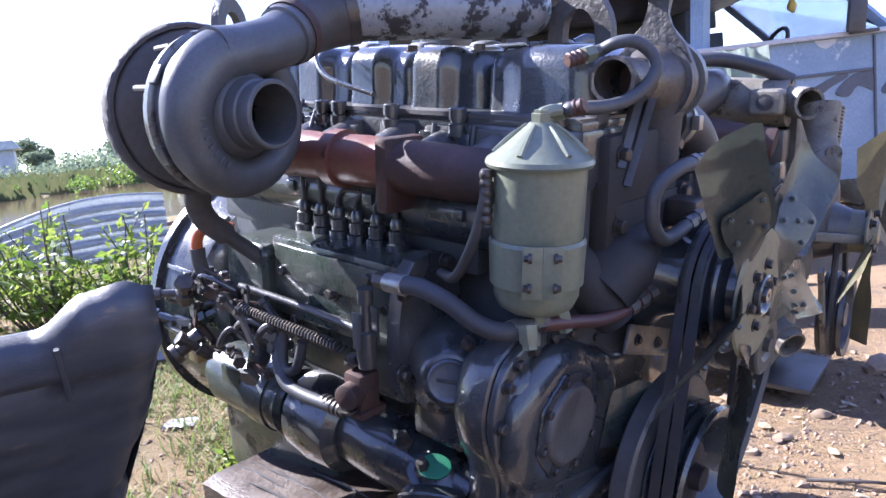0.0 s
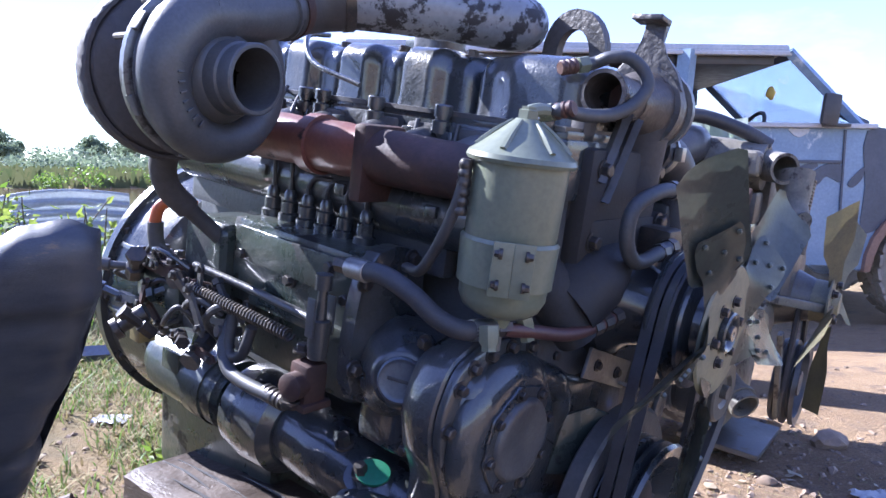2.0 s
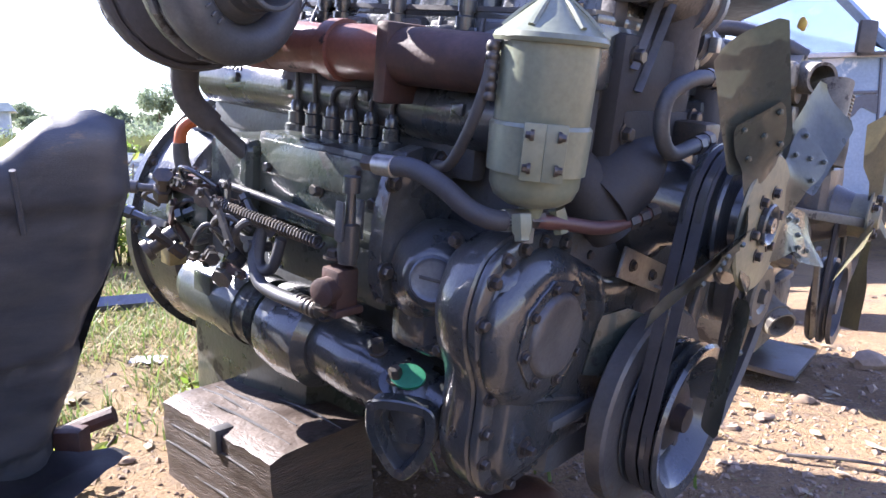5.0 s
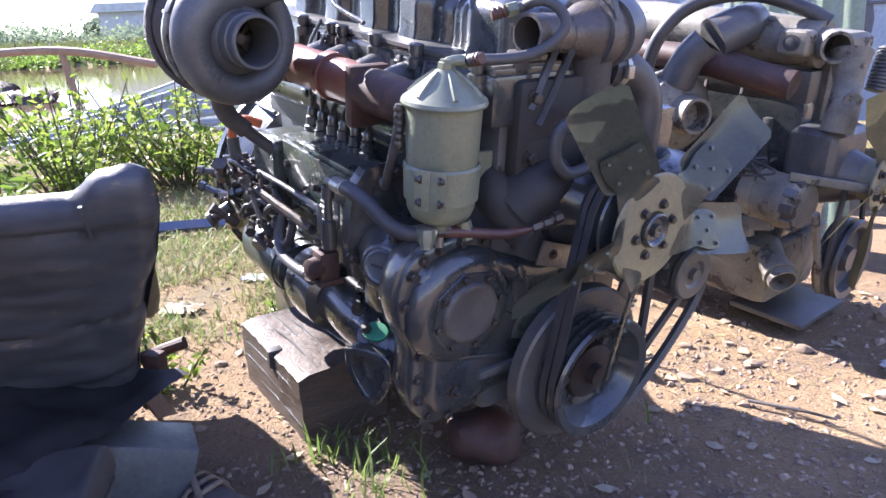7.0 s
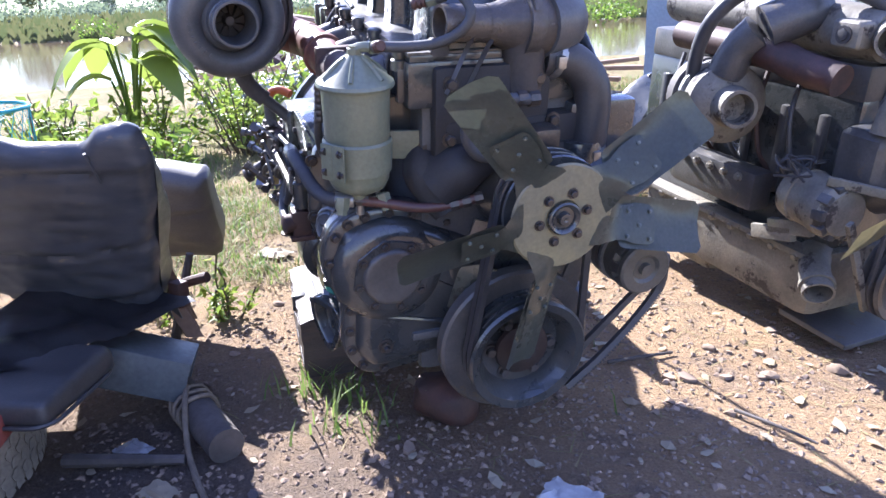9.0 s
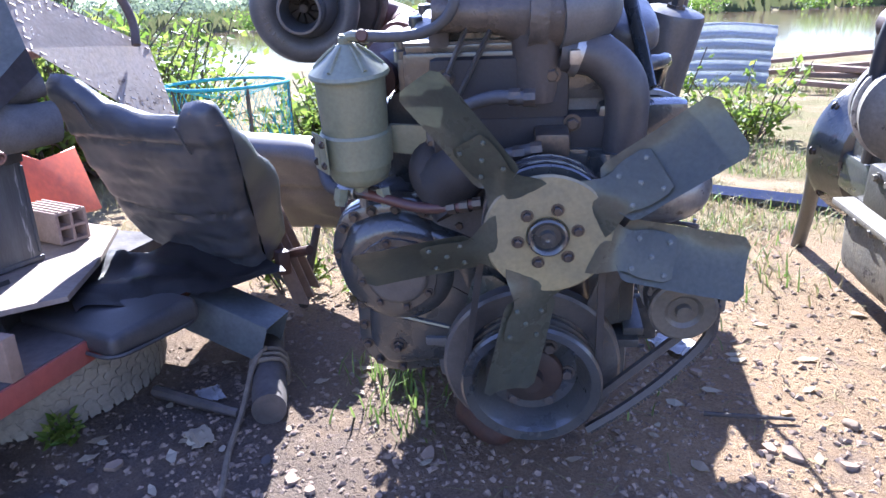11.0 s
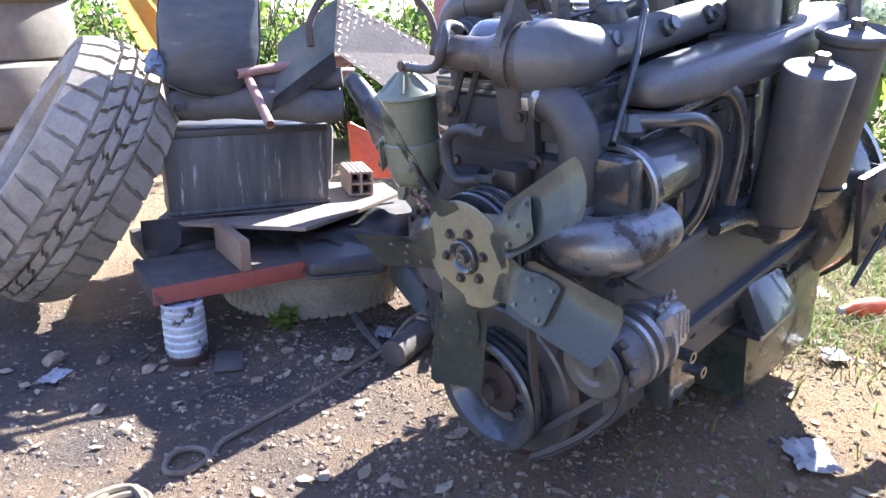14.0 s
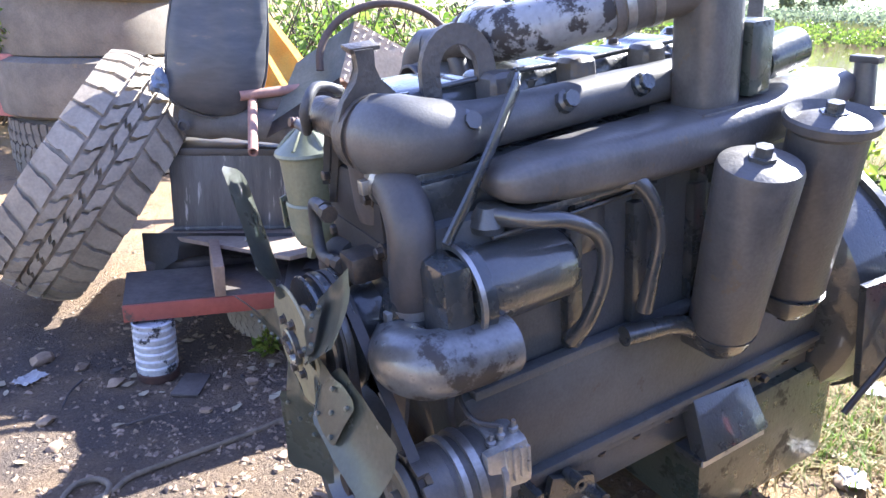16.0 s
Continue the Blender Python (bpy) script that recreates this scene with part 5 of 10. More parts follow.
def left_side_low():
    # starter motor, its solenoid, and the oil cooler casting in front of it
    bm = bmesh.new()
    lathe(bm, (-0.265, 0.56, 0.03), (0, 1, 0), [(0, 0), (0, 0.05), (0.01, 0.058), (0.2, 0.058), (0.202, 0.05), (0.23, 0.046), (0.235, 0)], 32)
    st = part("starter_motor", bm, GREEN_BLACK, engine, "dark green cylindrical starter motor")
    bm = bmesh.new()
    lathe(bm, (-0.265, 0.60, 0.03), (0, 1, 0), [(0, 0.058), (0, 0.061), (0.05, 0.061), (0.05, 0.058)], 32)
    box(bm, (-0.318, 0.69, 0.055), (0.006, 0.05, 0.045), 0.002)
    part("starter_band", bm, GREEN_BLACK, st)
    bolts(st, [(-0.29, 0.73, 0.085), (-0.29, 0.765, 0.08), (-0.28, 0.60, 0.088)], NZ, 0.008, 0.01)
    bm = bmesh.new()
    lathe(bm, (-0.25, 0.44, 0.02), (0, 1, 0), [(0, 0), (0, 0.055), (0.012, 0.072), (0.06, 0.076), (0.11, 0.07), (0.12, 0.055), (0.12, 0)], 28)
    part("drive_housing", bm, BLACK, engine)
    bm = bmesh.new()
    tube(bm, [V(-0.245, 0.47, 0.02), V(-0.25, 0.36, 0.018), V(-0.252, 0.27, 0.012), V(-0.25, 0.2, 0.005)], [0.052, 0.055, 0.05, 0.036], 26)
    part("oil_cooler", bump_up(bm, 0.001, 40), BLACK, engine, "glossy black oil cooler casting")
    bm = bmesh.new()
    tube(bm, [V(-0.255, 0.262, 0.03), V(-0.268, 0.245, 0.0), V(-0.272, 0.236, -0.035)], [0.042, 0.042, 0.036], 22)
    lathe(bm, (-0.276, 0.254, 0.03), V(-0.55, -0.35, 0.9), [(0, 0.03), (0.0, 0.036), (0.01, 0.036), (0.01, 0)], 24, squash=(1.1, 0.85))
    elbow = part("oil_elbow", bump_up(bm, 0.0015, 40), BLACK, engine, "oily black elbow with an open flanged mouth")
    ad = axes((-0.9, -0.42, -0.05), (0, 0, 1))
    lip = loop_smooth([(-0.04, 0.045), (0.03, 0.05), (0.045, 0.02), (0.036, -0.02), (0.012, -0.058), (-0.012, -0.058), (-0.04, -0.02), (-0.05, 0.012)], 4)
    at = V(-0.31, 0.228, -0.018)
    rows = [[at + ad @ V(u, v, h) for u, v in inset(lip, d)] for h, d in ((-0.014, 0.0), (0.004, 0.0), (0.006, 0.002), (0.006, 0.013), (0.003, 0.015), (-0.05, 0.019))]
    part("mouth", loft(bmesh.new(), rows), BLACK, elbow, "open flange of the oil elbow")
    # black heads painted as the shade in the bolt holes
    bolts(elbow, [at + ad @ V(u, v, 0.005) for u, v in ((-0.043, 0.036), (0.0, -0.052))], (-0.9, -0.42, -0.05), 0.005, 0.002, RUBBER, "bolt_hole")
    bm = bmesh.new()
    lathe(bm, (-0.2885, 0.2465, 0.05), V(-0.55, -0.35, 0.9), [(0, 0), (0, 0.021), (0.005, 0.021), (0.006, 0)], 24, squash=(1.1, 0.85))
    part("green_cap", bm, GREEN, engine, "bright green blanking cap")
    bolts(engine, [(-0.298, 0.258, 0.048), (-0.292, 0.3, 0.07), (-0.29, 0.41, 0.085), (-0.27, 0.43, 0.09)], (-0.4, -0.1, 1), 0.009, 0.016)


def flywheel_housing():
    bm = bmesh.new()
    lathe(bm, (0.0, 0.90, 0.07), (0, 1, 0), [(0, 0.16), (0.0, 0.2), (0.03, 0.245), (0.10, 0.262), (0.135, 0.262), (0.135, 0.275), (0.155, 0.275), (0.155, 0.24), (0.155, 0)], 64)
    fh = part("flywheel_housing", bm, BLACK, engine, "round black flywheel housing at the rear")
    bolts(fh, [(0.262 * math.cos(t), 1.034, 0.07 + 0.262 * math.sin(t)) for t in [2 * math.pi * i / 12 for i in range(12)]], NY, 0.008, 0.008)
    for t in (100, 128, 156, 184):
        bm = bmesh.new()
        w = V(math.cos(radians(t)), 0, math.sin(radians(t)))
        box(bm, V(0, 0.965, 0.07) + w * 0.262, (0.01, 0.11, 0.012), 0.003, axes(w, (0, 1, 0)))
        part("rib", bm, BLACK, fh)


def rear_arm():
    # black mounting arm on the side of the flywheel housing
    bm = bmesh.new()
    a = Matrix((V(0.2, 0.98, 0), V(0, 0, 1), V(0.98, -0.2, 0))).transposed()
    plate(bm, [(-0.12, 0.16), (-0.02, 0.17), (0.27, 0.045), (0.275, 0.0), (0.1, -0.02), (-0.1, -0.05)], (0.30, 0.98, 0.02), a, 0.014, 0.003)
    box(bm, V(0.312, 1.09, 0.125), (0.05, 0.3, 0.01), 0.003, Matrix.Rotation(radians(-11.5), 3, "Z") @ Matrix.Rotation(radians(-22), 3, "X"))
    lathe(bm, (0.33, 1.235, 0.04), (1, -0.2, 0), [(0, 0.012), (0, 0.024), (0.05, 0.024), (0.05, 0.012)], 20)
    arm = part("mounting_arm", bm, BLACK, engine, "black cast mounting arm with an eye at its end")
    bolts(arm, [(0.315, 0.92, 0.13), (0.315, 0.95, 0.03)], (1, -0.2, 0), 0.01, 0.012)
    bm = bmesh.new()
    tube(bm, [V(0.29, 0.78, 0.50), V(0.31, 0.86, 0.47), V(0.33, 0.93, 0.30), V(0.33, 0.92, 0.10), V(0.30, 0.82, -0.05)], 0.006, 8)
    part("cable", bm, RUBBER, engine, "black cable hanging past the oil filters")


def crank_pulley():
    bm = bmesh.new()
    lathe(bm, (0, 0.065, 0), NY, [(0, 0), (0, 0.139), (0.004, 0.145), (0.026, 0.145), (0.03, 0.14), (0.031, 0.12), (0.032, 0.09)], 64)
    p = part("crank_pulley", bm, BLACK_MATT, engine, "large black crankshaft pulley and damper")
    bm = bmesh.new()
    prof = [(0.03, 0.09), (0.033, 0.108)]
    for i in range(3):
        y = 0.034 + 0.016 * i
        prof += [(y, 0.11), (y + 0.003, 0.11), (y + 0.007, 0.096), (y + 0.009, 0.096), (y + 0.013, 0.11)]
    prof += [(0.082, 0.112), (0.087, 0.108), (0.083, 0.094), (0.055, 0.078), (0.045, 0.074), (0.043, 0.045), (0.052, 0.04), (0.052, 0)]
    lathe(bm, (0, 0.065, 0), NY, prof, 64)
    part("pulley_rim", bm, BLACK, p, "grooved black pulley rim")
    bm = bmesh.new()
    lathe(bm, (0, 0.016, 0), NY, [(0, 0.052), (0.008, 0.05), (0.012, 0.042), (0.012, 0.02), (0.028, 0.018), (0.028, 0)], 24)
    part("pulley_hub", bm, mat("dark rusty hub", (0.04, 0.024, 0.02), (0.022, 0.018, 0.016), 0.55, 0.75, scale=14, fine=180, bump=0.4), p, "dark rusty pulley hub")
    bolts(p, [(0.058 * math.cos(t), 0.02, 0.058 * math.sin(t)) for t in [2 * math.pi * i / 6 for i in range(6)]], NY, 0.009, 0.01, IRON_DARK)


FC = V(0.022, -0.053, 0.283)
PITCH = radians(31)


def fan():
    # hub plate: a dished disc that runs out into five arms
    angles = (127.7, 34.5, -11.5, -102, -168)
    bm = bmesh.new()
    lathe(bm, FC + V(0, 0.006, 0), NY, [(0, 0), (0, 0.086), (0.002, 0.089), (0.005, 0.086), (0.0065, 0.055), (0.006, 0.03), (0.003, 0.027), (0.003, 0)], 56)
    hub = part("fan", bm, FAN, engine, "five-bladed fan in faded olive paint")
    bm = bmesh.new()
    lathe(bm, FC, NY, [(0, 0.0275), (0.007, 0.0275), (0.009, 0.025), (0.007, 0.021), (0.002, 0.018), (0.002, 0.0115), (0.011, 0.01), (0.011, 0.004), (0.008, 0)], 40)
    part("hub_boss", bm, BLACK, hub, "dark turned hub with a centre boss")
    bolts(hub, [(FC.x + 0.0415 * math.cos(t), FC.y, FC.z + 0.0415 * math.sin(t)) for t in [2 * math.pi * (i + 0.2) / 6 for i in range(6)]], NY, 0.0062, 0.007)
    for i, ang in enumerate(angles):
        t = radians(ang)
        w = V(math.cos(t), 0, math.sin(t))               # outwards
        c = V(-math.sin(t), 0, math.cos(t))              # anticlockwise, seen from the front
        # arm: pressed out of the hub plate, twisting into the blade's pitch
        bm = bmesh.new()
        rows = []
        n = 12
        for k in range(n + 1):
            f = k / n
            r = 0.062 + 0.112 * f
            half = 0.046 - 0.018 * smooth01(f / 0.42) + 0.006 * smooth01((f - 0.42) / 0.25)
            if f > 0.9:
                half -= 0.006 * (f - 0.9) / 0.1
            p = PITCH * smooth01(f / 0.5)
            rows.append([bm.verts.new(FC + w * r + (c * math.cos(p) + V(0, 1, 0) * math.sin(p)) * half * s + V(0, 0.0005 - 0.004 * smooth01(f / 0.5) * (1 - 0.4 * s * s), 0)) for s in (-1, -0.6, -0.2, 0.2, 0.6, 1)])
        for p, q in zip(rows, rows[1:]):
            for j in range(5):
                bm.faces.new((p[j], p[j + 1], q[j + 1], q[j]))
        bmesh.ops.solidify(bm, geom=bm.faces[:], thickness=0.0032)
        part("fan_arm", bm, BLADE_GREEN, hub)
        # blade: a cambered sheet with rounded corners behind the arm
        bm = bmesh.new()
        rows = []
        n = 20
        for k in range(n + 1):
            f = k / n
            r = 0.098 + 0.176 * f
            e = min(f, 1 - f) * 0.176
            rc = 0.012 if f > 0.5 else 0.02
            half = 0.0455 - 0.002 * (1 - f) - (rc - math.sqrt(max(0.0, rc * rc - (rc - e) ** 2)) if e < rc else 0.0)
            row = []
            for s in (-1, -0.75, -0.5, -0.25, 0, 0.25, 0.5, 0.75, 1):
                camber = 0.008 * (1 - s * s)
                row.append(bm.verts.new(FC + w * r + (c * math.cos(PITCH) + V(0, 1, 0) * math.sin(PITCH)) * half * s + V(0, 0.001 + camber, 0) + V(0, 0.0015, 0) * noise.noise(V(f * 3, s * 2, i * 3.1))))
            rows.append(row)
        for p, q in zip(rows, rows[1:]):
            for j in range(8):
                bm.faces.new((p[j], p[j + 1], q[j + 1], q[j]))
        bmesh.ops.solidify(bm, geom=bm.faces[:], thickness=0.0025)
        blade = part("fan_blade", bm, BLADE_GREEN, hub, "grey olive sheet-metal fan blade with rivets")
        nrm = (c * math.cos(PITCH) + V(0, 1, 0) * math.sin(PITCH)).cross(w)
        if nrm.y > 0:
            nrm = -nrm
        spots = [(0.118, -0.022), (0.122, 0.02), (0.142, -0.002), (0.162, -0.024), (0.164, 0.022)]
        bolts(blade, [FC + w * r + (c * math.cos(PITCH) + V(0, 1, 0) * math.sin(PITCH)) * q + V(0, -0.0035, 0) + nrm * 0.002 for r, q in spots], nrm, 0.0024, 0.0014, BLADE_GREEN, "rivet")


def water_pump():
    bm = bmesh.new()
    lathe(bm, (0.02, 0.12, 0.286), NY, [(0, 0.09), (0.03, 0.085), (0.05, 0.06), (0.08, 0.05), (0.1, 0.04)], 32)
    box(bm, (0.07, 0.11, 0.31), (0.16, 0.08, 0.11), 0.02)
    wp = part("water_pump", bump_up(bm, 0.001, 40), BLACK, engine, "black cast water pump behind the fan")
    bm = bmesh.new()
    prof = [(0, 0), (0, 0.088)]
    for i in range(2):
        y = 0.004 + 0.022 * i
        prof += [(y, 0.09), (y + 0.003, 0.09), (y + 0.009, 0.074), (y + 0.012, 0.074), (y + 0.018, 0.09)]
    prof += [(0.048, 0.088), (0.048, 0.05), (0.07, 0.045), (0.07, 0)]
    lathe(bm, (0.02, 0.012, 0.286), NY, [(h - 0.01, r) for h, r in prof], 48)
    part("fan_pulley", bm, BLACK, wp)
    # outlet castings on the right side: elbow and the oil cooler can behind
    bm = bmesh.new()
    tube(bm, [V(0.10, 0.08, 0.28), V(0.17, 0.045, 0.30), V(0.215, 0.06, 0.305), V(0.222, 0.12, 0.302), V(0.222, 0.17, 0.30)], [0.045, 0.045, 0.044, 0.042, 0.04], 24)
    lathe(bm, (0.222, 0.165, 0.30), (0, 1, 0), [(0, 0.04), (0.004, 0.036), (0.006, 0)], 24)
    part("water_elbow", bm, ELBOW, engine, "greyish cast water elbow")
    bm = bmesh.new()
    lathe(bm, (0.175, 0.13, 0.365), (0, 1, 0), [(0, 0), (0, 0.062), (0.02, 0.064), (0.022, 0.053), (0.15, 0.052), (0.165, 0.045), (0.172, 0.03), (0.172, 0)], 36)
    oc = part("cooler_can", bm, BLACK, engine, "glossy black cooler can with a pale gasket")
    bm = bmesh.new()
    lathe(bm, (0.175, 0.126, 0.365), (0, 1, 0), [(0, 0.06), (0, 0.067), (0.007, 0.067), (0.007, 0.06)], 36)
    part("gasket_ring", bm, STEEL, oc)
    bm = bmesh.new()
    lathe(bm, (0.12, 0.09, 0.24), (0, 0, 1), [(0, 0), (0, 0.05), (0.08, 0.05), (0.12, 0.04), (0.12, 0)], 24)
    box(bm, (0.16, 0.105, 0.36), (0.13, 0.045, 0.13), 0.015)
    part("pump_body", bump_up(bm, 0.002, 40), BLACK, engine)
    # bent pipe from the cooler can down the side
    bm = bmesh.new()
    tube(bm, [V(0.15, 0.20, 0.45), V(0.20, 0.23, 0.448), V(0.22, 0.275, 0.44), V(0.222, 0.325, 0.405), V(0.22, 0.335, 0.35), V(0.21, 0.315, 0.28), V(0.19, 0.30, 0.24)], [0.017, 0.0115, 0.011, 0.011, 0.011, 0.011, 0.014], 16)
    lathe(bm, (0.15, 0.195, 0.43), (0.1, 0, 1), [(0, 0), (0, 0.024), (0.01, 0.026), (0.022, 0.02), (0.034, 0.014), (0.036, 0)], 14)
    part("cooler_pipe", bm, BLACK, engine, "bent oily black oil pipe on the side")
    bm = bmesh.new()
    tube(bm, [V(0.185, 0.40, 0.47), V(0.205, 0.425, 0.44), V(0.212, 0.445, 0.38), V(0.21, 0.435, 0.31), V(0.2, 0.43, 0.25)], [0.016, 0.012, 0.0105, 0.0105, 0.0135], 16)
    lathe(bm, (0.178, 0.40, 0.455), (0.2, 0, 1), [(0, 0), (0, 0.026), (0.008, 0.028), (0.02, 0.02), (0.032, 0.016), (0.034, 0)], 12)
    part("filter_pipe", bm, BLACK, engine)
    # coolant bypass loop in front, with its fittings
    bm = bmesh.new()
    tube(bm, [V(-0.005, 0.03, 0.452), V(-0.055, 0.035, 0.452), V(-0.10, 0.045, 0.43), V(-0.105, 0.045, 0.39), V(-0.08, 0.04, 0.362), V(-0.03, 0.035, 0.37), V(0.01, 0.035, 0.378)], 0.0095, 14)
    loop = part("bypass_hose", bm, GREY_HOSE, engine, "looped bypass hose with crimped ends")
    for p, d in ((V(-0.03, 0.034, 0.453), V(1, 0, 0)), (V(-0.01, 0.032, 0.452), V(1, 0, 0)), (V(-0.025, 0.036, 0.37), V(1, 0, 0.1)), (V(0.0, 0.036, 0.375), V(1, 0, 0.1))):
        bm = bmesh.new()
        lathe(bm, p, d, [(0, 0), (0, 0.0125), (0.016, 0.0125), (0.016, 0)], 8)
        part("crimp", bm, BOLT, loop)
    bm = bmesh.new()
    box(bm, (0.03, 0.06, 0.378), (0.05, 0.05, 0.04), 0.008)
    part("fitting", bm, BOLT, loop)
    # front plate of the head and bits round the pump
    bm = bmesh.new()
    box(bm, (-0.045, 0.10, 0.42), (0.2, 0.03, 0.15), 0.01)
    box(bm, (0.0, 0.105, 0.36), (0.26, 0.05, 0.10), 0.015)
    tube(bm, [V(-0.13, 0.1, 0.30), V(-0.10, 0.085, 0.33), V(-0.05, 0.085, 0.35)], [0.05, 0.045, 0.03], 18)
    tube(bm, [V(-0.15, 0.14, 0.34), V(-0.155, 0.11, 0.315), V(-0.12, 0.08, 0.26)], [0.03, 0.035, 0.03], 18)
    part("front_plate", bump_up(bm, 0.0015, 40), mat("dull sooty iron", (0.02, 0.02, 0.022), (0.04, 0.037, 0.034), 0.62, 0.85, scale=14, fine=200, bump=0.5), engine)
    for p, q in ((V(-0.055, 0.083, 0.535), V(-0.11, 0.083, 0.43)), (V(-0.085, 0.083, 0.545), V(-0.128, 0.083, 0.455))):
        bm = bmesh.new()
        tube(bm, [p, q], 0.009, 4, smooth=False, flat=(1, 0.4))
        part("brace", bm, BLACK_MATT, engine)
    bolts(engine, [(-0.12, 0.084, 0.47), (0.03, 0.084, 0.47), (-0.12, 0.084, 0.38), (0.06, 0.08, 0.40)], NY, 0.009, 0.01)


def alternator():
    c = V(0.23, 0.075, 0.137)
    bm = bmesh.new()
    lathe(bm, c + V(0, -0.06, 0), (0, 1, 0), [(0, 0), (0, 0.05), (0.006, 0.057), (0.03, 0.058), (0.032, 0.054), (0.06, 0.054), (0.062, 0.058), (0.095, 0.056), (0.105, 0.046), (0.105, 0)], 32)
    alt = part("alternator", bm, BLACK_MATT, engine, "black and silver alternator low on the side")
    for i in range(10):
        t = 2 * math.pi * i / 10
        bm = bmesh.new()
        w = V(math.cos(t), 0, math.sin(t))
        box(bm, c + w * 0.052 + V(0, -0.058, 0), (0.022, 0.024, 0.01), 0.003, axes(w, (0, 1, 0)))
        part("cooling_fin", bm, BLACK_MATT, alt)
    bm = bmesh.new()
    box(bm, c + V(0.022, 0.06, 0.022), (0.062, 0.045, 0.07), 0.012)
    box(bm, c + V(0.043, 0.035, 0.032), (0.018, 0.04, 0.045), 0.006)
    cover = part("rectifier_cover", bump_up(bm, 0.004, 60), ALU, alt, "dented bright aluminium end cover")
    for i in range(4):
        bm = bmesh.new()
        box(bm, c + V(0.053, 0.044 + 0.011 * i, 0.026), (0.006, 0.004, 0.056 - 0.005 * i), 0.001)
        part("rib", bm, ALU, cover)
    for y, z in ((0.05, 0.062), (0.07, 0.063), (0.035, 0.056)):
        bm = bmesh.new()
        lathe(bm, c + V(0.03, y, z - 0.004), (0.2, 0, 1), [(0, 0), (0, 0.007), (0.007, 0.007), (0.008, 0.003), (0.018, 0.003), (0.018, 0)], 8)
        part("terminal", bm, STEEL, cover)
    bm = bmesh.new()
    tube(bm, [c + V(0.03, 0.05, 0.074), c + V(0.02, 0.02, 0.09), c + V(-0.03, 0.03, 0.095), c + V(-0.07, 0.08, 0.09)], 0.0035, 8)
    part("lead", bm, RUBBER, alt, "black alternator lead")
    for y in (-0.02, 0.035):
        bm = bmesh.new()
        lathe(bm, c + V(0, y, 0), (0, 1, 0), [(0, 0.054), (0, 0.0605), (0.008, 0.0605), (0.008, 0.054)], 28)
        part("housing_flange", bm, ALU, alt, "scuffed aluminium flange")
    bm = bmesh.new()
    lathe(bm, c + V(0, 0.0, 0), (0, 1, 0), [(0, 0.053), (0, 0.0615), (0.012, 0.0615), (0.012, 0.053)], 28)
    part("strap", bm, STEEL, alt)
    bm = bmesh.new()
    lathe(bm, (0.223, 0.02, 0.137), NY, [(0, 0), (0, 0.046), (0.004, 0.05), (0.012, 0.036), (0.02, 0.05), (0.03, 0.05), (0.033, 0.046), (0.033, 0.028), (0.028, 0.022), (0.028, 0.012), (0.038, 0.011), (0.038, 0)], 36)
    part("alternator_pulley", bm, mat("greyed iron pulley", (0.12, 0.115, 0.1), (0.08, 0.078, 0.07), 0.4, 0.6, metal=0.2, scale=12, fine=160, bump=0.2), alt, "grey iron alternator pulley")
    # long adjusting arm and the lower bracket
    bm = bmesh.new()
    box(bm, (0.12, 0.045, 0.155), (0.035, 0.008, 0.2), 0.003, Matrix.Rotation(radians(20), 3, "Y"))
    part("adjusting_arm", bm, BLACK_MATT, alt)
    bm = bmesh.new()
    plate(bm, [(-0.06, -0.05), (0.06, -0.055), (0.05, 0.02), (-0.03, 0.05)], (0.195, 0.28, -0.03), axes((1, 0, 0), (0, 0, 1)), 0.012, 0.002)
    box(bm, (0.205, 0.205, -0.01), (0.05, 0.014, 0.09), 0.003)
    lathe(bm, (0.185, 0.335, -0.052), (1, 0, 0), [(0, 0), (0, 0.012), (0.035, 0.012), (0.035, 0.006), (0.02, 0.006), (0.02, 0)], 16)
    lathe(bm, (0.19, 0.285, 0.008), (1, 0, 0), [(0, 0), (0, 0.012), (0.035, 0.012), (0.035, 0.006), (0.02, 0.006), (0.02, 0)], 16)
    part("alternator_bracket", bm, BLACK, alt)


def sunlit_strip():
    # added pale steel: its brightness stands for sunlight on something further back
    bm = bmesh.new()
    box(bm, (-0.012, 0.083, 0.192), (0.14, 0.005, 0.042), 0.0015, Matrix.Rotation(radians(19), 3, "Y"))
    box(bm, (0.045, 0.07, 0.158), (0.03, 0.03, 0.005), 0.001, Matrix.Rotation(radians(19), 3, "Y"))
    st = part("sunlit_strip", bm, STEEL, engine, "bright steel strip standing for a sunlit object behind the fan")
    bolts(st, [(-0.05, 0.08, 0.206), (0.015, 0.08, 0.182)], NY, 0.006, 0.005)
    bm = bmesh.new()
    plate(bm, [(-0.06, -0.04), (0.05, -0.05), (0.06, 0.03), (0.0, 0.05), (-0.04, 0.04)], (-0.06, 0.07, 0.10), axes((-0.5, -0.85, 0.1), (0, 0, 1)), 0.006, 0.001)
    part("guard_plate", bm, GREEN_BLACK, engine, "dark green guard plate beside the timing cover")


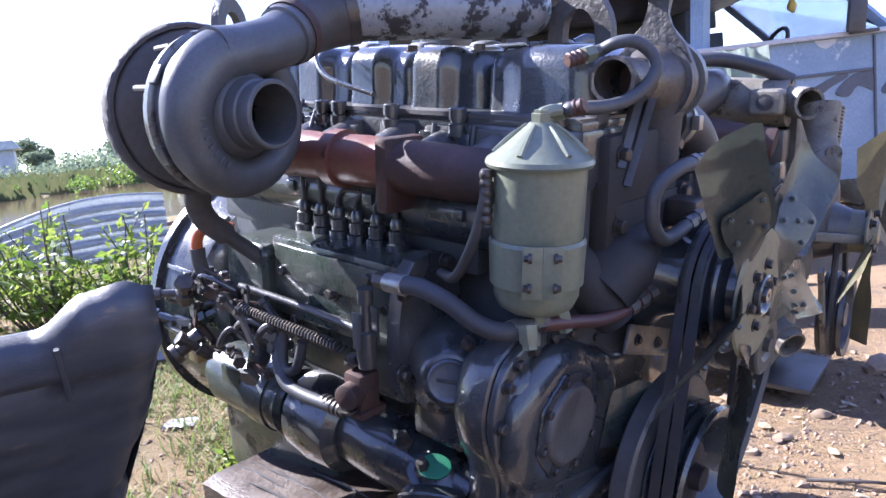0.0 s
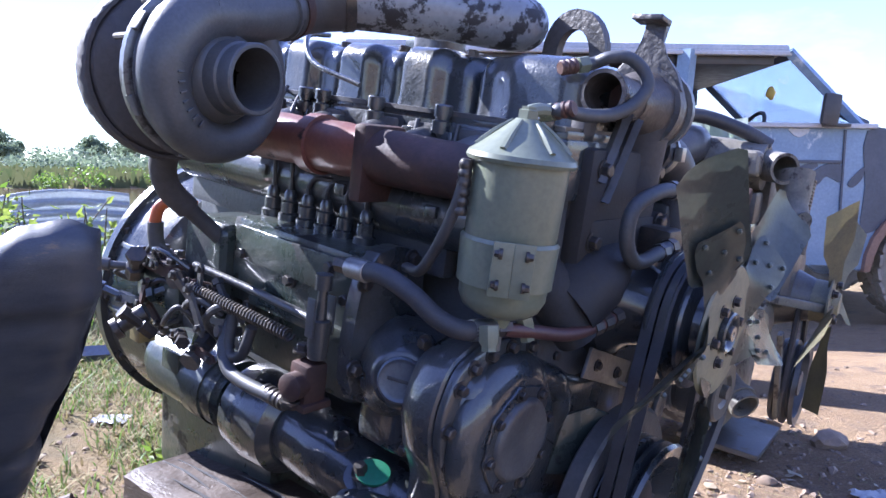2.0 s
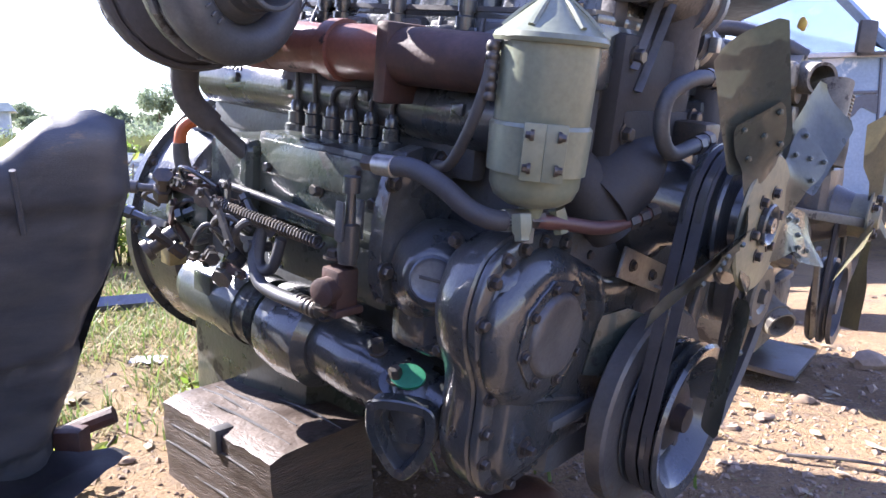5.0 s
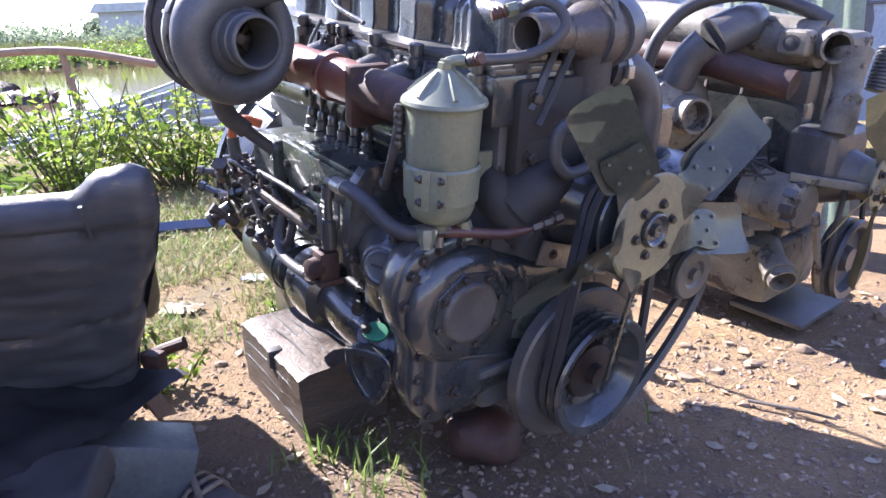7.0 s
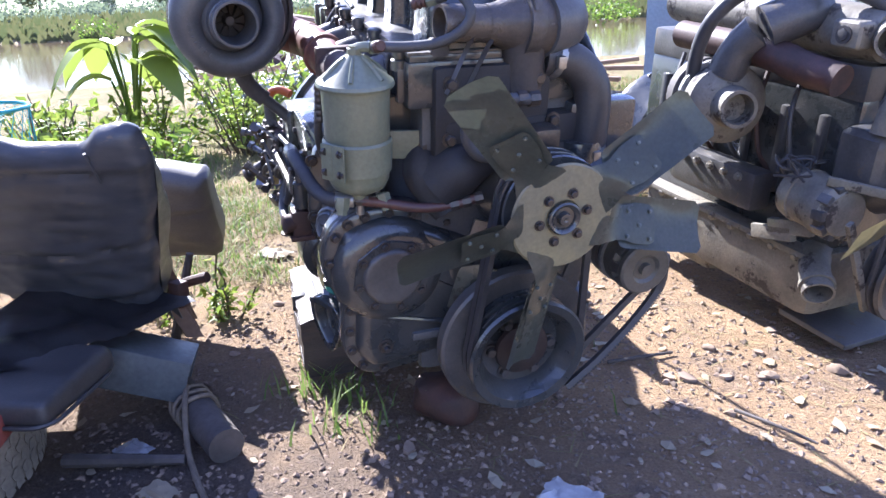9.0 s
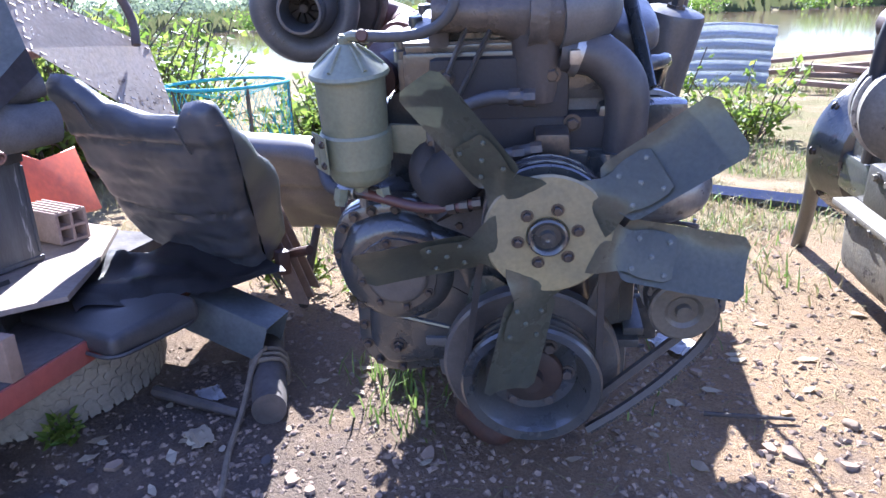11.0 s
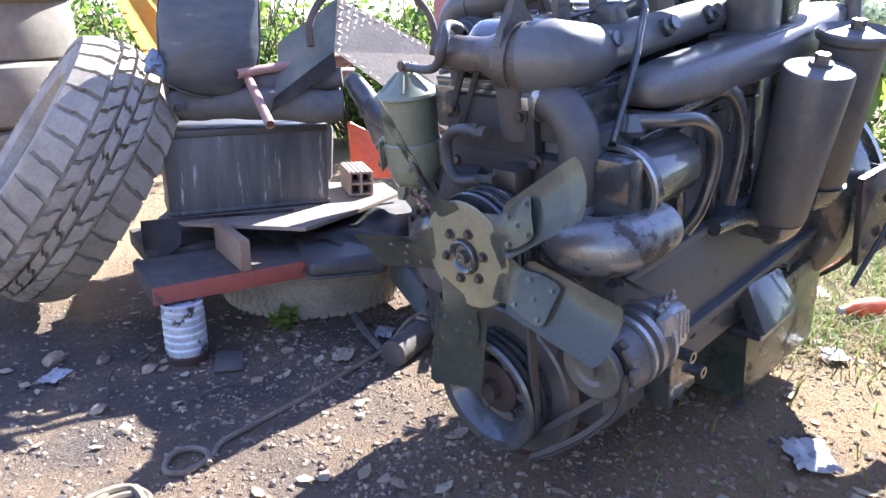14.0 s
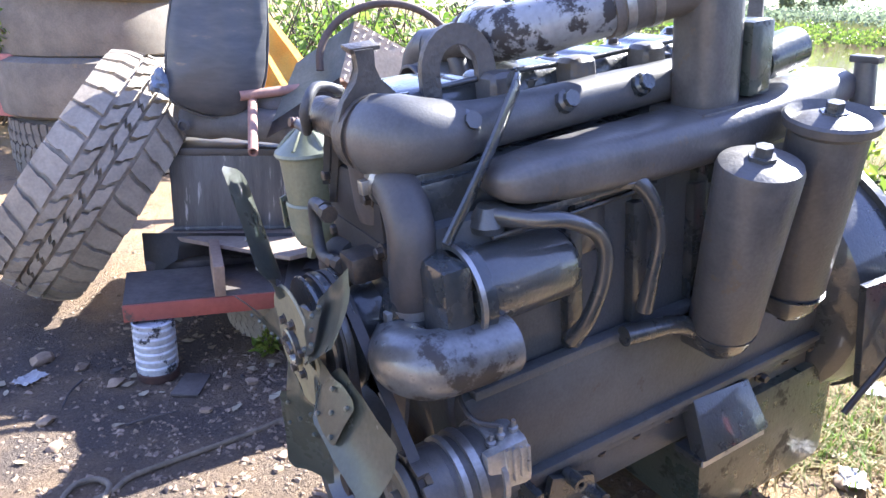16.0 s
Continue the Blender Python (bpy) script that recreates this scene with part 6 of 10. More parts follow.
def belts():
    # a V belt hugging pulleys: outer tangents of circles in the plane y
    def belt(y, circles, name):
        pts = []
        for (x, z, r, a0, a1) in circles:
            for k in range(9):
                t = radians(a0 + (a1 - a0) * k / 8)
                pts.append(V(x + r * math.cos(t), y, z + r * math.sin(t)))
        pts.append(pts[0].copy())
        bm = bmesh.new()
        n = len(pts)
        rings = []
        ctr = sum(pts, V(0, 0, 0)) / n
        for i, p in enumerate(pts[:-1]):
            t = (pts[(i + 1) % (n - 1)] - pts[i - 1 if i else n - 2]).normalized()
            o = V(t.z, 0, -t.x)
            if o.dot(p - ctr) < 0:
                o = -o
            rings.append([bm.verts.new(q) for q in (p + o * 0.004 + V(0, -0.0075, 0), p + o * 0.004 + V(0, 0.0075, 0), p - o * 0.006 + V(0, 0.0045, 0), p - o * 0.006 + V(0, -0.0045, 0))])
        m = len(rings)
        for i in range(m):
            p, q = rings[i], rings[(i + 1) % m]
            for j in range(4):
                bm.faces.new((p[j], p[(j + 1) % 4], q[(j + 1) % 4], q[j]))
        return part(name, bm, RUBBER, engine, "worn black V belt")
    belt(0.014, [(0.02, 0.286, 0.085, 160, 40), (0.223, 0.137, 0.045, 30, -50), (0.0, 0.0, 0.107, -50, -185)], "fan_belt")
    belt(-0.004, [(0.02, 0.286, 0.085, 165, 15), (0.0, 0.0, 0.107, 10, -190)], "fan_belt")
    # the slack cogged belt hanging below the alternator
    bm = bmesh.new()
    pts = glide([V(0.268, 0.0, 0.14), V(0.262, -0.002, 0.085), V(0.215, -0.004, 0.02), V(0.15, -0.006, -0.045), V(0.09, -0.006, -0.095)], 14)
    tube(bm, pts, 0.0085, 4, smooth=False, flat=(1, 0.6))
    for i in range(0, len(pts) - 1):
        t = (pts[i + 1] - pts[i]).normalized()
        o = V(-t.z, 0, t.x)
        box(bm, pts[i] + o * 0.007, (0.012, 0.004, 0.005), 0, axes(o, t))
    part("cogged_belt", bm, RUBBER, engine, "slack cogged belt")


def oil_filters():
    for top, bot, i in ((V(0.285, 0.556, 0.472), V(0.228, 0.572, 0.185), 0), (V(0.287, 0.70, 0.506), V(0.245, 0.71, 0.215), 1)):
        d = (top - bot).normalized()
        n = (top - bot).length
        bm = bmesh.new()
        if i == 0:
            prof = [(0, 0), (0, 0.05), (0.01, 0.053), (n - 0.012, 0.059), (n - 0.004, 0.056), (n, 0.045), (n + 0.004, 0)]
        else:
            prof = [(0, 0), (0, 0.045), (0.01, 0.05), (n - 0.02, 0.056), (n - 0.012, 0.066), (n, 0.068), (n + 0.004, 0.064), (n - 0.008, 0.052), (n + 0.006, 0.02), (n + 0.006, 0)]
        lathe(bm, bot, d, prof, 40)
        f = part("oil_filter", bm, BLACK_MATT, engine, "tall black canister oil filter leaning outwards")
        bm = bmesh.new()
        lathe(bm, top, d, [(0, 0), (0, 0.02), (0.008, 0.02), (0.008, 0.0125), (0.022, 0.0125), (0.022, 0)], 6)
        part("filter_nut", bm, BLACK, f)
        bm = bmesh.new()
        lathe(bm, bot - d * 0.045, d, [(0, 0), (0, 0.03), (0.02, 0.044), (0.045, 0.052), (0.045, 0)], 28)
        box(bm, bot - d * 0.02 + V(-0.045, 0, 0), (0.09, 0.07, 0.05), 0.01)
        lathe(bm, bot - d * 0.06, d, [(0, 0), (0, 0.014), (0.02, 0.014)], 6)
        part("filter_head", bm, BLACK, f)
    bm = bmesh.new()
    tube(bm, [V(0.19, 0.40, 0.21), V(0.2, 0.5, 0.2), V(0.215, 0.57, 0.165), V(0.23, 0.64, 0.18)], 0.016, 14)
    part("oil_line", bm, BLACK, engine)


def intake_plenum():
    # long wedge-shaped casting along the right side of the head
    bm = bmesh.new()
    prev = None
    stations = [(0.196, 0.012, 0.498, 0.488), (0.2, 0.028, 0.507, 0.478), (0.212, 0.039, 0.513, 0.468), (0.235, 0.045, 0.518, 0.461), (0.30, 0.052, 0.523, 0.452), (0.45, 0.06, 0.525, 0.445), (0.6, 0.062, 0.525, 0.445), (0.78, 0.062, 0.53, 0.455), (0.88, 0.05, 0.535, 0.48), (0.90, 0.03, 0.528, 0.49)]
    rings = []
    for y, w, zt, zb in stations:
        ring = []
        for k in range(28):
            t = 2 * math.pi * k / 28
            cx, cz = math.cos(t), math.sin(t)
            sx = math.copysign(abs(cx) ** 0.6, cx)
            sz = math.copysign(abs(cz) ** 0.6, cz)
            ring.append(bm.verts.new(V(0.155 + sx * w, y, (zt + zb) / 2 + sz * (zt - zb) / 2)))
        rings.append(ring)
    for p, q in zip(rings, rings[1:]):
        for k in range(28):
            bm.faces.new((p[k], q[k], q[(k + 1) % 28], p[(k + 1) % 28]))
    bm.faces.new(rings[0])
    bm.faces.new(rings[-1])
    pl = part("intake_plenum", bump_up(bm, 0.0008, 40), BLACK_MATT, engine, "long smooth black intake casting", sharp=1.2)
    bm = bmesh.new()
    box(bm, (0.135, 0.55, 0.45), (0.11, 0.68, 0.012), 0.004)
    part("plenum_flange", bm, BLACK, pl)
    for i in range(6):
        bm = bmesh.new()
        box(bm, (0.14, 0.24 + 0.12 * i, 0.40), (0.05, 0.06, 0.1), 0.015)
        part("intake_port", bm, BLACK, pl)
    # upright air duct on the plenum
    bm = bmesh.new()
    box(bm, (0.143, 0.60, 0.62), (0.085, 0.085, 0.24), 0.034, seg=5)
    box(bm, (0.143, 0.60, 0.515), (0.11, 0.12, 0.02), 0.006)
    duct = part("air_duct", bm, BLACK_MATT, engine, "upright black air duct")
    bm = bmesh.new()
    box(bm, (0.165, 0.665, 0.585), (0.05, 0.05, 0.11), 0.008)
    lathe(bm, (0.15, 0.70, 0.57), (0.0, 1, 0.12), [(0, 0), (0, 0.034), (0.09, 0.033), (0.095, 0.028), (0.095, 0)], 20)
    part("heater_box", bm, GREEN_BLACK, duct)
    # dipstick or vent stem behind
    bm = bmesh.new()
    tube(bm, [V(0.205, 0.89, 0.35), V(0.21, 0.895, 0.45), V(0.205, 0.9, 0.545)], [0.022, 0.02, 0.017], 12)
    box(bm, (0.205, 0.9, 0.55), (0.05, 0.018, 0.012), 0.003)
    part("vent_stem", bm, BLACK_MATT, engine)
    # flat strap from the head down to the cooler
    bm = bmesh.new()
    tube(bm, [V(0.09, 0.285, 0.6), V(0.12, 0.275, 0.608), V(0.138, 0.25, 0.588), V(0.158, 0.185, 0.51), V(0.172, 0.12, 0.435)], 0.0135, 10, flat=(0.45, 1))
    part("stay_strap", bm, BLACK, engine, "bent flat steel stay")
    filter_line([(0.17, 0.19, 0.425), (0.168, 0.35, 0.425), (0.168, 0.48, 0.43)], 0.004, BLACK, "thin_pipe")


def top_bits():
    random.seed(11)
    # oil feed pipes, rocker studs, and small fittings between the covers and the water rail
    filter_line([(0.03, 0.2, 0.6), (0.035, 0.33, 0.604), (0.03, 0.45, 0.6), (0.035, 0.6, 0.604), (0.03, 0.75, 0.6)], 0.0045, BLACK, "oil_feed_line")
    filter_line([(-0.19, 0.45, 0.535), (-0.195, 0.55, 0.56), (-0.17, 0.60, 0.6), (-0.11, 0.62, 0.61)], 0.004, BLACK, "breather_line")
    for y in (0.16, 0.30, 0.37, 0.5, 0.63, 0.7):
        bm = bmesh.new()
        lathe(bm, (0.02 + random.uniform(-0.015, 0.01), y, 0.50), (random.uniform(-0.1, 0.1), 0, 1), [(0, 0.018), (0.03, 0.018), (0.032, 0.012), (0.07, 0.011), (0.072, 0.014), (0.085, 0.014), (0.088, 0.006), (0.1, 0.006), (0.1, 0)], 10)
        part("injector", bm, BLACK, engine)
    bm = bmesh.new()
    box(bm, (-0.13, 0.115, 0.47), (0.03, 0.02, 0.13), 0.004)
    part("front_bracket", bm, IRON_DARK, engine, "flat rusty bracket")


engine_block()
oil_pan()
cylinder_head()
for y0, y1 in ((0.122, 0.302), (0.308, 0.438), (0.444, 0.574), (0.58, 0.71), (0.716, 0.85)):
    rocker_cover(y0, y1, y0 < 0.2)
exhaust_manifold()
turbocharger()
intake_pipe()
lifting_eye(0.238, 0.03, (1, -0.1, 0.06))
lifting_eye(0.945, -0.10, (0.5, -1, 0.1), 0.637)
thermostat()
fuel_filter()
timing_cover()
injection_pump()
left_side_low()
flywheel_housing()
rear_arm()
crank_pulley()
fan()
water_pump()
alternator()
belts()
sunlit_strip()
oil_filters()
intake_plenum()
top_bits()

# ---- ground and water ----
def bank(x, y):
    """Metres past the near edge of the pond, wavering."""
    return (x + 6.2) * -0.74 + (y - 6.6) * 0.67 + 0.9 * noise.noise(Vector((x * 0.12, y * 0.12, 3.1))) - 0.4


def ground_z(x, y):
    z = 0.0
    r = math.hypot(x - 0.3, y - 1.0)
    if r < 12:
        k = smooth01((12 - r) / 6)
        z += k * (0.011 * noise.noise(Vector((x * 2.1, y * 2.1, 0))) + 0.006 * noise.noise(Vector((x * 9, y * 9, 5))) + 0.0035 * noise.noise(Vector((x * 27, y * 27, 9))))
    # the yard falls away towards the car
    z -= 0.235 * smooth01((y - 2.6) / 1.7) * smooth01((x - 0.3) / 1.2)
    d = bank(x, y)
    z -= 0.55 * smooth01(d / 2.2) * (1 - smooth01((d - 29) / 3))
    return z


def make_ground():
    n = 330
    me = bpy.data.meshes.new("ground")
    us = np.linspace(-1, 1, n)
    xs = 0.1 + 0.95 * np.sinh(6.6 * us)
    ys = 1.0 + 0.95 * np.sinh(6.6 * us)
    verts = [(float(x), float(y), ground_z(float(x), float(y))) for y in ys for x in xs]
    faces = [(j * n + i, j * n + i + 1, (j + 1) * n + i + 1, (j + 1) * n + i) for j in range(n - 1) for i in range(n - 1)]
    me.from_pydata(verts, [], faces)
    me.polygons.foreach_set("use_smooth", [True] * len(faces))
    me.materials.append(ground_mat())
    tagged(new("ground", me), "bare sandy soil with litter and dry grass", "ground", kind="structure")
    bm = bmesh.new()
    vs = [bm.verts.new(V(*p, -0.2)) for p in ((-12, -6), (30, 40), (0, 75), (-70, 60), (-60, -2))]
    bm.faces.new(vs)
    lone("water", bm, water_mat(), "brown still pond water reflecting the sky", "water", kind="structure")


make_ground()


def crumbs(name, count, spread, size, material, label, seed, keep=lambda x, y: True):
    """Loose stones or soil crumbs, half sunk, as one scatter."""
    rnd = random.Random(seed)
    verts, faces = [], []
    base = [(1, 0, 0), (-0.5, 0.87, 0), (-0.5, -0.87, 0), (0.6, 0.35, 0.62), (-0.6, 0.3, 0.55), (0.05, -0.7, 0.6), (0.0, 0.05, 0.85)]
    tri = [(0, 1, 3), (1, 4, 3), (1, 2, 4), (2, 5, 4), (2, 0, 5), (0, 3, 5), (3, 4, 6), (4, 5, 6), (5, 3, 6)]
    made = 0
    while made < count:
        x, y = spread(rnd)
        if not keep(x, y):
            continue
        made += 1
        s = size * min(2.6, rnd.lognormvariate(0, 0.5))
        a = rnd.uniform(0, 6.28)
        k = len(verts)
        sx, sy, sz = s * rnd.uniform(0.7, 1.3), s * rnd.uniform(0.6, 1.1), s * rnd.uniform(0.5, 1.0)
        z = ground_z(x, y) - 0.1 * s
        for px, py, pz in base:
            px, py, pz = px * sx * rnd.uniform(0.8, 1.2), py * sy * rnd.uniform(0.8, 1.2), pz * sz
            verts.append((x + px * math.cos(a) - py * math.sin(a), y + px * math.sin(a) + py * math.cos(a), z + pz))
        faces += [(k + i, k + j, k + m) for i, j, m in tri]
    me = bpy.data.meshes.new(name)
    me.from_pydata(verts, [], faces)
    me.materials.append(material)
    return tagged(new(name, me), label, name, kind="stuff")


def near(rnd, cx=0.25, cy=1.0, s=0.75):
    return rnd.gauss(cx, s), rnd.gauss(cy, s)


crumbs("soil_crumbs", 15000, near, 0.0048, CLOD, "loose brown soil crumbs scattered on the ground", 3)
crumbs("pebbles", 190, near, 0.005, STONE, "pale pebbles and chips lying on the soil", 4)
crumbs("rubble", 120, lambda r: (r.gauss(0.95, 0.45), r.gauss(1.8, 0.3)), 0.009, STONE, "pale broken rubble round the second engine", 6)


def blades(name, places, h, w, material, label, seed, lean=0.5):
    """Grass: tapered bent blades, two triangles and a tip each."""
    rnd = random.Random(seed)
    verts, faces = [], []
    for x, y in places:
        z = ground_z(x, y) - 0.004
        a = rnd.uniform(0, 6.28)
        hh, ww = h * rnd.uniform(0.45, 1.25), w * rnd.uniform(0.7, 1.3)
        dx, dy = math.cos(a), math.sin(a)
        l = lean * rnd.uniform(0.2, 1.3) * hh
        px, py = -dy * ww / 2, dx * ww / 2
        k = len(verts)
        verts += [(x - px, y - py, z), (x + px, y + py, z), (x + dx * l * 0.35 + px * 0.8, y + dy * l * 0.35 + py * 0.8, z + hh * 0.6),
                  (x + dx * l * 0.35 - px * 0.8, y + dy * l * 0.35 - py * 0.8, z + hh * 0.6), (x + dx * l, y + dy * l, z + hh)]
        faces += [(k, k + 1, k + 2, k + 3), (k + 3, k + 2, k + 4)]
    me = bpy.data.meshes.new(name)
    me.from_pydata(verts, [], faces)
    me.materials.append(material)
    return tagged(new(name, me), label, "grass", kind="stuff")


def scatter(seed, count, region, test=None):
    rnd = random.Random(seed)
    out = []
    while len(out) < count:
        x, y = rnd.uniform(region[0], region[1]), rnd.uniform(region[2], region[3])
        if test is None or rnd.random() < test(x, y):
            out.append((x, y))
    return out


def patchy(x, y):
    return smooth01((noise.noise(Vector((x * 1.7, y * 1.7, 2))) + 0.25) * 2) * smooth01((y - x - 1.75) / 0.8) * (1 if bank(x, y) < 0.2 else 0)


blades("dry_grass", scatter(21, 26000, (-5, 1.0, 0.8, 8), patchy), 0.05, 0.0045, STRAW, "short dry straw-coloured grass", 22, 1.6)
blades("green_grass", scatter(23, 11000, (-5, 0.6, 1.2, 8), patchy), 0.06, 0.005, GRASS, "patches of short green grass", 24, 0.9)
def side_grass(x, y):
    return smooth01((noise.noise(Vector((x * 2.6, y * 2.6, 7))) + 0.35) * 2)


blades("straw_patch", scatter(41, 9000, (-1.9, -0.3, 1.45, 3.2), side_grass), 0.035, 0.004, STRAW, "trampled straw-coloured grass beside the timber", 42, 2.2)
blades("grass_patch", scatter(43, 4500, (-1.9, -0.4, 1.5, 3.0), side_grass), 0.045, 0.005, GRASS, "short yellow green grass beside the timber", 44, 1.0)
tuft_rnd = random.Random(9)
tufts = [(cx + tuft_rnd.gauss(0, s), cy + tuft_rnd.gauss(0, s)) for cx, cy, s, k in ((-0.17, 1.06, 0.045, 34), (-0.05, 1.0, 0.05, 30), (-0.08, 1.1, 0.05, 24), (0.06, 1.0, 0.025, 8), (-0.45, 1.7, 0.1, 60), (0.0, 1.55, 0.2, 30)) for _ in range(k)]
blades("grass_tufts", tufts, 0.07, 0.005, GRASS, "green grass tufts under the front of the engine", 25, 0.8)
blades("straw_litter", scatter(27, 700, (-0.4, 1.2, 0.9, 2.2)), 0.012, 0.003, STRAW, "bits of straw lying on the soil", 28, 9.0)


def litter(seed, count, region):
    """Dead leaves and paper scraps, curled, lying flat."""
    rnd = random.Random(seed)
    verts, faces = [], []
    for _ in range(count):
        x, y = rnd.uniform(*region[:2]), rnd.uniform(*region[2:])
        s, a = rnd.uniform(0.008, 0.026), rnd.uniform(0, 6.28)
        z = ground_z(x, y) + 0.004
        k = len(verts)
        for u, v, h in ((-1, 0, 0), (-0.3, 0.5, 0.3), (0.5, 0.45, 0.1), (1, 0, 0.45), (0.4, -0.5, 0.2), (-0.4, -0.45, 0.05)):
            u, v = u * s, v * s * rnd.uniform(0.6, 1.1)
            verts.append((x + u * math.cos(a) - v * math.sin(a), y + u * math.sin(a) + v * math.cos(a), z + h * s * 0.6))
        faces += [(k, k + 1, k + 4, k + 5), (k + 1, k + 2, k + 4), (k + 2, k + 3, k + 4)]
    me = bpy.data.meshes.new("leaf_litter")
    me.from_pydata(verts, [], faces)
    me.materials.append(DRY_LEAF)
    tagged(new("leaf_litter", me), "dead pale leaves and scraps on the ground", "litter", kind="stuff")


litter(31, 260, (-0.7, 1.1, -0.3, 2.2))


def lump(bm, c, s, seed, sub=2, rough=0.35):
    r = bmesh.ops.create_icosphere(bm, subdivisions=sub, radius=1.0)
    for v in r["verts"]:
        k = 1 + rough * noise.noise(v.co * 1.3 + Vector((seed, 0, 0))) + 0.4 * rough * noise.noise(v.co * 3.1 + Vector((0, seed, 0)))
        v.co = Vector(c) + Vector((v.co.x * s[0] * k, v.co.y * s[1] * k, v.co.z * s[2] * k))
    return bm


for i, (x, y, s) in enumerate(((0.227, 0.27, 0.02), (0.157, 0.17, 0.022), (-0.153, 0.445, 0.014), (-0.07, -0.09, 0.036), (-0.078, 0.037, 0.022), (0.83, 1.72, 0.022),
                               (-0.345, 1.905, 0.026), (-0.5, 1.13, 0.016), (-0.62, 1.42, 0.018), (0.7, 1.62, 0.02), (0.55, 1.7, 0.018), (1.1, 1.95, 0.05), (-0.05, 0.18, 0.024), (0.95, 1.5, 0.022))):
    lone("stone", lump(bmesh.new(), (x, y, ground_z(x, y) + s * 0.25), (s, s * 0.75, s * 0.5), i * 1.7), STONE, "flat pale stone lying on the soil", "stone", group="loose stones")

# ---- timber under the engine, the scrap heap, seats and tyres ----
def timber_block():
    # a short sawn railway timber, its end grain towards the fan
    a, b, c = V(-0.243, 1.112), V(-0.515, 1.372), V(-0.112, 1.262)
    lng, acr = (b - a), (c - a)
    bm = bmesh.new()
    n, m, k = 14, 8, 7
    grid = {}
    h = 0.158
    for i in range(n + 1):
        for j in range(m + 1):
            for q in range(k + 1):
                if 0 < i < n and 0 < j < m and 0 < q < k:
                    continue
                p = a + lng * i / n + acr * j / m
                z = h * q / k - 0.006
                # a chamfered, worn top edge along the near side
                if q == k and j == 0:
                    z -= 0.008
                v = V(p.x, p.y, z)
                v += V(1, 1, 1) * 0.003 * noise.noise(v * 35)
                if q == k:
                    v.z += 0.004 * noise.noise(V(p.x * 12, p.y * 12, 4))
                grid[i, j, q] = bm.verts.new(v)
    def quad(*ks):
        bm.faces.new([grid[x] for x in ks])
    for i in range(n):
        for j in range(m):
            for q in (0, k):
                quad((i, j, q), (i + 1, j, q), (i + 1, j + 1, q), (i, j + 1, q))
    for i in range(n):
        for q in range(k):
            for j in (0, m):
                quad((i, j, q), (i + 1, j, q), (i + 1, j, q + 1), (i, j, q + 1))
    for j in range(m):
        for q in range(k):
            for i in (0, n):
                quad((i, j, q), (i, j + 1, q), (i, j + 1, q + 1), (i, j, q + 1))
    blk = lone("timber_block", bm, WOOD_DARK, "dark oil-stained sawn timber propping the engine", "timber", sharp=0.9)
    # cracks along the grain, and a raised black block for a notch's shade
    for t, l0, l1 in ((0.25, 0.05, 0.8), (0.5, 0.2, 0.95), (0.72, 0.0, 0.6), (0.38, 0.5, 1.0)):
        bm = bmesh.new()
        p0, p1 = a + lng * l0 + acr * t, a + lng * l1 + acr * t
        tube(bm, [V(p0.x, p0.y, h - 0.006), V(*(p0.lerp(p1, 0.5) + V(0.004, 0.002)), h - 0.004), V(p1.x, p1.y, h - 0.006)], [0.001, 0.003, 0.001], 6)
        part("crack", bm, RUBBER, blk)
    for z, l0, l1 in ((0.11, 0.1, 0.95), (0.07, 0.3, 1.0), (0.035, 0.0, 0.7)):
        bm = bmesh.new()
        p0, p1 = a + lng * l0, a + lng * l1
        tube(bm, [V(p0.x, p0.y, z), V(*(p0.lerp(p1, 0.5)), z + 0.004), V(p1.x, p1.y, z)], [0.001, 0.0028, 0.001], 6)
        part("crack", bm, RUBBER, blk)
    bm = bmesh.new()
    p = a + lng * 0.44
    box(bm, (p.x + 0.006, p.y + 0.008, h - 0.026), (0.034, 0.026, 0.042), 0.004, Matrix.Rotation(radians(43), 3, 'Z'))
    part("notch", bm, RUBBER, blk, "black block standing for the dark of a notch")
    # added lump that stands for the rounded front of the pan
    bm = bmesh.new()
    lump(bm, (0.135, 1.135, 0.045), (0.075, 0.06, 0.055), 3.3, 3, 0.25)
    lone("chock", bm, RUST_DARK, "rounded brown lump standing for the front of the oil pan", "chock")


timber_block()

SW = V(-0.896, -0.444, 0)                           # along the seat's width
SD = V(-0.204, 0.412, -0.888)                       # down its face, which overhangs
SN = SW.cross(SD).normalized()                      # out of its face


def curve_at(keys, x):
    """A smooth value at x between the keys [(x, value), ...]."""
    if x <= keys[0][0]:
        return keys[0][1]
    for (a, p), (b, q) in zip(keys, keys[1:]):
        if x <= b:
            return p + (q - p) * smooth01((x - a) / (b - a))
    return keys[-1][1]


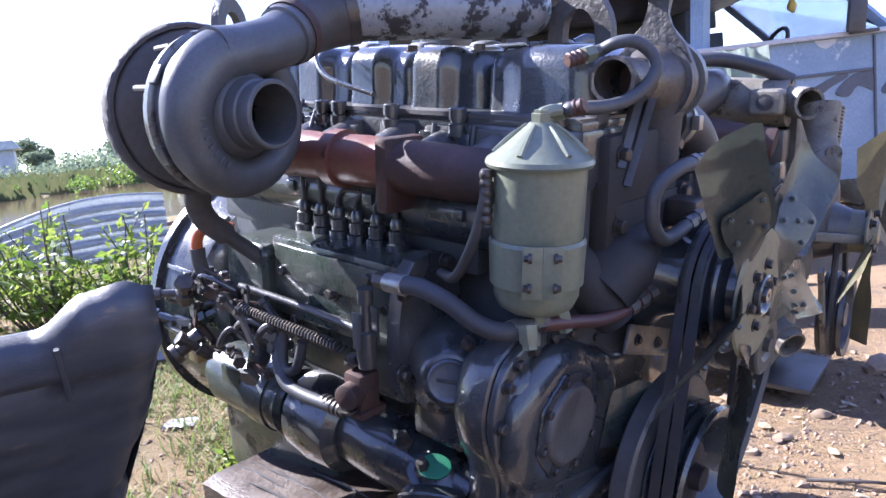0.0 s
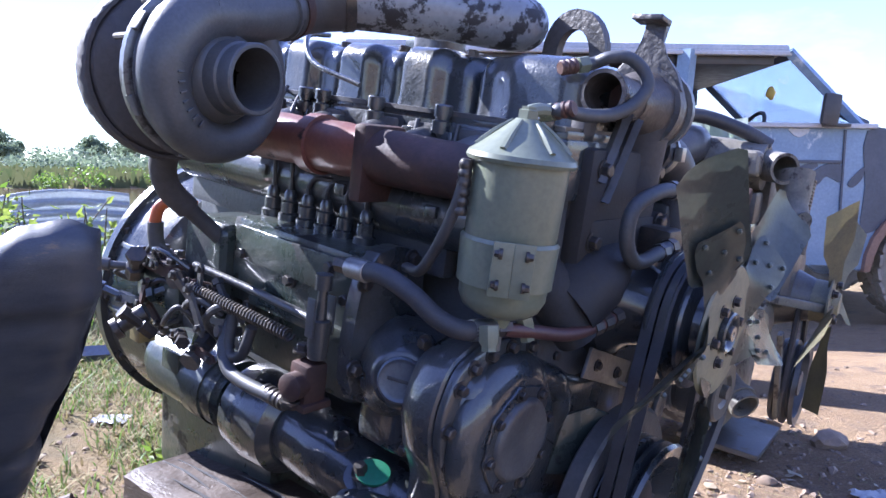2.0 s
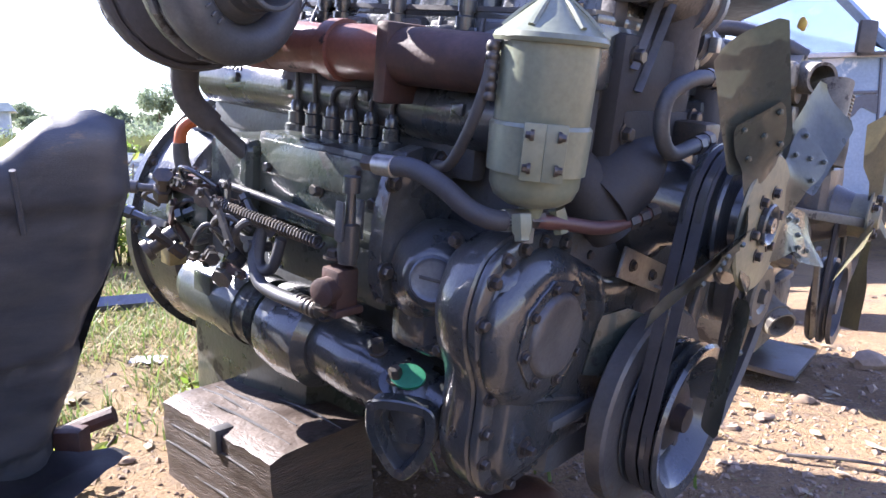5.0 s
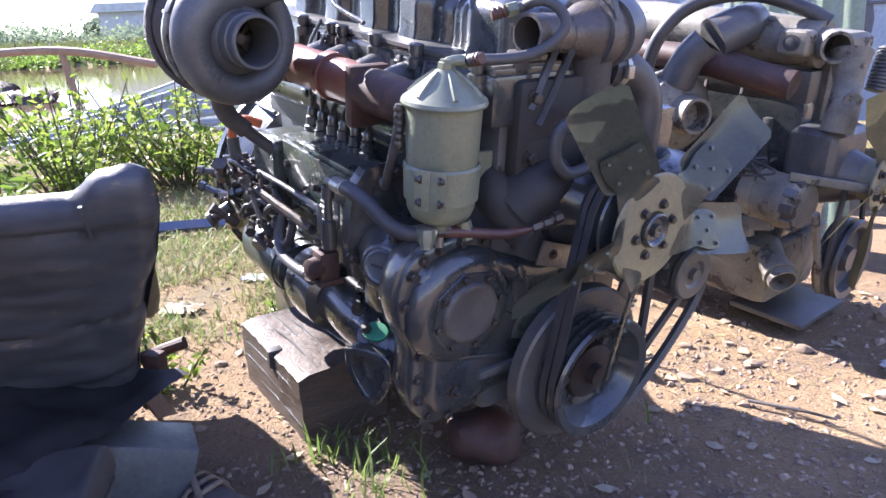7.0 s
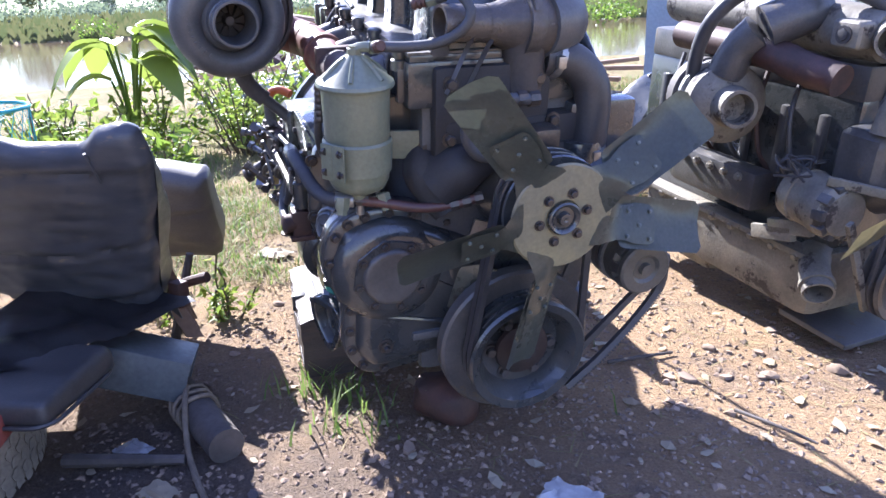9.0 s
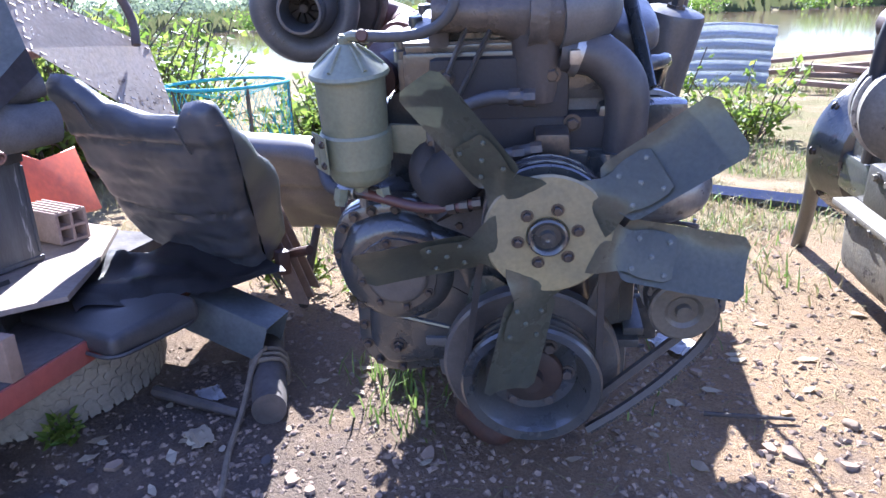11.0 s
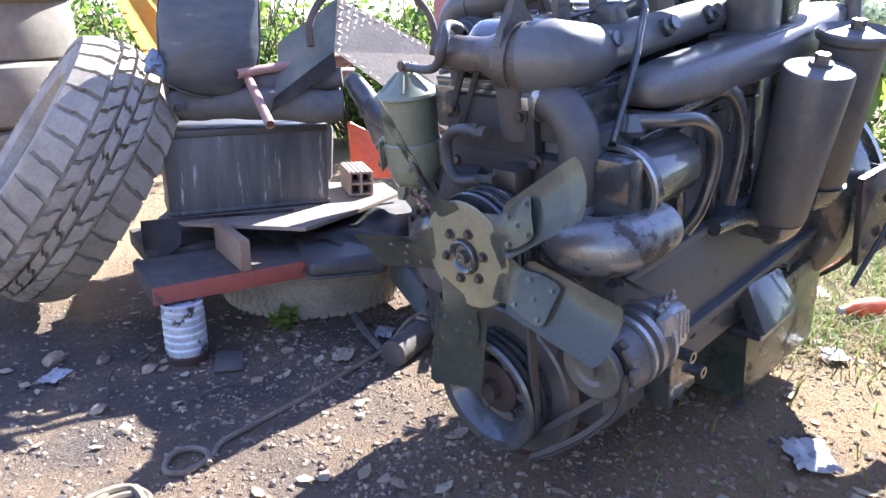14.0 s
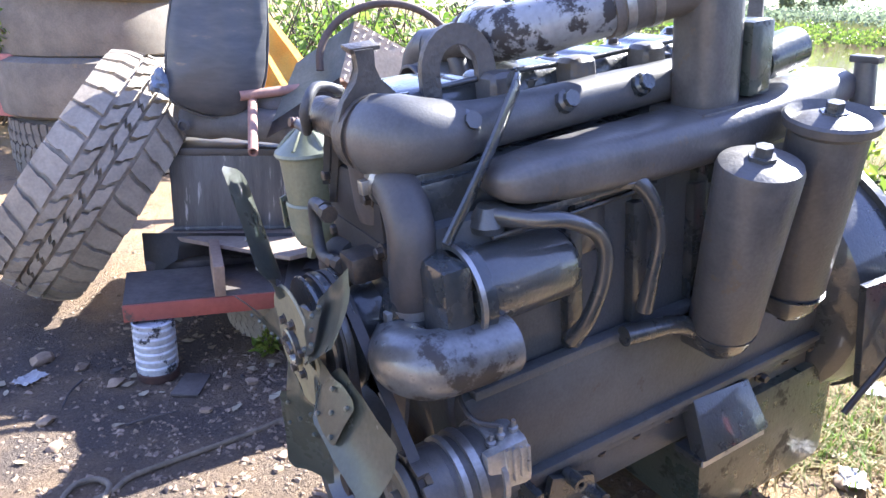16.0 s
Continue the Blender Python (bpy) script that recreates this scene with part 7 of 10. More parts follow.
def padded(right, left, top, foot, thick, creases, seed, n=56, m=44):
    """A stuffed back rest: edges given over its height, lobes over its width, sewn creases across its face."""
    bm = bmesh.new()
    rows = []
    for i in range(n + 1):
        q = i / n
        row = []
        for k in range(m + 16):
            front = k < m
            w = k / (m - 1) if front else 1 - (k - m + 0.5) / 16
            t0, t1 = curve_at(top, q), curve_at(foot, q)
            v = t0 + (t1 - t0) * w
            u = curve_at(right, v) + (curve_at(left, v) - curve_at(right, v)) * q
            e = min(min(q, 1 - q) * 0.48, min(w, 1 - w) * (t1 - t0))
            puff = math.sqrt(max(0.0, 1 - (1 - min(1.0, e / 0.035)) ** 2))
            T = curve_at(thick, v)
            if front:
                d = 0.03 * (1 - puff)
                for cv, sag in creases:
                    d += 0.008 * math.exp(-((v - cv - sag * math.sin(math.pi * q)) / 0.0055) ** 2) - 0.004 * math.exp(-((v - cv - sag * math.sin(math.pi * q) + 0.016) / 0.012) ** 2)
                d += 0.006 * noise.noise(V(u * 7, v * 9, seed)) + 0.005 * noise.noise(V(u * 10, v * 42, seed + 4)) * smooth01((v - 0.08) / 0.1) + 0.002 * noise.noise(V(u * 45, v * 60, seed))
            else:
                d = 0.035 + (T - 0.035) * puff + 0.008 * noise.noise(V(u * 8, v * 8, seed + 9))
            row.append(bm.verts.new(SW * u + SD * v - SN * d))
        rows.append(row)
    for p, q in zip(rows, rows[1:]):
        for k in range(len(p)):
            bm.faces.new((p[k], p[(k + 1) % len(p)], q[(k + 1) % len(p)], q[k]))
    bm.faces.new(rows[0])
    bm.faces.new(rows[-1][::-1])
    return bm


def vinyl_seat():
    seat = thing("car_seat", Matrix.Translation((-0.276, 0.746, 0.642)), "worn black vinyl car seat leaning over the scrap heap", "seat")
    right = [(-0.06, -0.03), (0.08, -0.03), (0.15, -0.012), (0.28, 0.034), (0.45, 0.08), (0.6, 0.1)]
    left = [(-0.07, 0.43), (0.05, 0.455), (0.25, 0.478), (0.37, 0.49), (0.5, 0.44)]
    top = [(0.0, 0.012), (0.06, 0.0), (0.13, 0.006), (0.24, 0.042), (0.45, 0.045), (0.66, 0.02), (0.86, -0.055), (0.94, -0.055), (1.0, -0.03)]
    foot = [(0.0, 0.47), (0.2, 0.5), (0.6, 0.5), (0.85, 0.46), (1.0, 0.38)]
    thick = [(-0.06, 0.045), (0.06, 0.055), (0.16, 0.11), (0.28, 0.17), (0.5, 0.15)]
    part("upholstery", padded(right, left, top, foot, thick, ((0.095, 0.0), (0.275, 0.035), (0.42, 0.03)), 2.0), LEATHER, seat, sharp=1.2)
    for u in (0.065, 0.335):
        bm = bmesh.new()
        pts = []
        for k in range(9):
            v = curve_at(top, (u + 0.03) / 0.48) + 0.012 + k * 0.0085
            pts.append(SW * u + SD * v + SN * (0.004 + 0.0 * k))
        tube(bm, pts, 0.003, 6)
        part("seam", bm, LEATHER, seat)
    bm = bmesh.new()
    tube(bm, [SW * 0.01 + SD * 0.48 - SN * 0.1, SW * 0.18 + SD * 0.53 - SN * 0.1, SW * 0.4 + SD * 0.52 - SN * 0.1], 0.012, 10)
    box(bm, SW * 0.06 + SD * 0.48 - SN * 0.05, (0.035, 0.03, 0.06), 0.006)
    part("frame_tube", bm, RUST_DARK, seat, "rusty seat frame")
    rnd = random.Random(6)
    for k in range(5):
        bm = bmesh.new()
        p = SW * (0.08 + 0.035 * k) + SD * 0.49 - SN * (0.03 + 0.02 * (k % 2))
        plate(bm, [(-0.014, 0.02), (0.016, 0.018), (0.012, -0.03 - rnd.uniform(0, 0.03)), (-0.004, -0.02), (-0.012, -0.045 - rnd.uniform(0, 0.02))], p, axes(SN + V(rnd.uniform(-0.4, 0.4), 0, 0), (0, 0, 1)), 0.003)
        part("torn_flap", bm, LEATHER, seat)
    # the thick dark squab lying in the heap below it; RUBBER paints in the heap's shade
    sq = thing("seat_squab", Matrix.Translation((-0.455, 0.565, 0.205)), "sagging black vinyl squab lying on the planks", "cushion")
    bm = bmesh.new()
    turn = Matrix((SW, V(0.444, -0.896, 0), V(0, 0, 1))).transposed()
    box(bm, (0, 0, 0), (0.3, 0.22, 0.05), 0.022, turn, seg=4)
    part("vinyl", bump_up(bump_up(bm, 0.01, 8), 0.004, 25), RUBBER, sq, sharp=1.2)
    for z in (-0.02,):
        part("piping", tube(bmesh.new(), [turn @ V(x, y, z) for x, y in rounded(0.305, 0.225, 0.04)] + [turn @ V(0.1525, 0.0725, z)], 0.004, 6, smooth=False), RUBBER, sq)
    # a paler seat behind, its torn edge showing the slats
    c2 = thing("seat_cushion", Matrix.Translation((-0.575, 1.165, 0.45)), "faded grey brown seat leaning behind the black one", "cushion")
    part("cushion", padded([(-0.06, 0.0), (0.2, 0.02), (0.5, 0.1)], [(-0.06, 0.5), (0.5, 0.48)], [(0.0, 0.03), (0.3, 0.0), (1.0, 0.0)], [(0.0, 0.3), (1.0, 0.34)], [(-0.06, 0.1), (0.2, 0.13), (0.5, 0.1)], ((0.12, 0.02),), 7.0, 36, 26), LEATHER_BROWN, c2, sharp=1.2)
    for k in range(3):
        bm = bmesh.new()
        p = V(0.02 - 0.03 * k, -0.01 + 0.03 * k, -0.13)
        plate(bm, [(-0.018, 0.14), (0.016, 0.12), (0.012, -0.2), (-0.002, -0.24), (-0.016, -0.18)], p + V(0.02, -0.17, -0.1), axes((0.75, -0.4, 0.25 - 0.2 * k), SD), 0.012, 0.002)
        part("slat", bm, OLD_WOOD, c2, "splintered grey wooden slat")


vinyl_seat()


def red_plank():
    d, w = V(-0.645, 0.765, 0), V(-0.765, -0.645, 0)
    a = V(-0.085, 0.192, 0.212)
    rot = Matrix((d, w, V(0, 0, 1))).transposed()
    pl = thing("plank", Matrix.Translation(a), "thick dirty plank with a red painted edge", "plank")
    bm = bmesh.new()
    box(bm, d * 0.45 + w * 0.125 + V(0, 0, -0.026), (0.9, 0.238, 0.05), 0.004, rot)
    part("board", bump_up(bm, 0.002, 25), GREY_WOOD, pl)
    bm = bmesh.new()
    box(bm, d * 0.45 + w * 0.003 + V(0, 0, -0.027), (0.9, 0.008, 0.046), 0.002, rot)
    part("painted_edge", bm, RED_WOOD, pl, "red painted edge")
    bm = bmesh.new()
    box(bm, d * 0.24 + w * 0.12 + V(0, 0, 0.04), (0.028, 0.24, 0.085), 0.003, rot)
    part("cleat", bm, OLD_WOOD, pl)
    # second plank behind, and the board under the battery
    bm = bmesh.new()
    box(bm, a + d * 0.55 + w * 0.42 + V(0, 0, -0.02), (1.0, 0.28, 0.05), 0.004, rot)
    lone("plank", bump_up(bm, 0.002, 25), GREY_WOOD, "dirty grey plank of the scrap stand", "plank")
    bm = bmesh.new()
    plate(bm, [(-0.40, 0.04), (-0.40, 0.2), (-0.40, 0.49), (-0.60, 0.58), (-0.86, 0.67), (-1.02, 0.58), (-0.95, 0.3), (-0.72, -0.02)], (0, 0, 0.284), Matrix.Identity(3), 0.012, 0.003)
    # plywood tone lowered all over to put missing shade into its colour
    lone("plywood_board", bump_up(bm, 0.002, 20), mat("dry pale plywood", (0.27, 0.215, 0.165), (0.2, 0.155, 0.12), 0.75, 0.9, scale=6, fine=90, bump=0.3), "pale dusty plywood under the battery", "board")
    # dark plastic hanging below
    bm = bmesh.new()
    rows = []
    for i in range(9):
        row = []
        for j in range(6):
            u, v = i / 8, j / 5
            p = V(-0.36, 0.02, 0.30).lerp(V(-0.56, 0.40, 0.30), u) + V(0.05, 0.02, 0) * math.sin(u * 9) * v + V(0, 0, -0.10 * v * (0.6 + 0.5 * math.sin(u * 7 + 1) ** 2))
            row.append(bm.verts.new(p))
        rows.append(row)
    for p, q in zip(rows, rows[1:]):
        for j in range(5):
            bm.faces.new((p[j], p[j + 1], q[j + 1], q[j]))
    bmesh.ops.solidify(bm, geom=bm.faces[:], thickness=0.003)
    lone("plastic_sheet", bm, RUBBER, "torn black plastic hanging under the battery", "sheet")
    # crumpled black plastic lying over the planks behind
    bm = bmesh.new()
    rows = []
    for i in range(25):
        row = []
        for j in range(15):
            u, v = i / 24, j / 14
            p = V(-0.44, 0.5, 0.235).lerp(V(-0.36, 0.93, 0.245), u) + V(-0.3, -0.03, 0.02) * v
            p.z += 0.035 * noise.noise(V(u * 4, v * 3, 3.3)) + 0.014 * abs(noise.noise(V(u * 11, v * 9, 1.1)))
            row.append(bm.verts.new(p + V(0.03, 0.02, 0) * noise.noise(V(u * 6, v * 2, 9))))
        rows.append(row)
    for p, q in zip(rows, rows[1:]):
        for j in range(14):
            bm.faces.new((p[j], p[j + 1], q[j + 1], q[j]))
    bmesh.ops.solidify(bm, geom=bm.faces[:], thickness=0.003)
    lone("plastic_sheet", bm, RUBBER, "crumpled black plastic lying over the planks", "sheet", sharp=1.0)


red_plank()


def paint_can():
    c = V(-0.14, 0.238, 0)
    can = thing("paint_can", Matrix.Translation(c), "ribbed tin can smeared with white paint", "can")
    prof = [(0, 0), (0, 0.048), (0.004, 0.052)]
    for i in range(6):
        z = 0.02 + 0.021 * i
        prof += [(z, 0.0505), (z + 0.006, 0.0535), (z + 0.014, 0.0535), (z + 0.018, 0.0505)]
    prof += [(0.150, 0.052), (0.156, 0.054), (0.158, 0.05), (0.15, 0.048), (0.15, 0)]
    part("body", lathe(bmesh.new(), (0, 0, 0.004), (0.02, 0, 1), prof, 36), WHITE_CAN, can)
    bm = bmesh.new()
    lathe(bm, (0, 0, -0.002), (0.02, 0, 1), [(0, 0), (0, 0.054), (0.02, 0.0545), (0.022, 0.051)], 36)
    part("foot", bm, RUST_DARK, can, "rusty blackened foot of the can")


paint_can()


def battery():
    a, b = V(-0.437, 0.07, 0), V(-0.685, 0.478, 0)
    d = (b - a).normalized()
    w = V(-d.y, d.x, 0)
    rot = Matrix((d, w, V(0, 0, 1))).transposed()
    n = (b - a).length
    bt = thing("truck_battery", Matrix.Translation((a.x, a.y, 0.293)), "large black truck battery streaked with white residue", "battery")
    bt.rotation_euler = (0, 0, math.atan2(d.y, d.x))
    part("case", box(bmesh.new(), (n / 2, 0.105, 0.115), (n, 0.21, 0.23), 0.006), BATTERY, bt)
    part("lid", box(bmesh.new(), (n / 2, 0.105, 0.238), (n + 0.008, 0.218, 0.022), 0.004), RUBBER, bt)
    part("base_rib", box(bmesh.new(), (n / 2, 0.105, 0.006), (n + 0.006, 0.216, 0.012), 0.003), BATTERY, bt)
    bm = bmesh.new()
    box(bm, (n - 0.004, 0.0, 0.12), (0.008, 0.006, 0.2), 0.002)
    part("corner_rib", bm, BATTERY, bt)
    # canvas roll lying on it
    roll = thing("canvas_roll", Matrix.Translation((-0.5, 0.07, 0.61)), "folded dirty canvas lying on the battery", "canvas")
    rr = random.Random(4)
    d3 = V(-0.22, 0.97, 0.02)
    for k, (off, r, z) in enumerate(((0.0, 0.05, -0.005), (0.09, 0.055, 0.0), (0.04, 0.036, 0.06))):
        bm = bmesh.new()
        o = V(-0.85, -0.3, 0) * off
        tube(bm, [o + d3 * (0.5 * t) + V(0, 0, z + 0.008 * math.sin(5 * t + k)) for t in (0, 0.2, 0.4, 0.6, 0.8, 1.0)], [r * 0.8, r, r, r * 0.95, r, r * 0.85], 16)
        part("fold", bump_up(bm, 0.008, 14, k * 3.0), CANVAS, roll)
    bm = bmesh.new()
    lathe(bm, V(0.04, 0.05, 0.0), V(0.9, 0.3, 0), [(0, 0.012), (0.012, 0.018), (0.02, 0.012)], 12)
    part("knot", bm, CANVAS, roll)
    # reddish rods laid over it
    for k, (p, q, r) in enumerate((((-0.575, 0.27, 0.71), (-0.335, 0.43, 0.585), 0.013), ((-0.50, 0.28, 0.70), (-0.85, 0.60, 0.75), 0.014), ((-0.56, 0.28, 0.70), (-0.9, 0.55, 0.72), 0.013), ((-0.6, 0.25, 0.69), (-0.95, 0.5, 0.68), 0.014))):
        bm = bmesh.new()
        p, q = V(*p), V(*q)
        hollow(bm, [p, p.lerp(q, 0.5), q], r, 0.004, 14)
        lone("rusty_pipe", bm, mat("pinkish rusty pipe", (0.36, 0.2, 0.15), (0.26, 0.15, 0.12), 0.6, 0.8, scale=20, fine=90, bump=0.2) if k == 0 else bpy.data.materials["pinkish rusty pipe"], "pinkish rusty pipe lying on the scrap heap", "pipe", group="loose pipes")


battery()


def upright_seat():
    """A narrow vinyl backrest standing on the canvas, seen face on."""
    ob = thing("seat_back", Matrix.Translation((-0.50, 0.19, 0.64)), "dark vinyl seat back standing upright on the heap", "seat")
    d, out = V(-0.50, 0.86, 0), V(0.86, 0.50, 0)
    bm = bmesh.new()
    outline = [(-0.12, 0.06), (-0.115, 0.2), (-0.085, 0.36), (-0.05, 0.5), (0.03, 0.56), (0.12, 0.52), (0.155, 0.38), (0.16, 0.2), (0.14, 0.07), (0.08, 0.005), (0.0, -0.005), (-0.08, 0.02)]
    rows = []
    sm = loop_smooth(outline, 3)
    for h, k in ((-0.05, 0.8), (-0.035, 0.95), (0.0, 1.0), (0.03, 0.95), (0.042, 0.7), (0.046, 0.3)):
        rows.append([bm.verts.new(d * ((u - 0.02) * k + 0.02) + V(0, 0, (v - 0.25) * k + 0.25) + out * (h - 0.10 * (v - 0.1))) for u, v in sm])
    for p, q in zip(rows, rows[1:]):
        for j in range(len(sm)):
            k = (j + 1) % len(sm)
            bm.faces.new((p[j], p[k], q[k], q[j]))
    bm.faces.new(rows[0])
    bm.faces.new(rows[-1][::-1])
    part("upholstery", bump_up(bm, 0.005, 10), LEATHER, ob, sharp=1.2)
    bm = bmesh.new()
    pts = [d * u * 0.985 + V(0, 0, v) + out * (0.012 - 0.10 * (v - 0.1)) for u, v in sm]
    tube(bm, pts + [pts[0]], 0.004, 6, smooth=False)
    part("piping", bm, RUBBER, ob)
    bm = bmesh.new()
    lump(bm, d * -0.13 + V(0, 0, 0.09) + out * 0.02, (0.035, 0.03, 0.03), 7, 3, 0.7)
    part("tied_rag", bm, mat("blue grey rag", (0.2, 0.24, 0.3), (0.14, 0.17, 0.22), 0.85, 0.95, scale=20, fine=200, bump=0.5), ob, "blue grey rag tied to the corner")


upright_seat()


def tread_plate():
    """A folded sheet of tread plate with raised bars, and a dark side flap."""
    ob = thing("tread_plate_step", Matrix.Translation((-0.62, 0.53, 0.76)), "dusty folded tread-plate step thrown on the heap", "step")
    A, B, C, D = V(0, 0, 0), V(-0.13, -0.02, 0.15), V(-0.27, 0.30, -0.02), V(-0.17, 0.33, -0.26)
    bm = bmesh.new()
    def quad_plate(p, q, r, s, thick=0.004):
        vs = [bm.verts.new(v) for v in (p, q, r, s)]
        f = bm.faces.new(vs)
        return f
    quad_plate(A, B, C, D)
    bmesh.ops.solidify(bm, geom=bm.faces[:], thickness=0.005)
    part("tread", bm, CHECKER, ob)
    bm = bmesh.new()
    E, F = V(0.13, -0.14, -0.12), V(-0.1, -0.2, 0.02)
    quad_plate(A, B, F, E)
    bmesh.ops.solidify(bm, geom=bm.faces[:], thickness=0.005)
    part("flap", bm, mat("grey green dusty steel", (0.24, 0.25, 0.22), (0.17, 0.18, 0.16), 0.5, 0.7, metal=0.2, scale=9, fine=120, bump=0.2), ob, "dark side flap")
    bm = bmesh.new()
    G, H = V(0.15, -0.15, -0.165), V(0.02, 0.01, -0.05)
    quad_plate(A, E, G, H)
    bmesh.ops.solidify(bm, geom=bm.faces[:], thickness=0.004)
    part("lip", bm, GREY_WOOD, ob)
    nrm = (B - A).cross(D - A).normalized()
    if nrm.x < 0:
        nrm = -nrm
    bars = bmesh.new()
    for i in range(9):
        for j in range(16):
            u, v = (i + 0.5) / 9, (j + 0.5) / 16
            p = A.lerp(B, u).lerp(D.lerp(C, u), v)
            t = ((B - A).normalized() if (i + j) % 2 else (D - A).normalized())
            box(bars, p + nrm * 0.002, (0.016, 0.004, 0.003), 0, axes(nrm, t))
    tagged(part("tread_bar", bars, CHECKER, ob), kind="stuff")
    # rubber hoop over it
    bm = bmesh.new()
    c = V(-0.75, 0.62, 0.80)
    pts = [c + V(-0.5, 0.86, 0) * 0.2 * math.cos(t) + V(-0.25, -0.1, 0.95) * 0.17 * math.sin(t) for t in [radians(-20 + 15 * k) for k in range(15)]]
    tube(bm, pts, 0.011, 12)
    lone("rubber_hoop", bm, mat("brown rubber hoop", (0.1, 0.07, 0.055), (0.07, 0.05, 0.04), 0.6, 0.8, scale=20, fine=120, bump=0.2), "brown bent rubber hoop over the tread plate", "hoop")
    bm = bmesh.new()
    box(bm, (-1.08, 0.2, 0.40), (0.4, 0.3, 0.22), 0.03, Matrix.Rotation(radians(25), 3, "Z"))
    sb = thing("scrap_box", Matrix(), "dark covered box in the scrap heap", "box")
    part("body", bump_up(bm, 0.01, 8), CANVAS, sb)
    bm = bmesh.new()
    box(bm, (-1.08, 0.2, 0.525), (0.43, 0.33, 0.03), 0.01, Matrix.Rotation(radians(25), 3, "Z"))
    part("lid", bump_up(bm, 0.006, 9), GREY_WOOD, sb)


tread_plate()


def hollow_brick():
    c = V(-0.86, 0.525, 0.333)
    ob = thing("hollow_brick", Matrix.Translation(c), "pale hollow clay brick on the plywood", "brick")
    ob.rotation_euler = (0, 0, radians(25))
    bm = bmesh.new()
    s = 0.078
    for x in (-0.036, 0.0, 0.036):
        box(bm, (0, x, 0), (0.17, 0.008, s), 0.002)
    for z in (-0.036, 0.0, 0.036):
        box(bm, (0, 0, z), (0.168, 0.078, 0.008), 0.002)
    for k in range(5):
        box(bm, (0, -0.03 + 0.015 * k, 0.041), (0.165, 0.005, 0.004), 0.001)
    part("shell", bm, BRICK_CLAY, ob)
    # dark filling that paints the shade in the cells
    bm = bmesh.new()
    box(bm, (-0.02, 0, 0), (0.10, 0.07, 0.07), 0)
    part("shade", bm, RUST_DARK, ob, "dark block standing for the shade inside the cells")


hollow_brick()


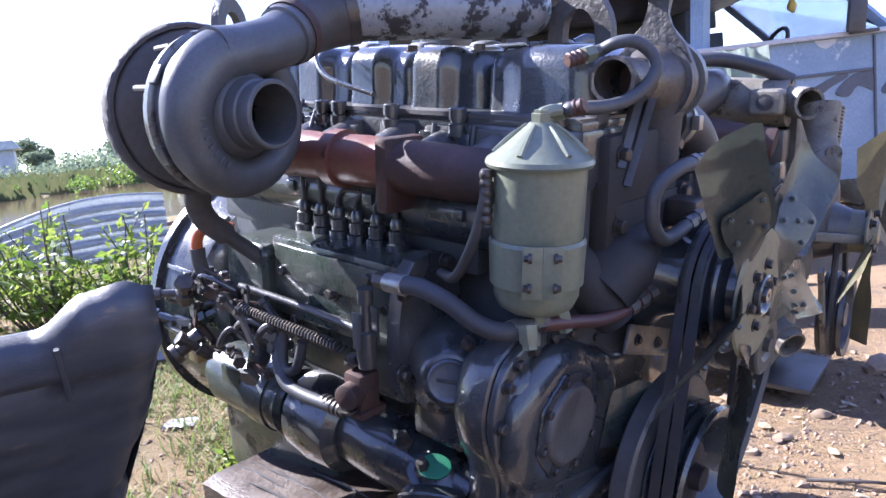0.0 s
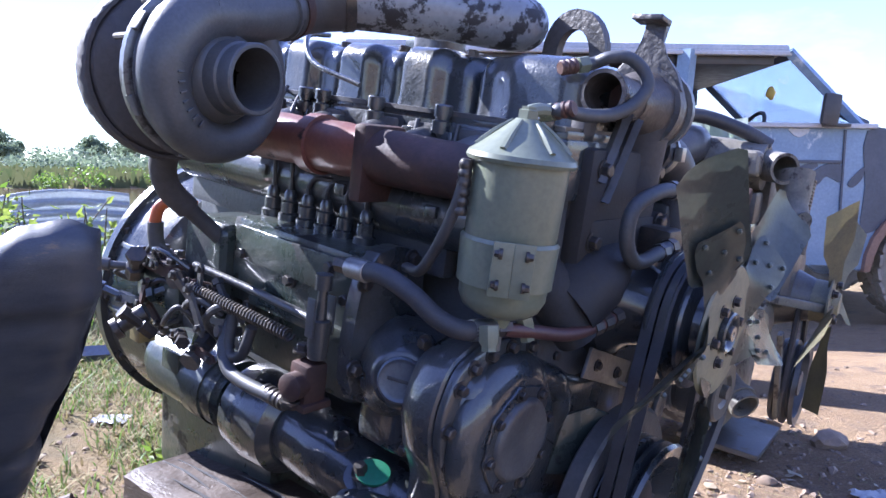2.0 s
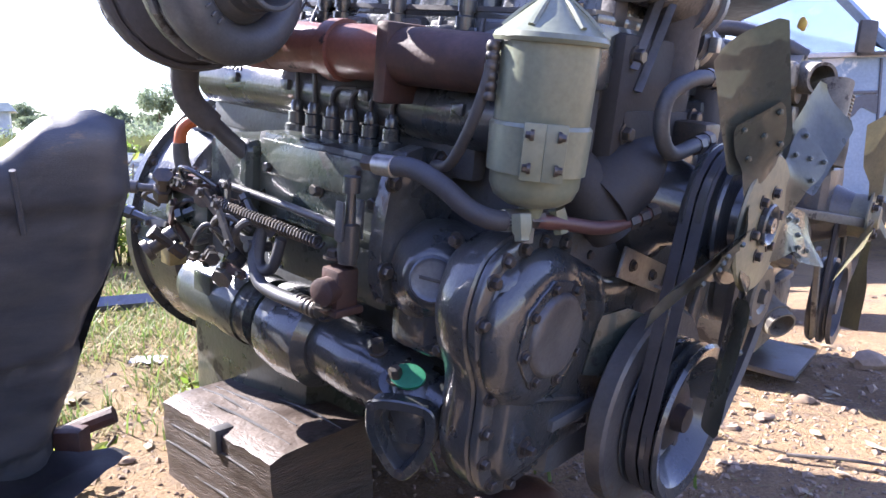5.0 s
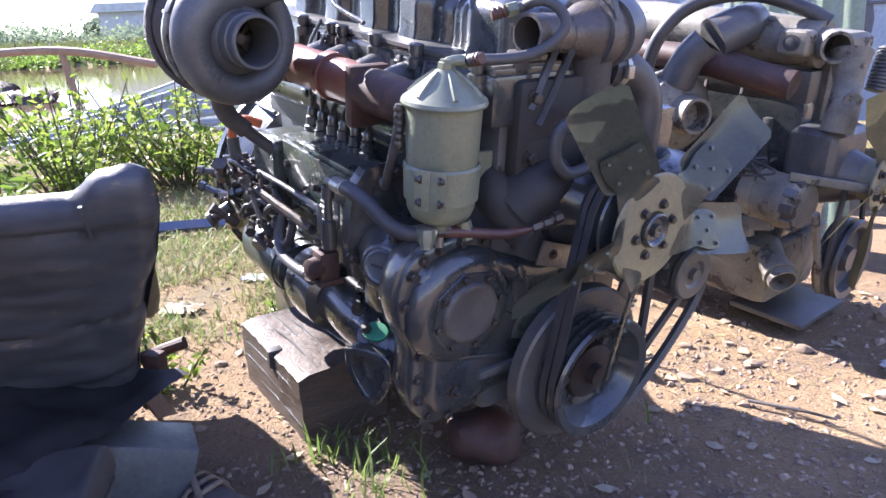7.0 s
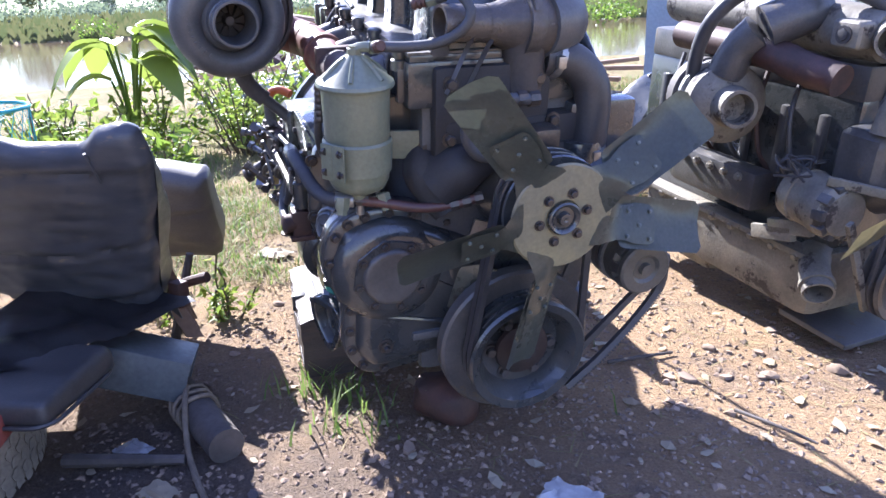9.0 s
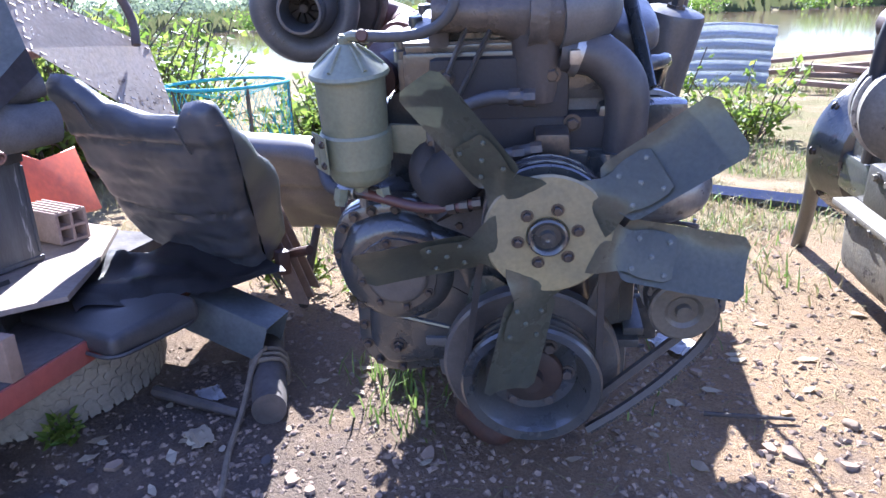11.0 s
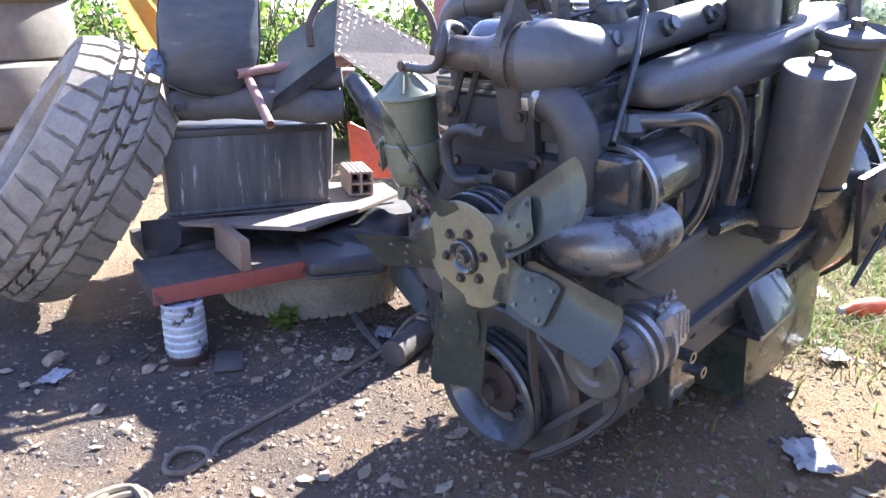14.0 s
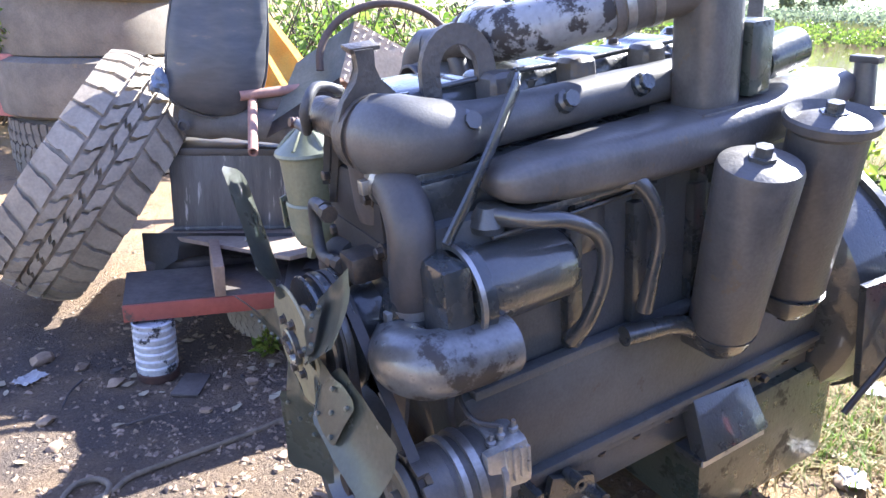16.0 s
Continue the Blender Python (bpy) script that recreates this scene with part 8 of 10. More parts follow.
def tyre(name, m, R, W, material, label, tread=True, group="", lugs=34, rows=4, seed=1, depth=0.05, gap=0.76, chunky=False):
    """A tyre round its z axis: carcass with an open bead, and staggered tread blocks."""
    ob = thing(name, m, label, "tyre", group)
    h = W / 2
    prof = [(-h * 0.72, R * 0.56), (-h * 0.95, R * 0.6), (-h * 1.05, R * 0.74), (-h, R * 0.88), (-h * 0.86, R * 0.955), (-h * 0.5, R * 0.975), (h * 0.5, R * 0.975), (h * 0.86, R * 0.955), (h, R * 0.88),
            (h * 1.05, R * 0.74), (h * 0.95, R * 0.6), (h * 0.72, R * 0.56), (h * 0.6, R * 0.6), (h * 0.85, R * 0.75), (h * 0.75, R * 0.86), (-h * 0.75, R * 0.86), (-h * 0.85, R * 0.75), (-h * 0.6, R * 0.6), (-h * 0.72, R * 0.56)]
    def crown(bm):
        if chunky:
            for v in bm.verts:
                k = 1 - 0.1 * min(1.1, abs(v.co.z) / h) ** 3
                if v.co.x ** 2 + v.co.y ** 2 > (0.9 * R) ** 2:
                    v.co.x, v.co.y = v.co.x * k, v.co.y * k
        return bm
    part("carcass", crown(lathe(bmesh.new(), (0, 0, 0), (0, 0, 1), prof, 56)), material, ob)
    if chunky:
        # hooked centre blocks between long shoulder lugs, parted by narrow crooked grooves
        rnd = random.Random(seed)
        bm = bmesh.new()
        arc, cut = 2 * math.pi * R / lugs, 0.0075
        for i in range(lugs):
            for j, (z0, z1, tilt, step) in enumerate(((-0.535, -0.21, 0.25, 0.0), (-0.21, -0.06, -1.0, 0.35), (-0.06, 0.06, 0.9, 0.9), (0.06, 0.21, -1.0, 0.15), (0.21, 0.535, 0.25, 0.55))):
                edge = j in (0, 4)
                cz, hz = (z0 + z1) / 2 * W, (z1 - z0) / 2 * W - cut * 0.6
                t = 2 * math.pi * (i + step) / lugs
                w = V(math.cos(t), math.sin(t), 0)
                a = axes(w, (0, 0, 1))
                g = rnd.uniform(0.9, 1.25) * cut
                la = arc / 2 - g
                sh = tilt * hz
                nick = 0.3 * la if not edge else 0.12 * la
                out = [(-la - sh, -hz), (la - sh, -hz), (la - sh * 0.1 + nick, -hz * 0.12), (la - sh * 0.1 - 0.2 * nick, hz * 0.1), (la + sh, hz), (-la + sh, hz * 0.94), (-la + sh * 0.1 - 0.2 * nick, hz * 0.1), (-la - sh * 0.1 + nick, -hz * 0.12)]
                r = R * (0.978 if not edge else 0.966)
                out = [(u * (1 + rnd.uniform(-0.05, 0.05)), v) for u, v in out]
                plate(bm, out, w * r * rnd.uniform(0.995, 1.003) + V(0, 0, cz), a, R * depth)
                if edge:
                    # side knobs on every other shoulder
                    sz = -1 if j == 0 else 1
                    if (i + j) % 2:
                        box(bm, w * R * 0.87 + V(0, 0, sz * h * 0.99), (arc * 0.5, R * 0.1, 0.012), 0.0, axes((0, 0, sz), w))
        tagged(part("tread", bump_up(crown(bm), 0.0025, 30), material, ob, "worn off-road tread blocks"), kind="stuff")
    elif tread:
        rnd = random.Random(seed)
        bm = bmesh.new()
        dz = W * 0.92 / rows
        for i in range(lugs):
            for j in range(rows):
                t = 2 * math.pi * (i + (0.5 if j % 2 else 0.0) + 0.18 * math.sin(j * 2.1)) / lugs
                z = -W * 0.46 + dz * (j + 0.5)
                edge = j in (0, rows - 1)
                r = R * (0.985 if not edge else 0.968)
                w = V(math.cos(t), math.sin(t), 0)
                rot = axes(w, (0, 0, 1)) @ Matrix.Rotation(radians((24 if j % 2 else -24) if not edge else 6), 3, "Z")
                arc = 2 * math.pi * R / lugs
                la, lz = arc * rnd.uniform(gap - 0.03, gap + 0.03) / 2, dz * (0.92 if not edge else 1.08) / 2
                f = 1 if (i + j) % 2 else -1
                out = [(-la, -lz), (-la * 0.1, -lz * (1 - 0.25 * f)), (la, -lz * 0.92), (la * 0.78, 0.0), (la, lz), (la * 0.05, lz * (1 + 0.2 * f)), (-la, lz * 0.9), (-la * 1.2, 0.0)]
                plate(bm, out, w * r + V(0, 0, z), rot, R * depth)
        tagged(part("tread", bm, material, ob, "worn off-road tread blocks"), kind="stuff")
    return ob


# leaning tyre: its tread faces the yard
axle = (V(-0.61, 0.79, 0) * 0.819 + V(0, 0, -0.574)).normalized()
tyre("off_road_tyre", Matrix.Translation((-0.476, -0.254, 0.418)) @ axes(axle).to_4x4(), 0.405, 0.285, TYRE, "dusty off-road tyre leaning against the heap", lugs=34, depth=0.06, chunky=True)
tyre("car_tyre", Matrix.Translation((-0.70, 0.41, 0.07)), 0.3, 0.145, TYRE, "old dusty tyre lying flat under the plank", lugs=64, rows=6, depth=0.004)
stack_at = V(-2.06, -1.78, 0)
for k in range(5):
    z = 0.155 + 0.308 * k
    j = V(0.03 * math.sin(k * 2.3), 0.03 * math.cos(k * 1.7), 0)
    tyre("stacked_tyre", Matrix.Translation(stack_at + j + V(0, 0, z)) @ pose(0, 0, 0, 1.5 * math.sin(k), 1.5 * math.cos(k * 2), 30 * k), 0.5, 0.315, TYRE_DARK, "old grey tyre in a stack", group="stack of tyres", tread=k == 0, lugs=60, rows=5, depth=0.03)


def ground_bits():
    # log with rope, folded tin, rope coil, rags, orange bottle, scraps
    log = thing("log", Matrix.Translation((-0.15, 0.785, 0.04)), "short weathered round log with rope round it", "log")
    d = V(-0.93, 0.36, 0.02)
    part("wood", bump_up(tube(bmesh.new(), [d * 0.0, d * 0.12, d * 0.24, d * 0.34], [0.036, 0.037, 0.035, 0.034], 20), 0.003, 30), GREY_WOOD, log)
    bm = bmesh.new()
    for k in range(3):
        c = d * (0.15 + 0.025 * k)
        a = axes(d)
        tube(bm, [c + a @ V(0.042 * math.cos(t), 0.042 * math.sin(t), 0.006 * math.sin(3 * t)) for t in [2 * math.pi * i / 14 for i in range(15)]], 0.005, 6, smooth=False)
    part("rope_wrap", bm, ROPE, log)
    bm = bmesh.new()
    pts = [(-0.33, 0.85, 0.09), (-0.28, 0.80, 0.075), (-0.22, 0.75, 0.02), (-0.1, 0.68, 0.01), (0.03, 0.62, 0.01), (0.15, 0.55, 0.01), (0.24, 0.5, 0.01), (0.30, 0.50, 0.012), (0.355, 0.475, 0.012), (0.36, 0.435, 0.012), (0.315, 0.42, 0.014), (0.285, 0.445, 0.016), (0.29, 0.485, 0.016), (0.33, 0.51, 0.016)]
    tube(bm, [V(*p) for p in pts], 0.0062, 8)
    lone("rope", bm, ROPE, "dirty rope trailing over the soil to a coil", "rope")
    bm = bmesh.new()
    rnd = random.Random(3)
    pts = [V(0.51, 0.42, 0.014) + V(0.085 * math.cos(1.7 * k) * rnd.uniform(0.4, 1), 0.065 * math.sin(1.7 * k) * rnd.uniform(0.4, 1), 0.011 * (k % 4)) for k in range(22)]
    tube(bm, pts, 0.008, 8)
    lone("rope_tangle", bm, ROPE, "tangled knotted rope on the ground", "rope")
    # square tin duct
    ob = thing("tin_duct", Matrix.Translation((-0.425, 0.82, 0.13)) @ pose(0, 0, 0, 0, 20, 40), "bent square tin duct lying over the log", "duct")
    bm = bmesh.new()
    L, s = 0.2, 0.05
    for y, z, sy, sz in ((0, s, 2 * s, 0.003), (0, -s * 0.8, 2 * s, 0.003), (s, 0.005, 0.003, 1.8 * s), (-s, 0.005, 0.003, 1.8 * s)):
        box(bm, (0, y, z), (L, sy, sz), 0.0008)
    part("shell", bm, mat("dull grey tin", (0.16, 0.18, 0.19), (0.11, 0.125, 0.135), 0.4, 0.6, metal=0.4, scale=9, fine=100, bump=0.2), ob)
    # stakes and sticks
    for k, (p, q, r) in enumerate((((-0.66, 1.08, 0.02), (-0.6, 1.12, 0.26), 0.014), ((-0.42, 0.62, 0.02), (-0.22, 0.74, 0.015), 0.014), ((0.66, 1.42, 0.008), (0.82, 1.36, 0.012), 0.004), ((0.36, 1.5, 0.01), (0.48, 1.62, 0.01), 0.005), ((0.1, 0.35, 0.01), (0.0, 0.42, 0.01), 0.003), ((-0.02, 0.1, 0.01), (0.1, 0.16, 0.01), 0.003))):
        bm = bmesh.new()
        p, q = V(*p), V(*q)
        tube(bm, [p, p.lerp(q, 0.5) + V(0.005, -0.004, 0.004), q], [r, r * 0.9, r * 0.7], 8)
        lone("stick", bm, GREY_WOOD, "grey stick lying on the soil", "stick", group="loose sticks")
    # paper and plastic scraps
    for k, (x, y, s, m, lab) in enumerate(((0.13, 1.70, 0.06, PALE, "crumpled greyish rag on the soil"), (0.47, 0.985, 0.05, PALE, "crumpled white plastic bag on the soil"), (-0.18, 0.647, 0.035, DRY_LEAF, "pale scrap on the soil"), (-0.36, 1.93, 0.04, PALE, "crumpled paper on the grass"),
                                         (-0.35, 0.72, 0.035, PALE, "crumpled pale paper by the heap"), (-0.95, 1.75, 0.06, DRY_LEAF, "pale torn cardboard in the grass"), (-0.85, 2.05, 0.045, PALE, "white paper in the grass"), (0.03, -0.02, 0.035, PALE, "grey scrap on the dark soil"), (1.02, 1.62, 0.04, PALE, "pale plastic scrap by the rubble"))):
        bm = bmesh.new()
        bmesh.ops.create_grid(bm, x_segments=9, y_segments=9, size=1)
        for v in bm.verts:
            q = Vector((v.co.x * s * (1 + 0.3 * noise.noise(v.co * 2 + V(k, 0, 0))), v.co.y * s * 0.7 * (1 + 0.3 * noise.noise(v.co * 2 + V(0, k, 0))), 0))
            q.z = 0.004 + s * 0.35 * abs(noise.noise(v.co * 1.9 + V(k * 3, 1, 0))) + 0.008
            v.co = q + V(x, y, ground_z(x, y))
        bmesh.ops.solidify(bm, geom=bm.faces[:], thickness=0.0015)
        lone("scrap", bm, m, lab, "litter", group="scraps", sharp=0.5)
    bot = thing("bottle", Matrix.Translation((-0.7, 2.19, 0.03)) @ pose(0, 0, 0, 90, 0, 20) @ Matrix.Scale(0.72, 4), "orange plastic bottle lying in the grass", "bottle")
    part("body", lathe(bmesh.new(), (0, 0, 0), (0, 0, 1), [(0, 0), (0, 0.036), (0.02, 0.042), (0.12, 0.042), (0.16, 0.03), (0.19, 0.014), (0.2, 0.014), (0.2, 0)], 24), ORANGE_PLASTIC, bot)
    part("cap", lathe(bmesh.new(), (0, 0, 0.198), (0, 0, 1), [(0, 0), (0, 0.017), (0.02, 0.017), (0.02, 0)], 16), PALE, bot)
    bm = bmesh.new()
    box(bm, (-0.12, 0.36, 0.006), (0.11, 0.07, 0.006), 0.001, Matrix.Rotation(radians(20), 3, "Z"))
    lone("slate_piece", bm, GREY_WOOD, "flat dark board scrap on the soil", "board")


ground_bits()


def soil_chips():
    """Small broken pieces of tile, bark and paper lying about the heap."""
    rnd = random.Random(77)
    for k in range(34):
        x, y = rnd.uniform(-0.35, 0.75), rnd.uniform(-0.2, 1.9)
        if 0.54 * x + 0.84 * y > 0.9 and y < 1.3:
            continue
        s = rnd.uniform(0.008, 0.022)
        bm = bmesh.new()
        out = [(s * rnd.uniform(0.6, 1.2) * math.cos(t), s * rnd.uniform(0.5, 0.9) * math.sin(t)) for t in (0, 1.0, 2.2, 3.1, 4.2, 5.3)]
        plate(bm, out, (0, 0, 0), Matrix.Identity(3), 0.004 + 0.2 * s)
        lone("chip", bm, rnd.choice((STONE, STONE, CLOD, GREY_WOOD, CLOD)), "small broken chip lying on the soil", "debris",
             Matrix.Translation((x, y, ground_z(x, y) + 0.004)) @ pose(0, 0, 0, rnd.uniform(-14, 14), rnd.uniform(-14, 14), rnd.uniform(0, 360)), group="chips on the soil")


soil_chips()

# ---- the second engine, behind the first ----
E2_POSE = Matrix.Translation((0.911, 1.858, 0.195)) @ Matrix((V(0.588, 0.809, 0), V(-0.805, 0.585, 0.105), V(0.085, -0.061, 0.995))).transposed().to_4x4()
engine2 = thing("scrap_engine", E2_POSE, "dusty olive scrap diesel engine resting on rubble", "engine")


def e2(name, bm, material, label="", parent=None):
    return part(name, bm, material, parent or engine2, label)


def second_engine():
    bm = bmesh.new()
    box(bm, (0.02, 0.46, 0.22), (0.25, 0.72, 0.36), 0.02)
    box(bm, (0.02, 0.48, 0.08), (0.27, 0.74, 0.1), 0.02)
    e2("block", bm, BLACK)
    for i in range(6):
        bm = bmesh.new()
        box(bm, (-0.112, 0.18 + 0.11 * i, 0.24), (0.02, 0.022, 0.22), 0.006)
        e2("block_rib", bm, BLACK_MATT)
    for i in range(5):
        y = 0.2 + 0.1 * i
        bm = bmesh.new()
        tube(bm, [V(-0.12, y, 0.18), V(-0.16, y + 0.01, 0.24), V(-0.165, y + 0.03, 0.34), V(-0.13, y + 0.05, 0.42)], 0.006, 8)
        e2("fuel_line", bm, RUST_DARK if i % 2 else RUBBER)
    bm = bmesh.new()
    box(bm, (-0.16, 0.42, 0.14), (0.07, 0.3, 0.1), 0.015)
    pump2 = e2("injection_pump", bm, BLACK_MATT)
    bolts(pump2, [(-0.197, 0.32 + 0.05 * i, 0.17) for i in range(5)], NX, 0.008, 0.009, DUSTY_OLIVE)
    bm = bmesh.new()
    box(bm, (0.0, 0.40, -0.05), (0.29, 0.62, 0.16), 0.03, taper=(1.06, 1.02))
    box(bm, (0.0, 0.42, 0.03), (0.33, 0.66, 0.016), 0.004)
    pan = e2("oil_pan", bm, DUSTY_OLIVE, "dusty olive oil pan")
    bolts(pan, [(-0.158, 0.14 + 0.07 * i, 0.022) for i in range(8)], (-1, 0, -0.3), 0.009, 0.009, DUSTY_OLIVE)
    bm = bmesh.new()
    box(bm, (0.03, 0.1, -0.17), (0.26, 0.2, 0.016), 0.006)
    e2("skid_plate", bm, BLACK_MATT, "bent steel plate under the engine")
    bm = bmesh.new()
    box(bm, (0.02, 0.46, 0.43), (0.25, 0.72, 0.08), 0.012)
    e2("cylinder_head", bm, BLACK_MATT)
    # long rounded cover on top and the squared front box
    bm = bmesh.new()
    tube(bm, [V(-0.075, 0.10, 0.53), V(-0.075, 0.3, 0.535), V(-0.06, 0.55, 0.54), V(-0.05, 0.78, 0.54)], [0.055, 0.06, 0.06, 0.055], 24)
    e2("water_manifold", bump_up(bm, 0.004, 25), DUSTY_OLIVE, "dusty cast water manifold on top")
    bm = bmesh.new()
    box(bm, (0.1, 0.43, 0.50), (0.2, 0.68, 0.1), 0.03, seg=3)
    e2("rocker_cover", bm, DUSTY_OLIVE)
    bm = bmesh.new()
    box(bm, (0.07, 0.11, 0.44), (0.23, 0.05, 0.2), 0.012)
    fp = e2("front_plate", bm, DUSTY_OLIVE)
    bolts(fp, [(0.0, 0.08, 0.5), (0.15, 0.08, 0.5), (0.15, 0.08, 0.38)], NY, 0.01, 0.01, DUSTY_OLIVE)
    # thermostat outlet: mouth, flange with two holes, stem down to the pump
    bm = bmesh.new()
    hollow(bm, [V(-0.06, 0.13, 0.535), V(-0.09, 0.09, 0.533), V(-0.135, 0.045, 0.53)], 0.036, 0.007, 24)
    out = e2("outlet_mouth", bm, DUSTY_OLIVE, "open water outlet mouth")
    # black disc that puts the pipe's inner shade into colour
    bm = bmesh.new()
    lathe(bm, V(-0.075, 0.11, 0.534), V(-0.6, -0.7, 0), [(0, 0), (0, 0.03), (0.002, 0)], 20)
    e2("bore", bm, RUBBER, "", out)
    bm = bmesh.new()
    box(bm, (-0.15, 0.13, 0.535), (0.05, 0.075, 0.06), 0.015, seg=3)
    e2("side_flange", bm, DUSTY_OLIVE)
    # a black head painted as the shade in the flange hole
    bolts(engine2, [(-0.178, 0.13, 0.535)], NX, 0.013, 0.004, RUBBER)
    bm = bmesh.new()
    tube(bm, [V(-0.075, 0.035, 0.52), V(-0.1, 0.02, 0.45), V(-0.12, 0.01, 0.40), V(-0.13, 0.01, 0.345)], [0.045, 0.03, 0.036, 0.036], 20)
    lathe(bm, (-0.11, 0.015, 0.42), (-0.5, -0.5, 0), [(0, 0.02), (0.04, 0.02), (0.04, 0)], 12)
    e2("outlet_stem", bm, DUSTY_OLIVE)
    bm = bmesh.new()
    box(bm, (-0.06, 0.05, 0.28), (0.2, 0.12, 0.14), 0.035, seg=3)
    lathe(bm, (-0.055, 0.03, 0.235), NY, [(0, 0.08), (0.05, 0.06), (0.08, 0.05), (0.08, 0)], 24)
    e2("water_pump", bump_up(bm, 0.002, 30), BLACK_MATT)
    # exhaust manifold and turbocharger on the near side
    bm = bmesh.new()
    tube(bm, [V(-0.19, 0.10, 0.445), V(-0.2, 0.2, 0.46), V(-0.2, 0.3, 0.475), V(-0.19, 0.6, 0.48)], [0.035, 0.036, 0.036, 0.034], 18)
    e2("exhaust_manifold", bump_up(bm, 0.003, 30), RUST_DARK, "rust brown exhaust manifold")
    c, d = V(-0.25, 0.345, 0.35), V(-0.35, -0.93, 0.05).normalized()
    bm = bmesh.new()
    lathe(bm, c - d * 0.05, d, [(0, 0), (0, 0.085), (0.01, 0.094), (0.05, 0.094), (0.07, 0.07), (0.075, 0.05), (0.12, 0.044), (0.12, 0.036), (0.08, 0.032), (0.078, 0)], 36)
    tb = e2("turbocharger", bm, DUSTY_OLIVE, "dusty turbocharger with an open inlet")
    bm = bmesh.new()
    lathe(bm, c - d * 0.064, d, [(0, 0.08), (0, 0.102), (0.013, 0.102), (0.013, 0.08)], 36)
    e2("seam_ring", bm, ALU, "", tb)
    bm = bmesh.new()
    lathe(bm, c - d * 0.16, d, [(0, 0), (0, 0.07), (0.02, 0.1), (0.06, 0.1), (0.09, 0.06)], 32)
    e2("turbine_housing", bm, IRON_DARK, "", tb)
    bm = bmesh.new()
    tube(bm, [c + V(0.0, 0.02, 0.07), c + V(0.01, 0.0, 0.13), c + V(0.03, -0.03, 0.17)], [0.045, 0.04, 0.045], 18)
    tube(bm, [V(-0.22, 0.3, 0.53), V(-0.16, 0.27, 0.56), V(-0.1, 0.27, 0.57)], [0.052, 0.05, 0.045], 18)
    e2("boost_elbow", bm, BLACK_MATT, "", tb)
    # alternator, its fan, the open stub, and brackets
    a = V(-0.185, 0.12, 0.175)
    bm = bmesh.new()
    lathe(bm, a + V(0, -0.1, 0), (0.15, 1, 0), [(0, 0), (0, 0.05), (0.015, 0.065), (0.05, 0.067), (0.052, 0.062), (0.11, 0.062), (0.112, 0.066), (0.15, 0.06), (0.15, 0)], 28)
    al = e2("alternator", bm, DUSTY_OLIVE, "dusty alternator with loose wires")
    for i in range(10):
        t = 2 * math.pi * i / 10
        w = V(math.cos(t), 0, math.sin(t))
        bm = bmesh.new()
        box(bm, a + w * 0.058 + V(0, -0.08, 0), (0.022, 0.03, 0.014), 0.003, axes(w, (0, 1, 0)))
        e2("cooling_fin", bm, BLACK_MATT, "", al)
    rnd = random.Random(8)
    for i in range(7):
        p = a + V(rnd.uniform(-0.04, 0.03), rnd.uniform(-0.02, 0.06), 0.06)
        bm = bmesh.new()
        tube(bm, [p, p + V(rnd.uniform(-0.03, 0.03), rnd.uniform(-0.03, 0.03), 0.03), p + V(rnd.uniform(-0.05, 0.05), rnd.uniform(-0.05, 0.05), 0.015), p + V(rnd.uniform(-0.05, 0.05), rnd.uniform(-0.05, 0.05), -0.01)], 0.003, 6)
        e2("wire", bm, RUBBER, "", al)
    bm = bmesh.new()
    box(bm, V(-0.155, -0.02, 0.235), (0.012, 0.20, 0.02), 0.003, Matrix.Rotation(radians(8), 3, "X") @ Matrix.Rotation(radians(40), 3, "Z"))
    e2("adjusting_arm", bm, DUSTY_OLIVE)
    bm = bmesh.new()
    hollow(bm, [V(-0.09, 0.14, 0.03), V(-0.15, 0.09, 0.01), V(-0.195, 0.03, -0.02)], 0.035, 0.005, 22)
    lathe(bm, V(-0.178, 0.053, -0.008), V(-0.6, -0.75, -0.3), [(0, 0.035), (0, 0.04), (0.012, 0.04), (0.012, 0.035)], 22)
    e2("drain_stub", bm, DUSTY_OLIVE, "open pipe stub")
    # black disc for the shade inside the stub
    bm = bmesh.new()
    lathe(bm, V(-0.15, 0.09, 0.01), V(-0.6, -0.75, -0.3), [(0, 0), (0, 0.03), (0.002, 0)], 18)
    e2("bore", bm, RUBBER)
    for z in (0.07, 0.1):
        bm = bmesh.new()
        box(bm, (-0.19, 0.19 - (z - 0.07) * 1.5, z), (0.02, 0.12, 0.035), 0.003, Matrix.Rotation(radians(-15), 3, "X"))
        e2("bracket", bm, STEEL if z > 0.08 else DUSTY_OLIVE)
    bm = bmesh.new()
    box(bm, (-0.16, -0.02, 0.06), (0.018, 0.012, 0.26), 0.003, Matrix.Rotation(radians(-28), 3, "Y"))
    e2("stay", bm, DUSTY_OLIVE)
    # pulley and fan
    bm = bmesh.new()
    prof = [(0, 0), (0, 0.10)]
    for i in range(2):
        y = 0.006 + 0.022 * i
        prof += [(y, 0.104), (y + 0.004, 0.104), (y + 0.009, 0.09), (y + 0.012, 0.09), (y + 0.018, 0.104)]
    prof += [(0.056, 0.102), (0.052, 0.085), (0.03, 0.08), (0.03, 0.035), (0.05, 0.03), (0.05, 0)]
    lathe(bm, (-0.02, 0.0, 0.02), NY, prof, 44)
    e2("crank_pulley", bm, BLACK_MATT)
    fc = V(-0.055, -0.09, 0.235)
    bm = bmesh.new()
